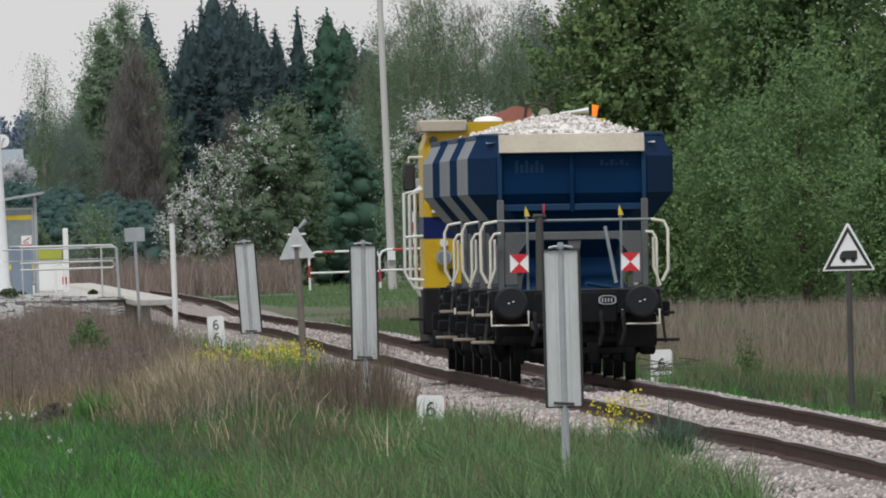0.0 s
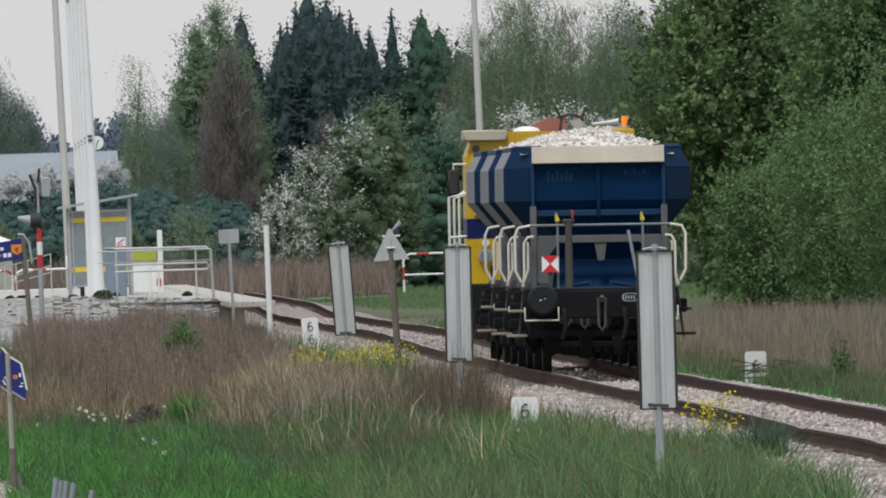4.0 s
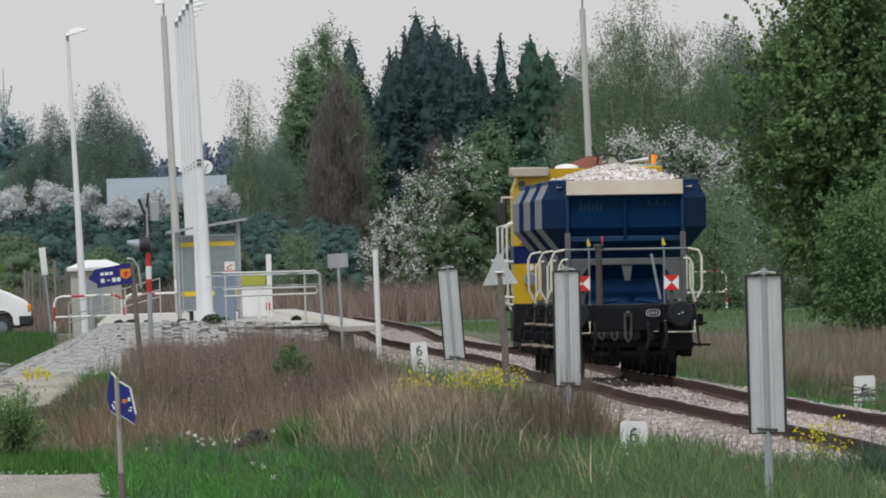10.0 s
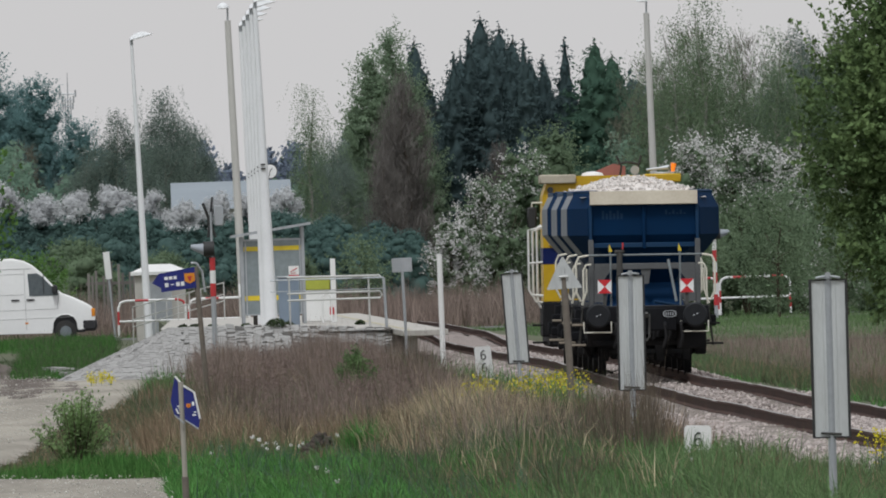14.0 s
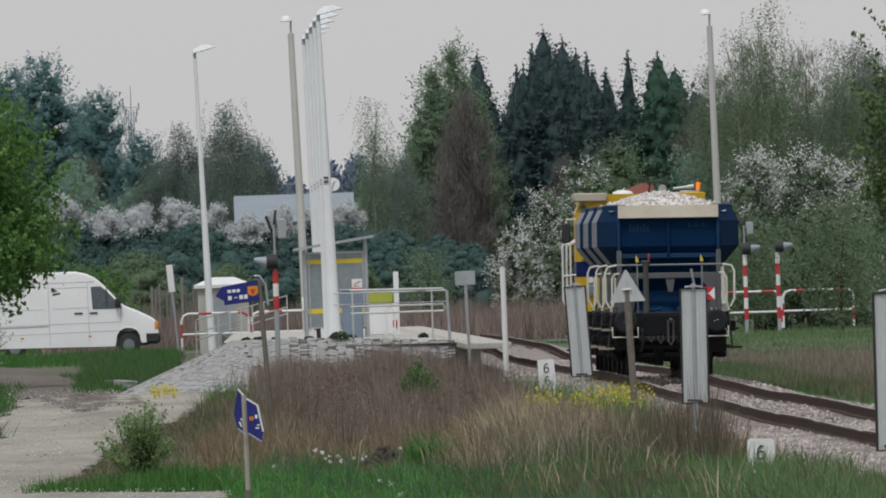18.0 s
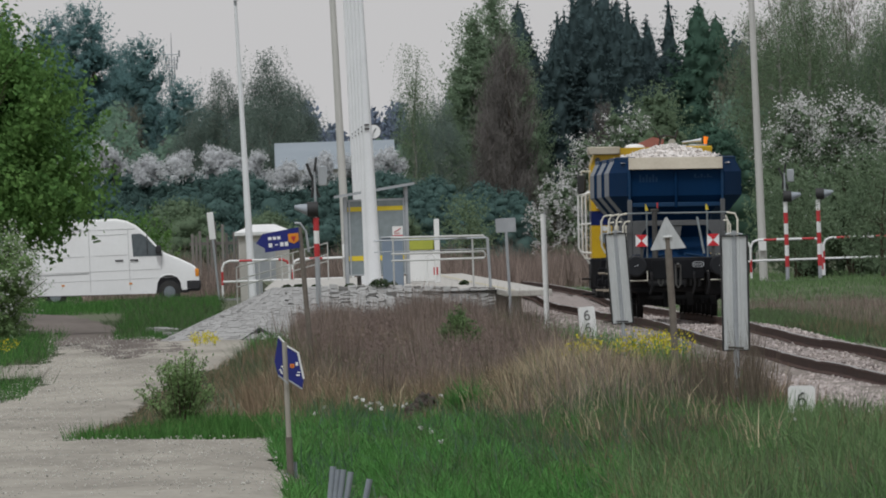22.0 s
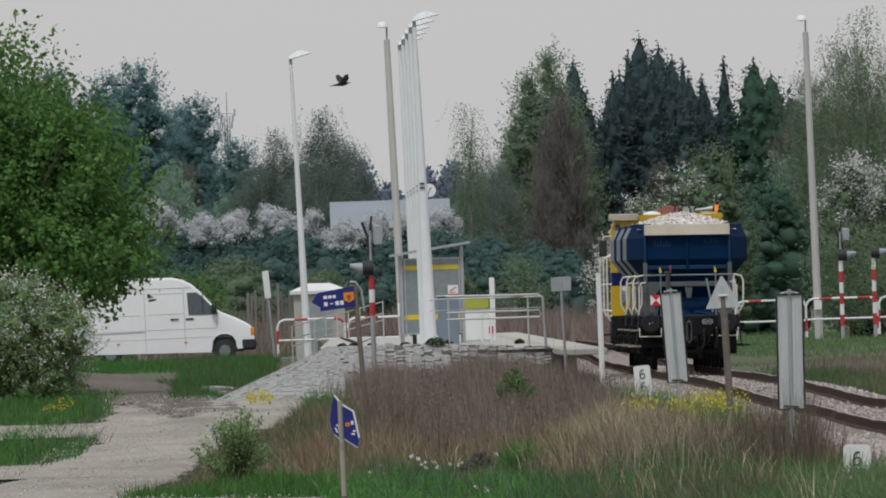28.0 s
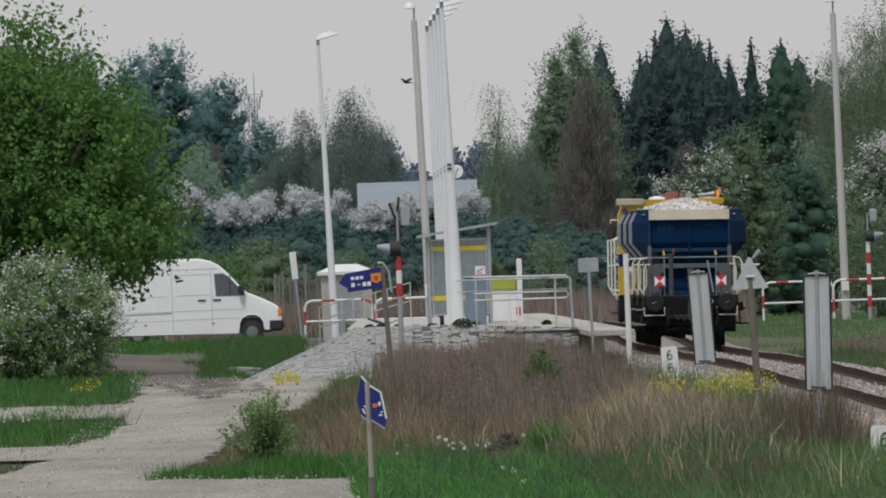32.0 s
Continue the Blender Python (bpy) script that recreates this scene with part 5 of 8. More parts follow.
def crossing_signal(x, y, z, h, face, cross):
    t = thing("crossing_signal", pose(x, y, z), "red and white banded crossing signal post with black lamp", "crossing signal", "crossing signals")
    n = 3 if x < 0 else 6
    low = 0.57 if x < 0 else 0.12
    for i in range(n):
        a0, a1 = h * (low + (0.84 - low) * i / n), h * (low + (0.84 - low) * (i + 1) / n)
        part("band", Acc().tube([(0, 0, a0), (0, 0, a1)], 0.07, 12), M_RED if i % 2 == 0 else M_WHITE, t)
    part("base", Acc().tube([(0, 0, -0.2), (0, 0, h * low)], 0.062, 12), M_ZINC, t)
    hd = part("signal_head", Acc().tube([(-0.06 * face, 0, h * 0.90), (0.20 * face, 0, h * 0.90)], [0.18, 0.18], 14), M_DARK, t, "black round signal housing")
    part("hood", Acc().tube([(0.18 * face, 0, h * 0.90), (0.50 * face, 0, h * 0.92)], [0.145, 0.05], 14), M_CABL, hd, "pale signal hood")
    if cross:
        part("top_tube", Acc().tube([(0, 0, h * 0.84), (0, 0, h * 1.16)], 0.03, 8), M_ZINC, t)
        part("cross_arm", Acc().tube([(-0.18, 0.03, h * 1.22), (0.10, 0.03, h * 0.98)], 0.035, 6).tube([(0.05, 0.03, h * 1.26), (-0.08, 0.03, h * 0.98)], 0.03, 6), M_DARK, t)
        part("box", Acc().box(0.08, 0.30, -0.1, 0.1, h * 1.06, h * 1.20, c=0.02), M_ZINC, t)


crossing_signal(-6.98, 686.0, -0.5, 3.40, -1, True)
crossing_signal(8.83, 915, 0.0, 2.85, 1, True)
crossing_signal(9.86, 915, 0.0, 2.9, 1, False)

cs = thing("crossing_signal", pose(5.14, 915, 0), "crossing signal with twin black lamps and a pale hood", "crossing signal", "crossing signals")
part("post", Acc().tube([(0, 0, -0.3), (0, 0, 2.01)], 0.05, 10), M_ZINC, cs)
part("cross_bar", Acc().tube([(-0.26, 0.02, 1.89), (0.18, 0.02, 1.89)], 0.03, 8), M_DARK, cs)
for dx in (-0.22, 0.14):
    hd = part("signal_head", Acc().box(dx - 0.085, dx + 0.085, -0.14, 0.06, 1.83, 1.99, c=0.03), M_DARK, cs, "black signal housing")
    part("visor", Acc().box(dx - 0.11, dx + 0.11, -0.26, -0.10, 1.76, 1.82, c=0.015), M_WHITE, hd, "white visor")
hd = part("upper_head", Acc().tube([(0.27, 0, 2.21), (0.34, 0, 2.27)], [0.08, 0.085], 14), M_DARK, cs, "black round lamp")
part("hood", Acc().tube([(0.05, 0, 1.99), (0.28, 0, 2.22)], [0.05, 0.085], 14), M_CABL, hd, "pale signal hood")

# cabinet building, ramp railings, old fence behind the crossing
c = thing("crossing_hut", pose(-7.7, 897, -0.15), "small pale concrete relay hut with a white roof", "hut")
part("wall", Acc().box(-0.78, 0.78, 0, 1.6, 0, 2.05, c=0.02), M_CONC, c)
part("roof", Acc().add([(-0.9, -0.12, 2.05), (0.9, -0.12, 2.05), (0.9, 1.72, 2.05), (-0.9, 1.72, 2.05), (-0.35, 0.5, 2.38), (0.35, 0.5, 2.38), (0.35, 1.1, 2.38), (-0.35, 1.1, 2.38), (-0.9, -0.12, 2.15), (0.9, -0.12, 2.15), (0.9, 1.72, 2.15), (-0.9, 1.72, 2.15)],
                       [(0, 1, 9, 8), (1, 2, 10, 9), (2, 3, 11, 10), (3, 0, 8, 11), (8, 9, 5, 4), (9, 10, 6, 5), (10, 11, 7, 6), (11, 8, 4, 7), (4, 5, 6, 7), (0, 3, 2, 1)]), M_WHITE, c, soft=False)
part("door", Acc().box(-0.35, 0.35, -0.025, 0.0, 0.05, 1.85, c=0.01), M_ZINC, c)
r = thing("ramp_railing", pose(0, 0, 0), "pale steel tube railing along the platform ramp", "railing")
for zz in (0.0, -0.38, -0.6):
    part("rail", Acc().tube([(-8.6, 880, 0.95 + zz), (-6.9, 870, 1.35 + zz * 0.9), (-5.9, 862, 1.62 + zz * 0.9)], 0.018, 8), M_RAILW, r)
for i in range(9):
    f = i / 8
    part("post", Acc().tube([(-8.6 + 2.7 * f, 880 - 18 * f, -0.15 + 0.5 * f), (-8.6 + 2.7 * f, 880 - 18 * f, 0.95 + 0.66 * f)], 0.017, 8), M_RAILW, r)
wf = thing("timber_fence", pose(0, 0, 0), "weathered grey timber fence of uneven boards", "fence")
rngf = random.Random(4)
for i in range(13):
    x = -9.9 + i * 0.125
    h = rngf.uniform(1.85, 2.40)
    if i in (3, 7, 10):
        continue
    part("board", Acc().box(x - 0.042, x + 0.042, 959.98, 960.02, -0.2, h, c=0.005), M_WOOD, wf, m=pose(0, 0, 0, 0, 0, 0))
part("fence_rail", Acc().box(-10.0, -8.3, 960.03, 960.09, 1.6, 1.7), M_WOOD, wf)
b = thing("white_board_sign", pose(-9.12, 900, -0.13, 0, -4.5, 0), "narrow white board sign on a grey post", "railway sign")
part("post", Acc().tube([(0, 0, -0.2), (0, 0, 2.75)], 0.035, 8), M_ZINC, b)
part("plate", Acc().box(-0.10, 0.10, -0.05, -0.03, 1.95, 2.80, c=0.005), M_WHITE, b)


# direction signs
def arrow_plate(parent, pts, y0, y1, bars, crest):
    p = part("plate", Acc().prism(pts, 1, y0, y1), M_SIGNB, parent, "blue arrow plate", soft=False)
    for x0, x1, z0, z1 in bars:
        part("lettering_bar", Acc().box(x0, x1, y0 - 0.006, y0 - 0.001, z0, z1), M_SIGNW, p)
    if crest:
        x, z, s = crest
        part("crest", Acc().prism([(x - s, z + s), (x + s, z + s), (x + s, z - s * 0.5), (x, z - s), (x - s, z - s * 0.5)], 1, y0 - 0.006, y0 - 0.001), M_ORANGE, p, "small orange and red crest")
        part("crest_centre", Acc().prism([(x - s * .5, z + s * .4), (x + s * .5, z + s * .4), (x, z - s * .7)], 1, y0 - 0.010, y0 - 0.006), M_RED, p)
    return p


g = thing("direction_sign", pose(-7.68, 560, -0.72, 0, -3.5, 0), "blue arrow sign with white lettering bars on a brown post", "direction sign")
part("post", Acc().tube([(0, 0.03, -0.2), (0, 0.03, 2.90)], 0.05, 10), M_RUSTP, g)
part("tube_frame", Acc().tube([(-0.08, 0.05, 2.98), (0.02, 0.05, 2.97), (0.12, 0.05, 2.80), (0.14, 0.05, 2.4)], 0.025, 8), M_ZINC, g)
arrow_plate(g, [(-0.86, 2.66), (-0.72, 2.83), (-0.02, 2.90), (-0.02, 2.50), (-0.70, 2.47), (-0.70, 2.55)], -0.03, 0.0,
            [(-0.62, -0.55, 2.70, 2.76), (-0.53, -0.46, 2.70, 2.76), (-0.44, -0.38, 2.70, 2.76), (-0.62, -0.55, 2.56, 2.64), (-0.50, -0.44, 2.59, 2.61), (-0.40, -0.33, 2.56, 2.64), (-0.31, -0.24, 2.56, 2.64)], (-0.13, 2.69, 0.10))
g = thing("direction_sign", pose(-8.775, 372, -1.1, 0, -0.8, 0), "pair of blue arrow plates with white rims on a wooden post", "direction sign")
part("post", Acc().tube([(0.0, 0.03, -0.2), (0.0, 0.03, 1.84)], 0.034, 10), M_POSTW, g)
part("post_foot", Acc().tube([(0.0, 0.03, 0.0), (0.0, 0.03, 0.62)], 0.045, 10), M_RUSTP, g)
left = [(-0.075, 1.92), (0.02, 1.80), (0.02, 1.31), (-0.10, 1.42), (-0.14, 1.60)]
right = [(0.03, 1.79), (0.165, 1.70), (0.225, 1.36), (0.20, 1.23), (0.03, 1.35)]
arrow_plate(g, left, 0.065, 0.085, [(-0.06, -0.02, 1.52, 1.54)], None)
arrow_plate(g, right, -0.05, -0.03, [(0.13, 0.175, 1.40, 1.42), (0.15, 0.185, 1.44, 1.455), (0.13, 0.16, 1.53, 1.58)], (0.085, 1.53, 0.028))
part("white_mark", Acc().tube([(-0.075, 0.06, 1.50), (-0.05, 0.06, 1.44), (-0.02, 0.06, 1.44), (-0.03, 0.06, 1.52)], 0.012, 6), M_WHITE, g)
for pts in (left[:2], right[:3]):
    part("white_rim", Acc().tube([(x, -0.05 if pts[0][0] > 0 else 0.06, z) for x, z in pts], 0.014, 6), M_WHITE, g)
for pts in (left[2:4], right[3:5]):
    part("grey_rim", Acc().tube([(x, -0.05 if pts[0][0] > 0 else 0.06, z) for x, z in pts], 0.011, 6), M_ZINC, g)
# pipes standing in the grass beside the sign
for dx, top, y in ((-0.12, 0.17, 371.6), (-0.06, 0.16, 371.7), (0.065, 0.30, 372.2)):
    tagged(part("metal_pipe", Acc().tube([(-8.775 + dx, y, -1.2), (-8.775 + dx, y, -1.1 + top)], 0.024, 10), M_STEELP), "short grey metal pipe at a sign post's foot", "pipe", "bundle of pipes")
for x, z, q in ((-8.40, -0.56, 0.05), (-8.345, -0.595, 0.055), (-8.285, -0.60, 0.06), (-8.20, -0.63, 0.075), (-7.985, -0.72, 0.09)):
    pp = thing("metal_pipe", pose(0, 0, 0), "grey metal pipe standing at a slant in the grass", "pipe", "bundle of pipes")
    part("pipe", Acc().tube([(x - q * 1.3, 335, z - 0.5), (x, 335, z)], 0.036, 14, cap=False), M_STEELP, pp)
    part("bore", Acc().tube([(x - q * 0.02, 335, z - 0.015), (x - q * 0.005, 335, z - 0.004)], 0.030, 14), M_GREYF, pp)


# ---- van ----
def van():
    t = thing("delivery_van", pose(-9.76, 923, -0.17), "white high-roof panel van parked on the crossing road", "van")
    L, hw = 5.6, 0.97
    side = [(0.0, 0.42), (0.03, 0.70), (0.01, 0.92), (-0.08, 1.08), (-0.24, 1.18), (-0.62, 1.36), (-1.02, 1.52), (-1.16, 1.62), (-1.62, 2.12), (-1.92, 2.38), (-2.20, 2.52), (-2.55, 2.60), (-L + 0.08, 2.60), (-L, 2.45), (-L, 0.33), (-1.34, 0.30), (-1.31, 0.62), (-1.21, 0.77), (-1.04, 0.84), (-0.82, 0.84), (-0.65, 0.77), (-0.55, 0.62), (-0.52, 0.38)]
    body_acc = Acc().prism(side, 1, -hw, hw)
    me = body_acc.mesh("body")
    b = bmesh.new()
    b.from_mesh(me)
    caps = [e for e in b.edges if len(e.link_faces) == 2 and any(len(f.verts) > 4 for f in e.link_faces) and not all(len(f.verts) > 4 for f in e.link_faces) and e.verts[0].co.z > 0.9 and e.verts[1].co.z > 0.9]
    bmesh.ops.bevel(b, geom=caps, offset=0.10, segments=3, affect="EDGES", profile=0.5)
    bmesh.ops.triangulate(b, faces=[f for f in b.faces if len(f.verts) > 4])
    b.to_mesh(me)
    b.free()
    smooth(me, 25)
    body = part("body", me, M_VAN, t, "white panel bodywork")
    y = -hw - 0.004

    def seam(pts, r=0.009):
        part("seam", Acc().tube([(a, y, c) for a, c in pts], r, 5), M_VANSEAM, body)
    seam([(-1.95, 2.28), (-L + 0.15, 2.26)], 0.007)
    seam([(-2.16, 0.42), (-2.19, 2.25)])
    seam([(-3.42, 0.40), (-3.44, 2.24)])
    seam([(-1.15, 1.05), (-1.12, 1.60)])
    seam([(-1.15, 1.04), (-5.4, 1.0)], 0.006)
    seam([(-0.75, 0.78), (-5.4, 0.72)], 0.005)
    seam([(-3.46, 0.98), (-5.45, 0.95)], 0.018)
    seam([(-2.2, 1.50), (-3.3, 1.49)], 0.006)
    seam([(-3.6, 1.48), (-4.9, 1.46)], 0.006)
    seam([(-2.2, 2.12), (-3.3, 2.11)], 0.006)
    win = part("side_window", Acc().prism([(-1.10, 1.44), (-2.04, 1.44), (-2.08, 2.12), (-1.78, 2.13), (-1.62, 2.02), (-1.16, 1.55)], 1, y - 0.006, y + 0.02), M_VANGL, body, "grey cab side window", soft=False)
    part("window_pillar", Acc().box(-1.60, -1.57, y - 0.012, y, 1.50, 2.11), M_PLAST, win)
    part("mirror", Acc().box(-1.32, -1.14, y - 0.22, y - 0.02, 1.50, 1.76, c=0.04), M_PLAST, body)
    for x in (-2.0, -2.48):
        part("door_handle", Acc().box(x - 0.14, x + 0.12, y - 0.03, y, 1.31, 1.355, c=0.01), M_PLAST, body)
    part("headlamp", Acc().box(-0.10, 0.030, y - 0.010, y + 0.3, 0.76, 1.02, c=0.03), M_ORANGE, body, "amber front lamp")
    part("arch_trim", Acc().tube([(-1.34, y, 0.40), (-1.31, y, 0.63), (-1.21, y, 0.78), (-1.04, y, 0.855), (-0.82, y, 0.855), (-0.65, y, 0.78), (-0.55, y, 0.63), (-0.52, y, 0.42)], 0.022, 6), M_VAN, body)
    part("bumper", Acc().box(-0.42, 0.09, -hw - 0.02, hw + 0.02, 0.34, 0.72, c=0.08), M_PLAST, body)
    for x in (-2.15, -4.3):
        part("side_marker", Acc().box(x - 0.05, x + 0.05, y - 0.008, y, 0.60, 0.65), M_ORANGE, body)
    part("windscreen", Acc().add([(-1.19, -0.80, 1.67), (-1.19, 0.80, 1.67), (-1.60, 0.76, 2.115), (-1.60, -0.76, 2.115)], [(0, 1, 2, 3)]), M_GLASSD, body)
    part("underbody", Acc().box(-L + 0.15, -0.3, -hw + 0.08, hw - 0.08, 0.30, 0.95), M_PLAST, t)
    for x in (-0.92, -4.55):
        for s in (-1, 1):
            w = part("wheel", Acc().tube([(x, s * 0.72, 0.33), (x, s * 0.76, 0.33), (x, s * 0.92, 0.33), (x, s * 0.95, 0.33)], [0.31, 0.35, 0.35, 0.31], 24), M_TYRE, t)
            part("rim", Acc().tube([(x, s * 0.90, 0.33), (x, s * 0.955, 0.33)], [0.21, 0.18], 18), M_STEEL, w)
    return t


van().scale = (1, 1, 1.05)

# far building and mast
h = thing("far_building", pose(-3.91, 1120, 0.24), "long low building with a pale blue sheet roof", "building")
part("wall", Acc().box(-2.6, 1.9, 0, 12, -0.5, 4.5), M_HOUSE, h)
part("roof", Acc().prism([(-0.5, 4.5), (6.0, 5.7), (12.5, 4.5)], 0, -3.0, 2.2), M_ROOF, h, soft=False)
h.scale = (0.895, 0.895, 0.895)
tw = thing("radio_mast", pose(-11.3, 3000, 1.9), "far lattice radio mast with antennas", "mast")
part("lattice", Acc().tube([(0, 0, 17.6), (0, 0, 20.3)], [0.07, 0.03], 6), M_ZINC, tw)
for x, y in ((-0.28, 0), (0.28, 0), (0, 0.4)):
    part("leg", Acc().tube([(x * 1.6, y * 1.6, 0), (x, y, 17.8)], 0.06, 5), M_ZINC, tw)
for i in range(12):
    part("cross_brace", Acc().tube([(-0.31, 0, 10.5 + 0.6 * i), (0.31, 0, 11.1 + 0.6 * i)], 0.035, 4).tube([(0.31, 0, 10.5 + 0.6 * i), (-0.31, 0, 11.1 + 0.6 * i)], 0.035, 4), M_ZINC, tw)
for z, w in ((17.5, 0.6), (18.1, 0.8), (16.8, 0.5)):
    part("antenna_arm", Acc().tube([(-w, 0, z), (w, 0, z)], 0.06, 5).tube([(-w, 0, z - 0.3), (-w, 0, z + 0.4)], 0.09, 5).tube([(w, 0, z - 0.3), (w, 0, z + 0.4)], 0.09, 5), M_ZINC, tw)

# ---- trees and shrubs ----


def trunk_acc(h, r, rng, limbs=9, spread=0.45, start=0.25):
    a = Acc()
    pts = [(rng.normal(0, 0.02) * h * i / 6, rng.normal(0, 0.02) * h * i / 6, h * 0.92 * i / 6 - (0.3 if i == 0 else 0)) for i in range(7)]
    a.tube(pts, [r * (1 - 0.15 * i) for i in range(7)], 9)
    ends = []
    for k in range(limbs):
        f = start + (0.9 - start) * k / limbs
        i = min(5, int(f * 6))
        p = Vector(pts[i]).lerp(Vector(pts[i + 1]), f * 6 - i)
        q = k * 2.4 + rng.uniform(0, 0.8)
        L = h * spread * (1.05 - f * 0.75)
        e = p + Vector((math.cos(q) * L, math.sin(q) * L, L * rng.uniform(0.35, 0.9)))
        mid = p.lerp(e, 0.5) + Vector((0, 0, -0.06 * L))
        a.tube([p, mid, e], [r * 0.42 * (1 - f * 0.5), r * 0.24 * (1 - f * 0.5), r * 0.06], 6)
        for s in range(3):
            b0 = p.lerp(e, 0.35 + 0.2 * s)
            d = Vector((rng.normal(), rng.normal(), abs(rng.normal()) + 0.3)).normalized() * L * 0.35
            a.tube([b0, b0 + d * 0.6, b0 + d], [r * 0.11, r * 0.07, r * 0.02], 5)
            ends.append(b0 + d)
        ends.append(e)
    return a, ends


def profile_lobes(prof, rng, n=40, share=0.40):
    """Lobes of a crown whose half-width at each height is given by rows of (z, width); each lobe carries a few smaller ones on its skin."""
    zs, ws = [p[0] for p in prof], [p[1] for p in prof]
    out = []
    for i in range(n):
        z = zs[0] + (zs[-1] - zs[0]) * (i + rng.uniform(0.2, 0.8)) / n
        w = float(np.interp(z, zs, ws))
        s = max(0.22, w * share * rng.uniform(0.7, 1.2))
        q, rr = i * 2.4 + rng.uniform(-0.6, 0.6), max(0.0, w - s) * rng.uniform(0.45, 1.0)
        c = np.array([math.cos(q) * rr, math.sin(q) * rr, z])
        out.append((*c, s, s, s * 0.75))
        for k in range(5):
            d = rng.normal(size=3) + np.array([math.cos(q), math.sin(q), 0.4]) * 0.7
            d = d / np.linalg.norm(d) * s * 0.85
            out.append((*(c + d), s * 0.48, s * 0.48, s * 0.40))
    return out


def broad_profile(h, rx, base):
    return [(h * (base + (0.98 - base) * f), rx * max(0.16, math.sin(math.pi * (0.20 + 0.74 * f)) ** 0.8)) for f in (0, 0.15, 0.3, 0.45, 0.6, 0.75, 0.9, 1.0)]


def spray_points(n, lobes, rng, per=14, length=0.5, up=0.5, inner=0.55, wide=0.17):
    """Leaf places and the way each leaf faces: short leafy twigs that stand out from the skin of the lobes."""
    m = max(1, n // per)
    lobes = np.array(lobes, float)
    wts = lobes[:, 3] ** 1.6
    k = rng.choice(len(lobes), m, p=wts / wts.sum())
    d = unit(rng.normal(size=(m, 3)))
    r = inner + (1 - inner) * rng.uniform(0, 1, (m, 1)) ** 0.7
    c = lobes[k, :3] + d * r * lobes[k, 3:6]
    v = unit(d + np.array([0, 0, up]) + rng.normal(0, 0.35, (m, 3)))
    u = rng.uniform(0, 1, (m, per, 1))
    L = length * rng.uniform(0.6, 1.3, (m, 1, 1))
    C = c[:, None] + v[:, None] * L * u + rng.normal(0, 1, (m, per, 3)) * length * wide * (1.15 - 0.6 * u)
    N = d[:, None] * 0.75 + np.array([0, 0, 0.45]) + rng.normal(0, 0.30, (m, 1, 3)) + 0 * C
    return C.reshape(-1, 3), unit(N.reshape(-1, 3)), np.repeat(np.arange(m), per)


ICO = bmesh.new()
bmesh.ops.create_icosphere(ICO, subdivisions=2, radius=1.0)
ICO.verts.index_update()
BALL = np.array([tuple(v.co) for v in ICO.verts])
BALLF = np.array([[v.index for v in f.verts] for f in ICO.faces])
ICO.free()


def solid_mesh(name, V, Fc, material):
    """A mesh from arrays of corners and triangles or quads."""
    me = bpy.data.meshes.new(name)
    k = Fc.shape[1]
    me.vertices.add(len(V))
    me.vertices.foreach_set("co", V.astype(np.float32).ravel())
    me.loops.add(len(Fc) * k)
    me.loops.foreach_set("vertex_index", Fc.astype(np.int32).ravel())
    me.polygons.add(len(Fc))
    me.polygons.foreach_set("loop_start", np.arange(0, len(Fc) * k, k, dtype=np.int32))
    me.update(calc_edges=True)
    me.polygons.foreach_set("use_smooth", [True] * len(Fc))
    me.materials.append(material)
    return me


def inner_mass(lobes, rng, material, fill=0.68, rough=0.20):
    """The dense inside of a crown: rough lobes under the outer twigs."""
    lobes = np.array(lobes, float)
    n, nb = len(lobes), len(BALL)
    V = BALL[None] * (fill + rng.normal(0, rough, (n, nb, 1))) * lobes[:, None, 3:6] + lobes[:, None, :3]
    V[:, :, 2] = np.maximum(V[:, :, 2], 0.02)
    Fc = (BALLF[None] + (np.arange(n) * nb)[:, None, None]).reshape(-1, 3)
    return solid_mesh("inner_crown", V.reshape(-1, 3), Fc, material)


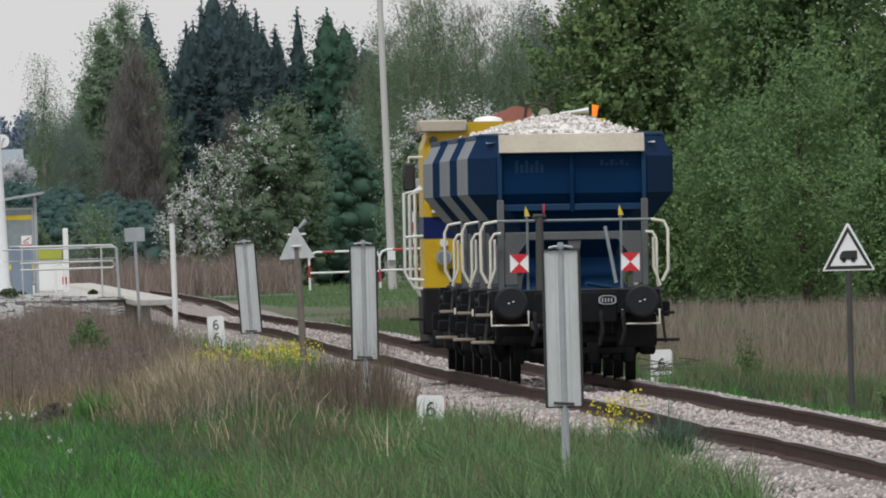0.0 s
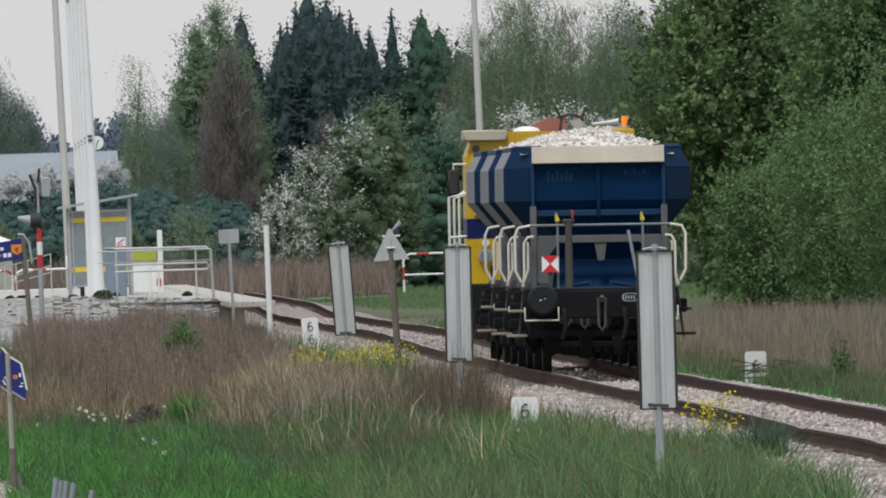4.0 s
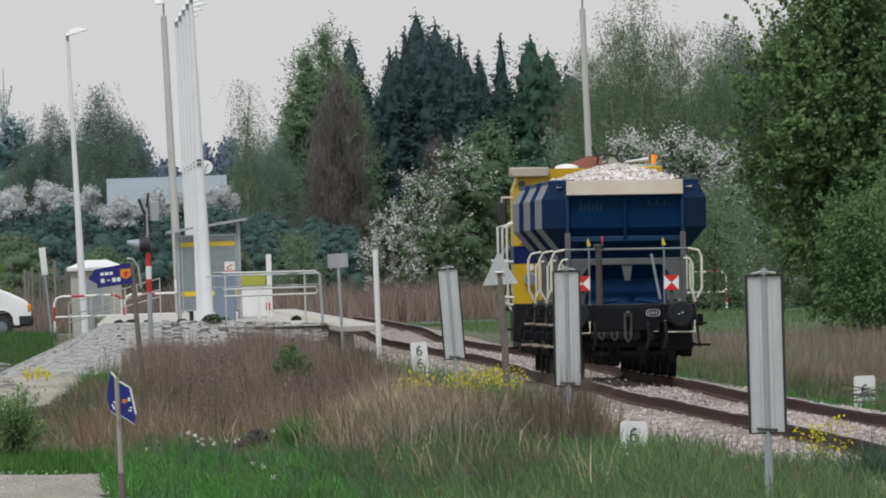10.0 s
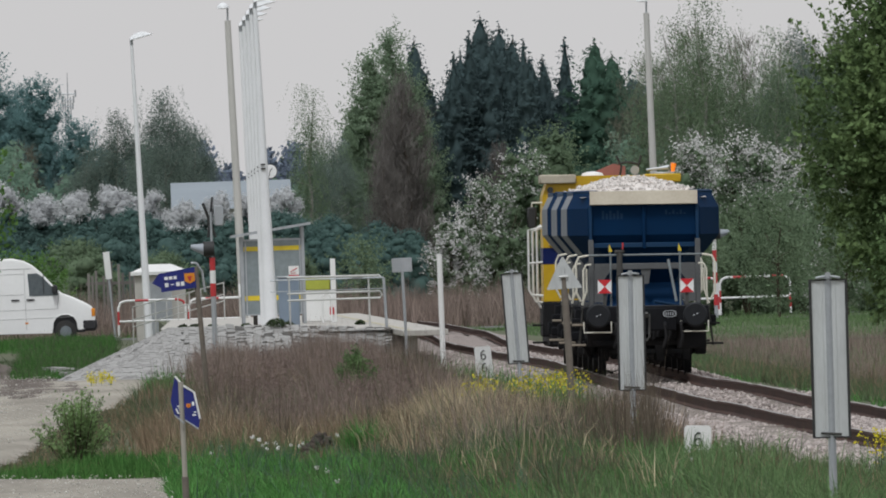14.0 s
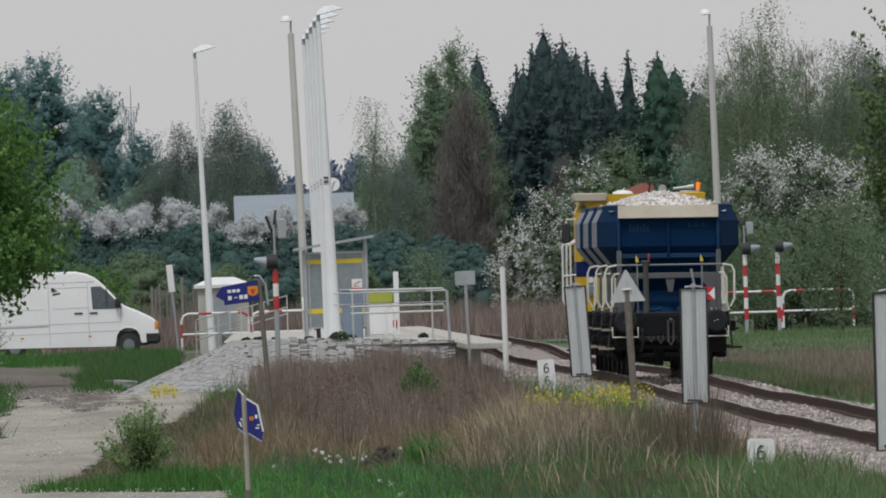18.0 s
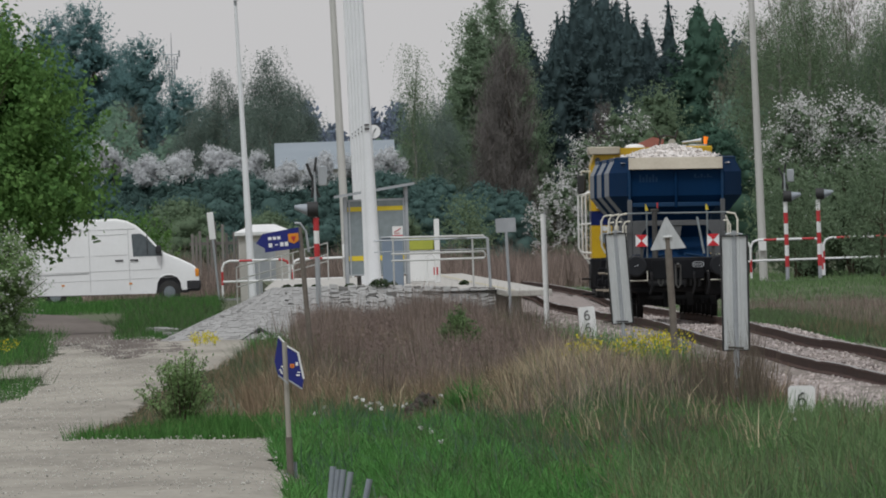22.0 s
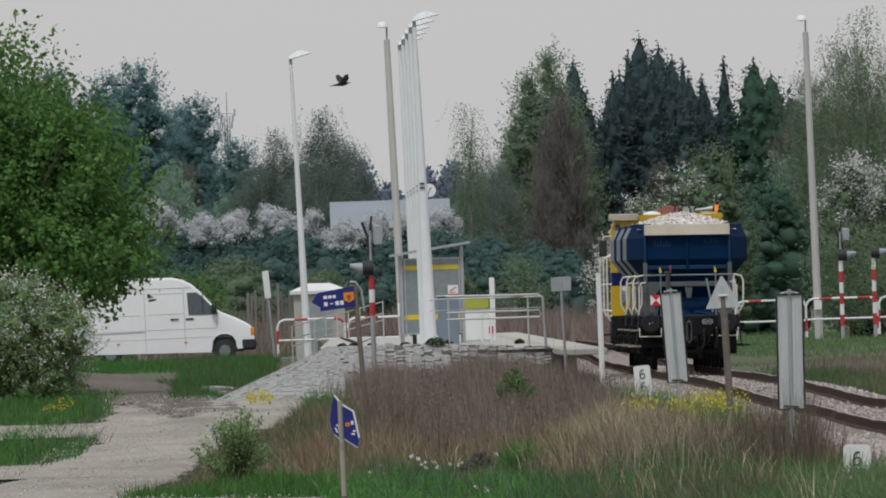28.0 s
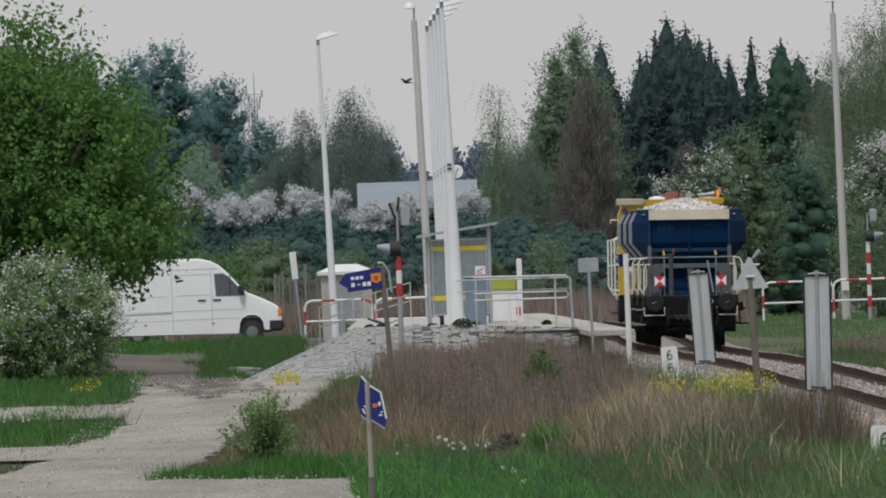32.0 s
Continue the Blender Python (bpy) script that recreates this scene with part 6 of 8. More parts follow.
def leafy_tree(name, m, h, rx, n, size, leaf, label, category, seed, bark=None, base=0.2, prof=None, group="", per=14, length=0.5, up=0.6, shoots=0, lobes=40, aspect=0.7, tilt=0.5, share=0.40, inner=0.55, core=False, airy=0.0):
    rng = np.random.default_rng(seed)
    t = thing(name, m, label, category, group)
    a, ends = trunk_acc(h, h * 0.018, rng, limbs=10, spread=rx / h * 0.9)
    part("trunk", a, bark or M_BARK, t)
    prof = prof or broad_profile(h, rx, base)
    lb = profile_lobes(prof, rng, lobes, share)
    C, N, _ = spray_points(n, lb, rng, per, length, up, inner)
    if core:
        part("inner_crown", inner_mass(lb, rng, leaf, 0.68 if inner < 0.86 else 0.84, 0.20 if inner < 0.86 else 0.025), leaf, t)
    if shoots:
        zs, ws = [p[0] for p in prof], [p[1] for p in prof]
        q, z = rng.uniform(0, 6.28, shoots), zs[0] + (zs[-1] - zs[0]) * rng.uniform(0.25, 1.0, shoots) ** 0.8
        w = np.interp(z, zs, ws) * 0.88
        p = np.stack([np.cos(q) * w, np.sin(q) * w, z], 1)
        v = unit(np.stack([np.cos(q) * 0.5, np.sin(q) * 0.5, np.full(shoots, 0.9)], 1) + rng.normal(0, 0.25, (shoots, 3)))
        u = rng.uniform(0, 1, (shoots, 22, 1))
        S = p[:, None] + v[:, None] * u * length * rng.uniform(1.2, 2.3, (shoots, 1, 1)) + rng.normal(0, 0.09, (shoots, 22, 3)) * (1.25 - u)
        C = np.concatenate([C, S.reshape(-1, 3)])
        N = np.concatenate([N, unit(rng.normal(size=(shoots * 22, 3)) + np.array([0, -0.3, 0.6]))])
    ok = (C[:, 2] > 0.1) & (rng.uniform(size=len(C)) > airy * np.clip((C[:, 2] / h - 0.5) / 0.35, 0, 1))
    part("crown", faces_mesh("crown", leaf_faces(C[ok], size, rng, N[ok], tilt, aspect), 4, leaf), leaf, t)
    return t


def spread_copies(src, places, rng):
    for x, y, z, s in places:
        c = copy_thing(src, pose(x, y, z, 0, 0, rng.uniform(0, 360)))
        c.scale = (s, s, s * rng.uniform(0.96, 1.06))


rng = np.random.default_rng(5)

# grove right of the track
for i, (x, y, h, rx, sd) in enumerate([(12.5, 782, 10.6, 3.2, 31), (14.8, 790, 12.0, 3.4, 34), (16.4, 772, 11.5, 3.5, 32), (20.0, 764, 12.0, 3.8, 33)]):
    leafy_tree("maple_tree", pose(x, y, -0.35), h, rx, 58000 if x < 18 else 26000, 0.080, M_LEAF if i else M_LEAFD, "broad young maple tree in fresh green leaf", "tree", sd, base=0.04, group="trees beside the track", shoots=240, length=0.70, lobes=34, share=0.44, per=30, inner=0.75)
for i, (x, y, h, rx) in enumerate([(13.9, 752, 4.9, 1.7), (15.3, 744, 6.2, 1.9), (19.4, 738, 4.6, 1.8), (12.6, 768, 3.4, 1.3), (17.2, 736, 3.4, 1.4)]):
    leafy_tree("young_tree", pose(x, y, -0.4), h, rx, 15000, 0.052, M_SAP, "bushy sapling in light green leaf", "tree", 60 + i, base=0.0, group="saplings beside the track", shoots=150, length=0.75, up=1.2, lobes=22, share=0.42, per=18, inner=0.7)

# tree left of the gravel road, with a shrub in blossom at its foot
LEFT = [(2.3, 2.3), (3.0, 3.6), (3.8, 4.3), (4.8, 4.4), (6.0, 3.6), (7.2, 2.5), (8.2, 1.6), (9.0, 0.7)]
leafy_tree("maple_tree", pose(-16.3, 738, -0.5), 10.0, 4.6, 92000, 0.074, M_LEAFL, "broad maple tree in fresh green leaf beside a gravel road", "tree", 71, prof=LEFT, shoots=260, length=0.62, lobes=54, share=0.30, up=0.45, airy=0.65)
leafy_tree("maple_tree", pose(-21.8, 747, -0.5), 10.2, 4.4, 9000, 0.14, M_LEAFL, "broad maple tree in fresh green leaf beside a gravel road", "tree", 72, base=0.22, shoots=60)


def blossom_shrub(m, h, rx, n, white, label, seed, size=0.05, leaf=None, length=0.5, up=0.5, inner=0.7, petal=None, fill=0.62, wide=0.13):
    """A shrub of arching stems; white: rows of (height as a share of h, share of the twigs there that are in blossom)."""
    rng = np.random.default_rng(seed)
    t = thing("blossom_shrub", m, label, "shrub", "shrubs in blossom")
    a = Acc()
    for k in range(16):
        q = rng.uniform(0, 6.28)
        L = rx * rng.uniform(0.3, 0.95)
        zt = h * (1 - 0.55 * (L / rx) ** 2) * rng.uniform(0.75, 1.0)
        a.tube([(0.2 * math.cos(q), 0.2 * math.sin(q), -0.2), (L * 0.4 * math.cos(q), L * 0.4 * math.sin(q), zt * 0.5), (L * math.cos(q), L * math.sin(q), zt)], [0.045, 0.03, 0.008], 5)
    part("stem", a, M_BARK, t)
    prof = [(h * f, rx * max(0.14, math.sqrt(max(0.0, 1 - f ** 2 * 0.98)) if f > 0.35 else 0.80 + 0.4 * f)) for f in (0.05, 0.2, 0.35, 0.5, 0.65, 0.8, 0.92)]
    lb = profile_lobes(prof, rng, 26, 0.40)
    leaf = leaf or M_LEAFP
    crest = np.array(lb)[:, 2] > (0.74 if fill > 0.7 else 9.0) * h
    part("inner_crown", inner_mass(np.array(lb)[~crest], rng, leaf, fill, 0.2 if fill < 0.7 else 0.02), leaf, t)
    if crest.any():
        part("blossom_mass", inner_mass(np.array(lb)[crest], rng, petal, fill, 0.04), petal, t)
    C, N, k = spray_points(n, lb, rng, 12 if fill < 0.7 else 3, length, up, inner, wide)
    C[:, 2] = np.maximum(C[:, 2], 0.05)
    share = np.interp(C[:, 2] / h, [w[0] for w in white], [w[1] for w in white])
    pick = rng.uniform(size=k.max() + 1)[k] * 0.8 + rng.uniform(size=len(C)) * 0.2 < share
    part("foliage", faces_mesh("foliage", leaf_faces(C[~pick], size * 1.15, rng, N[~pick], 0.35), 4, leaf), leaf, t)
    part("blossom", faces_mesh("blossom", leaf_faces(C[pick], size * 0.95, rng, N[pick], 0.35, 0.95), 4, petal or M_BLOSSOM), petal or M_BLOSSOM, t)
    return t


blossom_shrub(pose(-15.4, 719, -0.6), 3.2, 2.15, 44000, [(0, 0.16), (0.5, 0.30), (1, 0.38)], "shrub with small white blossom at the road's edge", 81, 0.034, M_SHRUB, 0.5, inner=0.5, fill=0.42)
blossom_shrub(pose(-18.6, 721, -0.6), 3.4, 2.3, 9000, [(0, 0.1), (1, 0.3)], "shrub with small white blossom at the road's edge", 82, 0.034, M_SHRUB)
# large plum in blossom behind the track: white flank, green crown
blossom_shrub(pose(2.75, 998, -0.1), 3.6, 1.3, 20000, [(0, 0.34), (0.5, 0.58), (1, 0.72)], "plum shrub covered in white blossom", 83, 0.037, M_LEAFP, 0.4, fill=0.69)
blossom_shrub(pose(3.9, 1000, -0.1), 5.1, 1.55, 23000, [(0, 0.22), (0.5, 0.30), (0.8, 0.55), (1, 0.65)], "plum shrub with white blossom on its outer twigs", 84, 0.037, M_LEAFP, 0.5, fill=0.69)
blossom_shrub(pose(5.2, 1002, -0.1), 6.1, 1.9, 18000, [(0, 0.05), (0.6, 0.12), (0.85, 0.36), (1, 0.36)], "tall plum shrub in green leaf with some blossom", 87, 0.046, M_LEAFP, 0.55, fill=0.69)
leafy_tree("young_tree", pose(6.3, 1004, -0.1), 6.5, 1.6, 15000, 0.044, M_LEAFP, "tall shrub in fresh green leaf among blossom", "tree", 85, base=0.05, shoots=90, inner=0.8, share=0.45, core=True)
leafy_tree("young_tree", pose(8.2, 1010, -0.1), 5.2, 1.9, 22000, 0.050, M_FIR, "dense dark green shrub behind the track", "tree", 86, base=0.0, shoots=60, inner=0.88, length=0.3, share=0.5, core=True)
blossom_shrub(pose(0.3, 1225, 0), 7.1, 0.95, 9000, [(0, 0.1), (0.5, 0.35), (0.75, 0.6), (1, 0.7)], "slender wild cherry in pale blossom", 88, 0.044, M_LEAFP, 0.5, 1.0, 0.5, M_THORN, 0.4)
for i, (x, y, h, rx) in enumerate([(10.2, 952, 6.1, 1.75), (11.8, 950, 6.0, 1.9), (13.6, 948, 5.4, 1.8), (15.6, 948, 5.6, 2.0)]):
    blossom_shrub(pose(x, y, -0.1), h, rx, 26000, [(0, 0.05), (0.55, 0.10), (0.70, 0.50), (1, 0.78)], "wide cherry plum shrub in white blossom", 90 + i, 0.040, M_LEAFP, 0.6, wide=0.2)
for x, y, h, rx in ((13.9, 930, 2.7, 0.9), (16.2, 928, 2.4, 1.0)):
    blossom_shrub(pose(x, y, -0.1), h, rx, 6000, [(0, 0.2), (1, 0.5)], "low thorn shrub with white blossom near the crossing", 95, 0.036, M_LEAFP, 0.5, inner=0.4, fill=0.4, wide=0.2)
for i, (x, y, h, rx) in enumerate([(11.6, 905, 3.6, 1.5), (13.6, 900, 3.5, 1.6), (9.6, 940, 3.0, 1.3)]):
    leafy_tree("willow_shrub", pose(x, y, -0.1), h, rx, 6000, 0.042, M_LEAFP, "upright willow shrub with thin green shoots", "shrub", 100 + i, base=0.0, shoots=150, length=0.7, up=2.0)
hedge_kinds = [blossom_shrub(pose(-24.0 + 1.25 * i, 1050 + (i % 3) * 3, -0.05), 5.0, 1.35, 30000, [(0, 0.0), (0.72, 0.05), (0.79, 0.85), (0.86, 1.0), (1, 1.0)], "blackthorn shrub in white blossom in a hedge", 110 + i, 0.037, M_HEDGE, 0.20, 0.8, 0.92, M_THORN, 0.90) for i in range(5)]
for i, x in enumerate(np.arange(-17.75, -2.5, 1.25)):
    spread_copies(hedge_kinds[i * 2 % 5], [(float(x), 1050 + (i % 3) * 3, -0.05, (float(np.interp(x, [-24, -12, -6, -2.5], [5.4, 5.25, 5.02, 5.05])) + 0.16 * math.sin(i * 1.9)) / 5.05)], rng)
green_shrub = leafy_tree("green_shrub", pose(-22.5, 1008, -0.05), 3.5, 1.8, 30000, 0.045, M_HEDGE, "dense green hedge shrub", "shrub", 130, base=0.0, per=3, inner=0.88, tilt=0.55, length=0.25, share=0.5, core=True, group="hedge shrubs")
leafy_tree("young_tree", pose(-11.9, 968, -0.05), 2.5, 1.3, 5000, 0.05, M_LEAFL, "bright yellow-green young shrub", "shrub", 131, base=0.0, shoots=60)
leafy_tree("young_tree", pose(-0.6, 985, -0.05), 2.6, 1.0, 3500, 0.05, M_LEAFP, "olive-green young shrub behind the platform", "shrub", 132, base=0.0, shoots=40)
olive_shrub = leafy_tree("green_shrub", pose(-10.3, 1000, -0.05), 3.0, 1.7, 24000, 0.045, M_LEAFP, "soft olive-green hedge shrub", "shrub", 133, base=0.0, per=3, inner=0.88, tilt=0.55, length=0.3, share=0.5, core=True, group="hedge shrubs")
spread_copies(green_shrub, [(-20.2 + 1.7 * i, 1006 + (i * 7) % 9, -0.05, 0.95 + 0.16 * math.sin(i * 2.1)) for i in range(12)] + [(1.4, 1022, 0, 0.8), (0.3, 1030, 0, 0.75), (-1.2, 1040, 0, 0.95), (-2.6, 1046, 0, 1.05), (0.6, 1044, 0, 0.9)], rng)
spread_copies(olive_shrub, [(-14.6, 998, -0.05, 0.9), (-7.2, 1001, -0.05, 0.82), (-3.4, 999, -0.05, 0.9)], rng)


# weeping birches
def birch(m, h, rx, strands, seed, label, leaf, size=0.05):
    rng = np.random.default_rng(seed)
    t = thing("birch_tree", m, label, "tree", "birches")
    a, ends = trunk_acc(h, h * 0.013, rng, limbs=16, spread=rx / h * 0.85, start=0.2)
    part("trunk", a, M_BIRCH, t)
    C = []
    ends += [Vector((rng.normal(0, 0.25), rng.normal(0, 0.25), h * f)) for f in (0.80, 0.85, 0.88, 0.91, 0.93, 0.95)]
    per = strands // len(ends)
    for e in ends:
        for k in range(per):
            q = rng.uniform(0, 6.28)
            r = abs(rng.normal(0, 0.42))
            p = np.array([e.x + math.cos(q) * r, e.y + math.sin(q) * r, min(h, e.z + rng.normal(0.1, 0.25))])
            L = rng.uniform(0.4, 1.7) * (0.6 + 0.4 * rng.uniform())
            u = np.linspace(0, 1, 14)[:, None]
            C.append(p + np.concatenate([math.cos(q) * 0.22 * u, math.sin(q) * 0.22 * u, -L * u ** 1.25], 1) + rng.normal(0, 0.035, (14, 3)))
    C = np.concatenate(C)
    C = C[C[:, 2] > 0.3]
    N = unit(C * (1, 1, 0) + np.array([0, -0.4, 0.6]))
    part("crown", faces_mesh("crown", leaf_faces(C, size, rng, N, 0.6, 0.55), 4, leaf), leaf, t)
    return t


b1 = birch(pose(-6.6, 1156, 0), 9.3, 2.4, 3200, 140, "birch with drooping twigs and thin pale leaves", M_BIRCHL, 0.036)
spread_copies(b1, [(-8.5, 1160, 0, 0.92), (-7.5, 1164, 0, 0.80), (-9.8, 1166, 0, 0.74), (-6.0, 1168, 0, 0.84), (-5.4, 1166, 0, 0.78), (-0.3, 1200, 0, 0.74), (0.6, 1206, 0, 0.82), (18.6, 1146, 0, 1.12), (20.5, 1150, 0, 1.2)], rng)
b2 = birch(pose(-0.6, 1196, 0), 9.6, 1.1, 1300, 141, "slim birch with thin hanging pale twigs", M_LEAFP, 0.034)
spread_copies(b2, [(14.5, 1140, 0, 1.24), (15.2, 1146, 0, 1.16), (17.4, 1142, 0, 1.14), (13.5, 1144, 0, 1.14), (16.3, 1150, 0, 1.06), (12.5, 1148, 0, 1.08), (14.0, 1152, 0, 1.10), (16.9, 1146, 0, 1.02), (18.2, 1144, 0, 1.0)], rng)


# conifers
def spruce(m, h, rx, seed, mat_n, label, droop=0.30, dens=1.0, power=0.80):
    rng = np.random.default_rng(seed)
    t = thing("spruce_tree", m, label, "tree", "conifers")
    part("trunk", Acc().tube([(0, 0, -0.3), (0, 0, h * 0.5), (0, 0, h)], [h * 0.018, h * 0.011, 0.015], 8), M_BARK, t)
    lev = int(h * 4.0 * dens)
    seg = 18
    ringv = []
    for i in range(lev + 1):
        f = i / lev
        R = rx * 0.70 * (1 - f) ** (power + 0.06) * (0.80 + 0.26 * (i % 3) / 2)
        q = np.linspace(0, 2 * math.pi, seg, endpoint=False) + 0.17 * i
        rr = np.maximum(0.01, R * (1 + rng.normal(0, 0.22, seg)))
        ringv.append(np.stack([np.cos(q) * rr, np.sin(q) * rr, np.full(seg, h * (0.02 + 0.96 * f)) - 0.12 * rr + rng.normal(0, 0.06, seg)], 1))
    i, j = np.meshgrid(np.arange(lev), np.arange(seg), indexing="ij")
    i, j = i.ravel(), j.ravel()
    Fc = np.stack([i * seg + j, i * seg + (j + 1) % seg, (i + 1) * seg + (j + 1) % seg, (i + 1) * seg + j], 1)
    part("inner_crown", solid_mesh("inner_crown", np.concatenate(ringv), Fc, mat_n), mat_n, t)
    C, N = [], []
    for i in range(lev):
        f = i / lev
        z = h * (0.03 + 0.97 * f)
        R = rx * (1 - f) ** power * rng.uniform(0.78, 1.18) + 0.10
        for k in range(max(6, int(26 * (1 - f) + 4))):
            q = rng.uniform(0, 6.28)
            L = R * rng.uniform(0.70, 1.20)
            n = max(5, int(L * 14))
            u = np.linspace(0.50 if f < 0.85 else 0.0, 1, n)[:, None]
            d = np.array([math.cos(q), math.sin(q), 0.0])
            C.append(np.array([0, 0, z]) + d * L * u + np.array([0, 0, 1.0]) * (-droop * L * u + 0.34 * L * u ** 3) + rng.normal(0, 0.05, (n, 3)))
            N.append(np.repeat((d * 0.8 + np.array([0, 0, 0.6]))[None], n, 0))
    tip = np.linspace(0, 1, 16)[:, None]
    C.append(np.array([[0, 0, h * 0.955]]) + tip * np.array([[0, 0, h * 0.055]]) + rng.normal(0, 0.03, (16, 3)))
    N.append(rng.normal(size=(16, 3)))
    C, N = np.concatenate(C), unit(np.concatenate(N))
    part("crown", faces_mesh("crown", leaf_faces(C, 0.086, rng, N, 0.45, 0.5), 4, mat_n), mat_n, t)
    return t


sp1 = spruce(pose(7.34, 1250, 0), 12.45, 3.7, 150, M_NEEDLE, "tall dark spruce with a pointed top", power=0.70)
sp2 = spruce(pose(4.5, 1252, 0), 11.5, 3.0, 151, M_NEEDLE, "tall dark spruce with a pointed top", power=0.66)
sp3 = spruce(pose(10.95, 1250, 0), 11.3, 1.7, 152, M_NEEDLE, "slim dark spruce with a pointed top", power=0.70)
sp4 = spruce(pose(12.2, 1248, 0), 11.2, 3.0, 153, M_FIR, "broad mid-green fir with a blunt top", power=0.55)
spread_copies(sp1, [(8.2, 1254, 0, 0.955), (6.5, 1254, 0, 0.87), (9.5, 1256, 0, 0.885)], rng)
spread_copies(sp2, [(8.75, 1252, 0, 1.01), (5.95, 1250, 0, 0.90), (7.5, 1260, 0, 1.0), (10.2, 1260, 0, 0.86)], rng)
spread_copies(sp3, [(10.0, 1252, 0, 0.93), (9.1, 1246, 0, 0.97), (7.8, 1247, 0, 1.03), (8.5, 1249, 0, 1.0), (6.8, 1248, 0, 1.0), (6.1, 1247, 0, 0.93), (5.3, 1258, 0, 0.86), (11.5, 1262, 0, 0.84)], rng)
spread_copies(sp4, [(13.0, 1252, 0, 0.97), (13.8, 1258, 0, 0.80), (15.4, 1258, 0, 0.80), (17.2, 1260, 0, 0.82)], rng)
ASPEN = [(0.3, 1.9), (3.0, 2.0), (6.0, 1.8), (8.2, 1.4), (9.8, 0.9), (11.0, 0.4), (11.6, 0.15)]
leafy_tree("aspen_tree", pose(3.35, 1246, 0), 11.8, 2.0, 46000, 0.048, M_ASPEN, "tall slender tree in fresh green leaf", "tree", 160, prof=ASPEN, shoots=150, up=0.9, length=0.5, per=6, inner=0.84, tilt=0.6, share=0.5, core=True)
asp = leafy_tree("aspen_tree", pose(2.4, 1242, 0), 10.9, 1.7, 38000, 0.048, M_ASPEN, "tall slender tree in fresh green leaf", "tree", 161, prof=[(z * 0.92, w * 0.9) for z, w in ASPEN], shoots=150, up=0.9, length=0.5, per=6, inner=0.84, tilt=0.6, share=0.5, core=True)
spread_copies(asp, [(1.2, 1238, 0, 0.62), (4.3, 1244, 0, 0.84)], rng)


# leafless brown trees in front of the spruces
def bare_tree(m, h, rx, n, seed, twig, label):
    rng = np.random.default_rng(seed)
    t = thing("bare_tree", m, label, "tree", "bare trees")
    a, ends = trunk_acc(h, h * 0.017, rng, limbs=22, spread=rx / h * 0.85, start=0.12)
    part("trunk", a, M_BARK, t)
    C, N, _ = spray_points(n, profile_lobes(broad_profile(h, rx, 0.05), rng, 30, 0.4), rng, 10, 0.7, 1.2)
    d = unit(rng.normal(0, 0.35, (len(C), 3)) + N * 0.5 + np.array([0, 0, 1.0])) * rng.uniform(0.10, 0.24, (len(C), 1))
    w = unit(np.cross(d, rng.normal(size=(len(C), 3)))) * 0.011
    V = np.stack([C - d - w, C - d + w, C + d], 1).reshape(-1, 3)
    part("crown", faces_mesh("crown", V, 3, twig), twig, t)
    return t


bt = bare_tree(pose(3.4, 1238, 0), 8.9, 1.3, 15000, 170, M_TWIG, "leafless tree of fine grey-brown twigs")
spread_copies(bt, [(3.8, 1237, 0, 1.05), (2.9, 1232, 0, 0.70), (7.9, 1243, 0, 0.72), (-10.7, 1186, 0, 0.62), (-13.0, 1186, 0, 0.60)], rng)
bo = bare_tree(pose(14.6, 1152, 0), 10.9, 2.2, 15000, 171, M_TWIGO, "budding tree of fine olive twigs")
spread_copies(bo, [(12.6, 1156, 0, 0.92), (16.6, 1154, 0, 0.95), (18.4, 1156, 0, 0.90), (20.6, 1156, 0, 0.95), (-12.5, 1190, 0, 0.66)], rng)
# pines with tufts that point upwards
PINE = [(1.0, 2.4), (4.0, 2.5), (7.0, 2.2), (9.4, 1.6), (10.8, 0.9), (11.6, 0.35)]
pn = leafy_tree("pine_tree", pose(-14.2, 1250, 0), 11.9, 2.4, 46000, 0.064, M_PINE, "tall pine hazed blue-green, with upright tufts", "tree", 180, prof=PINE, shoots=260, up=1.7, length=0.42, per=14, aspect=0.4, lobes=38, share=0.42, group="pines", inner=0.80, tilt=0.5, core=True)
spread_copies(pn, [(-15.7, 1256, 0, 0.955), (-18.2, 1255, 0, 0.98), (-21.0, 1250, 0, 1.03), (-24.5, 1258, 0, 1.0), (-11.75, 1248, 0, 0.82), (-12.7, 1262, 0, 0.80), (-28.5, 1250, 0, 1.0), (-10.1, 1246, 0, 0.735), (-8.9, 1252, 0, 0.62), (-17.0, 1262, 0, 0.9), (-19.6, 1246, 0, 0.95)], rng)


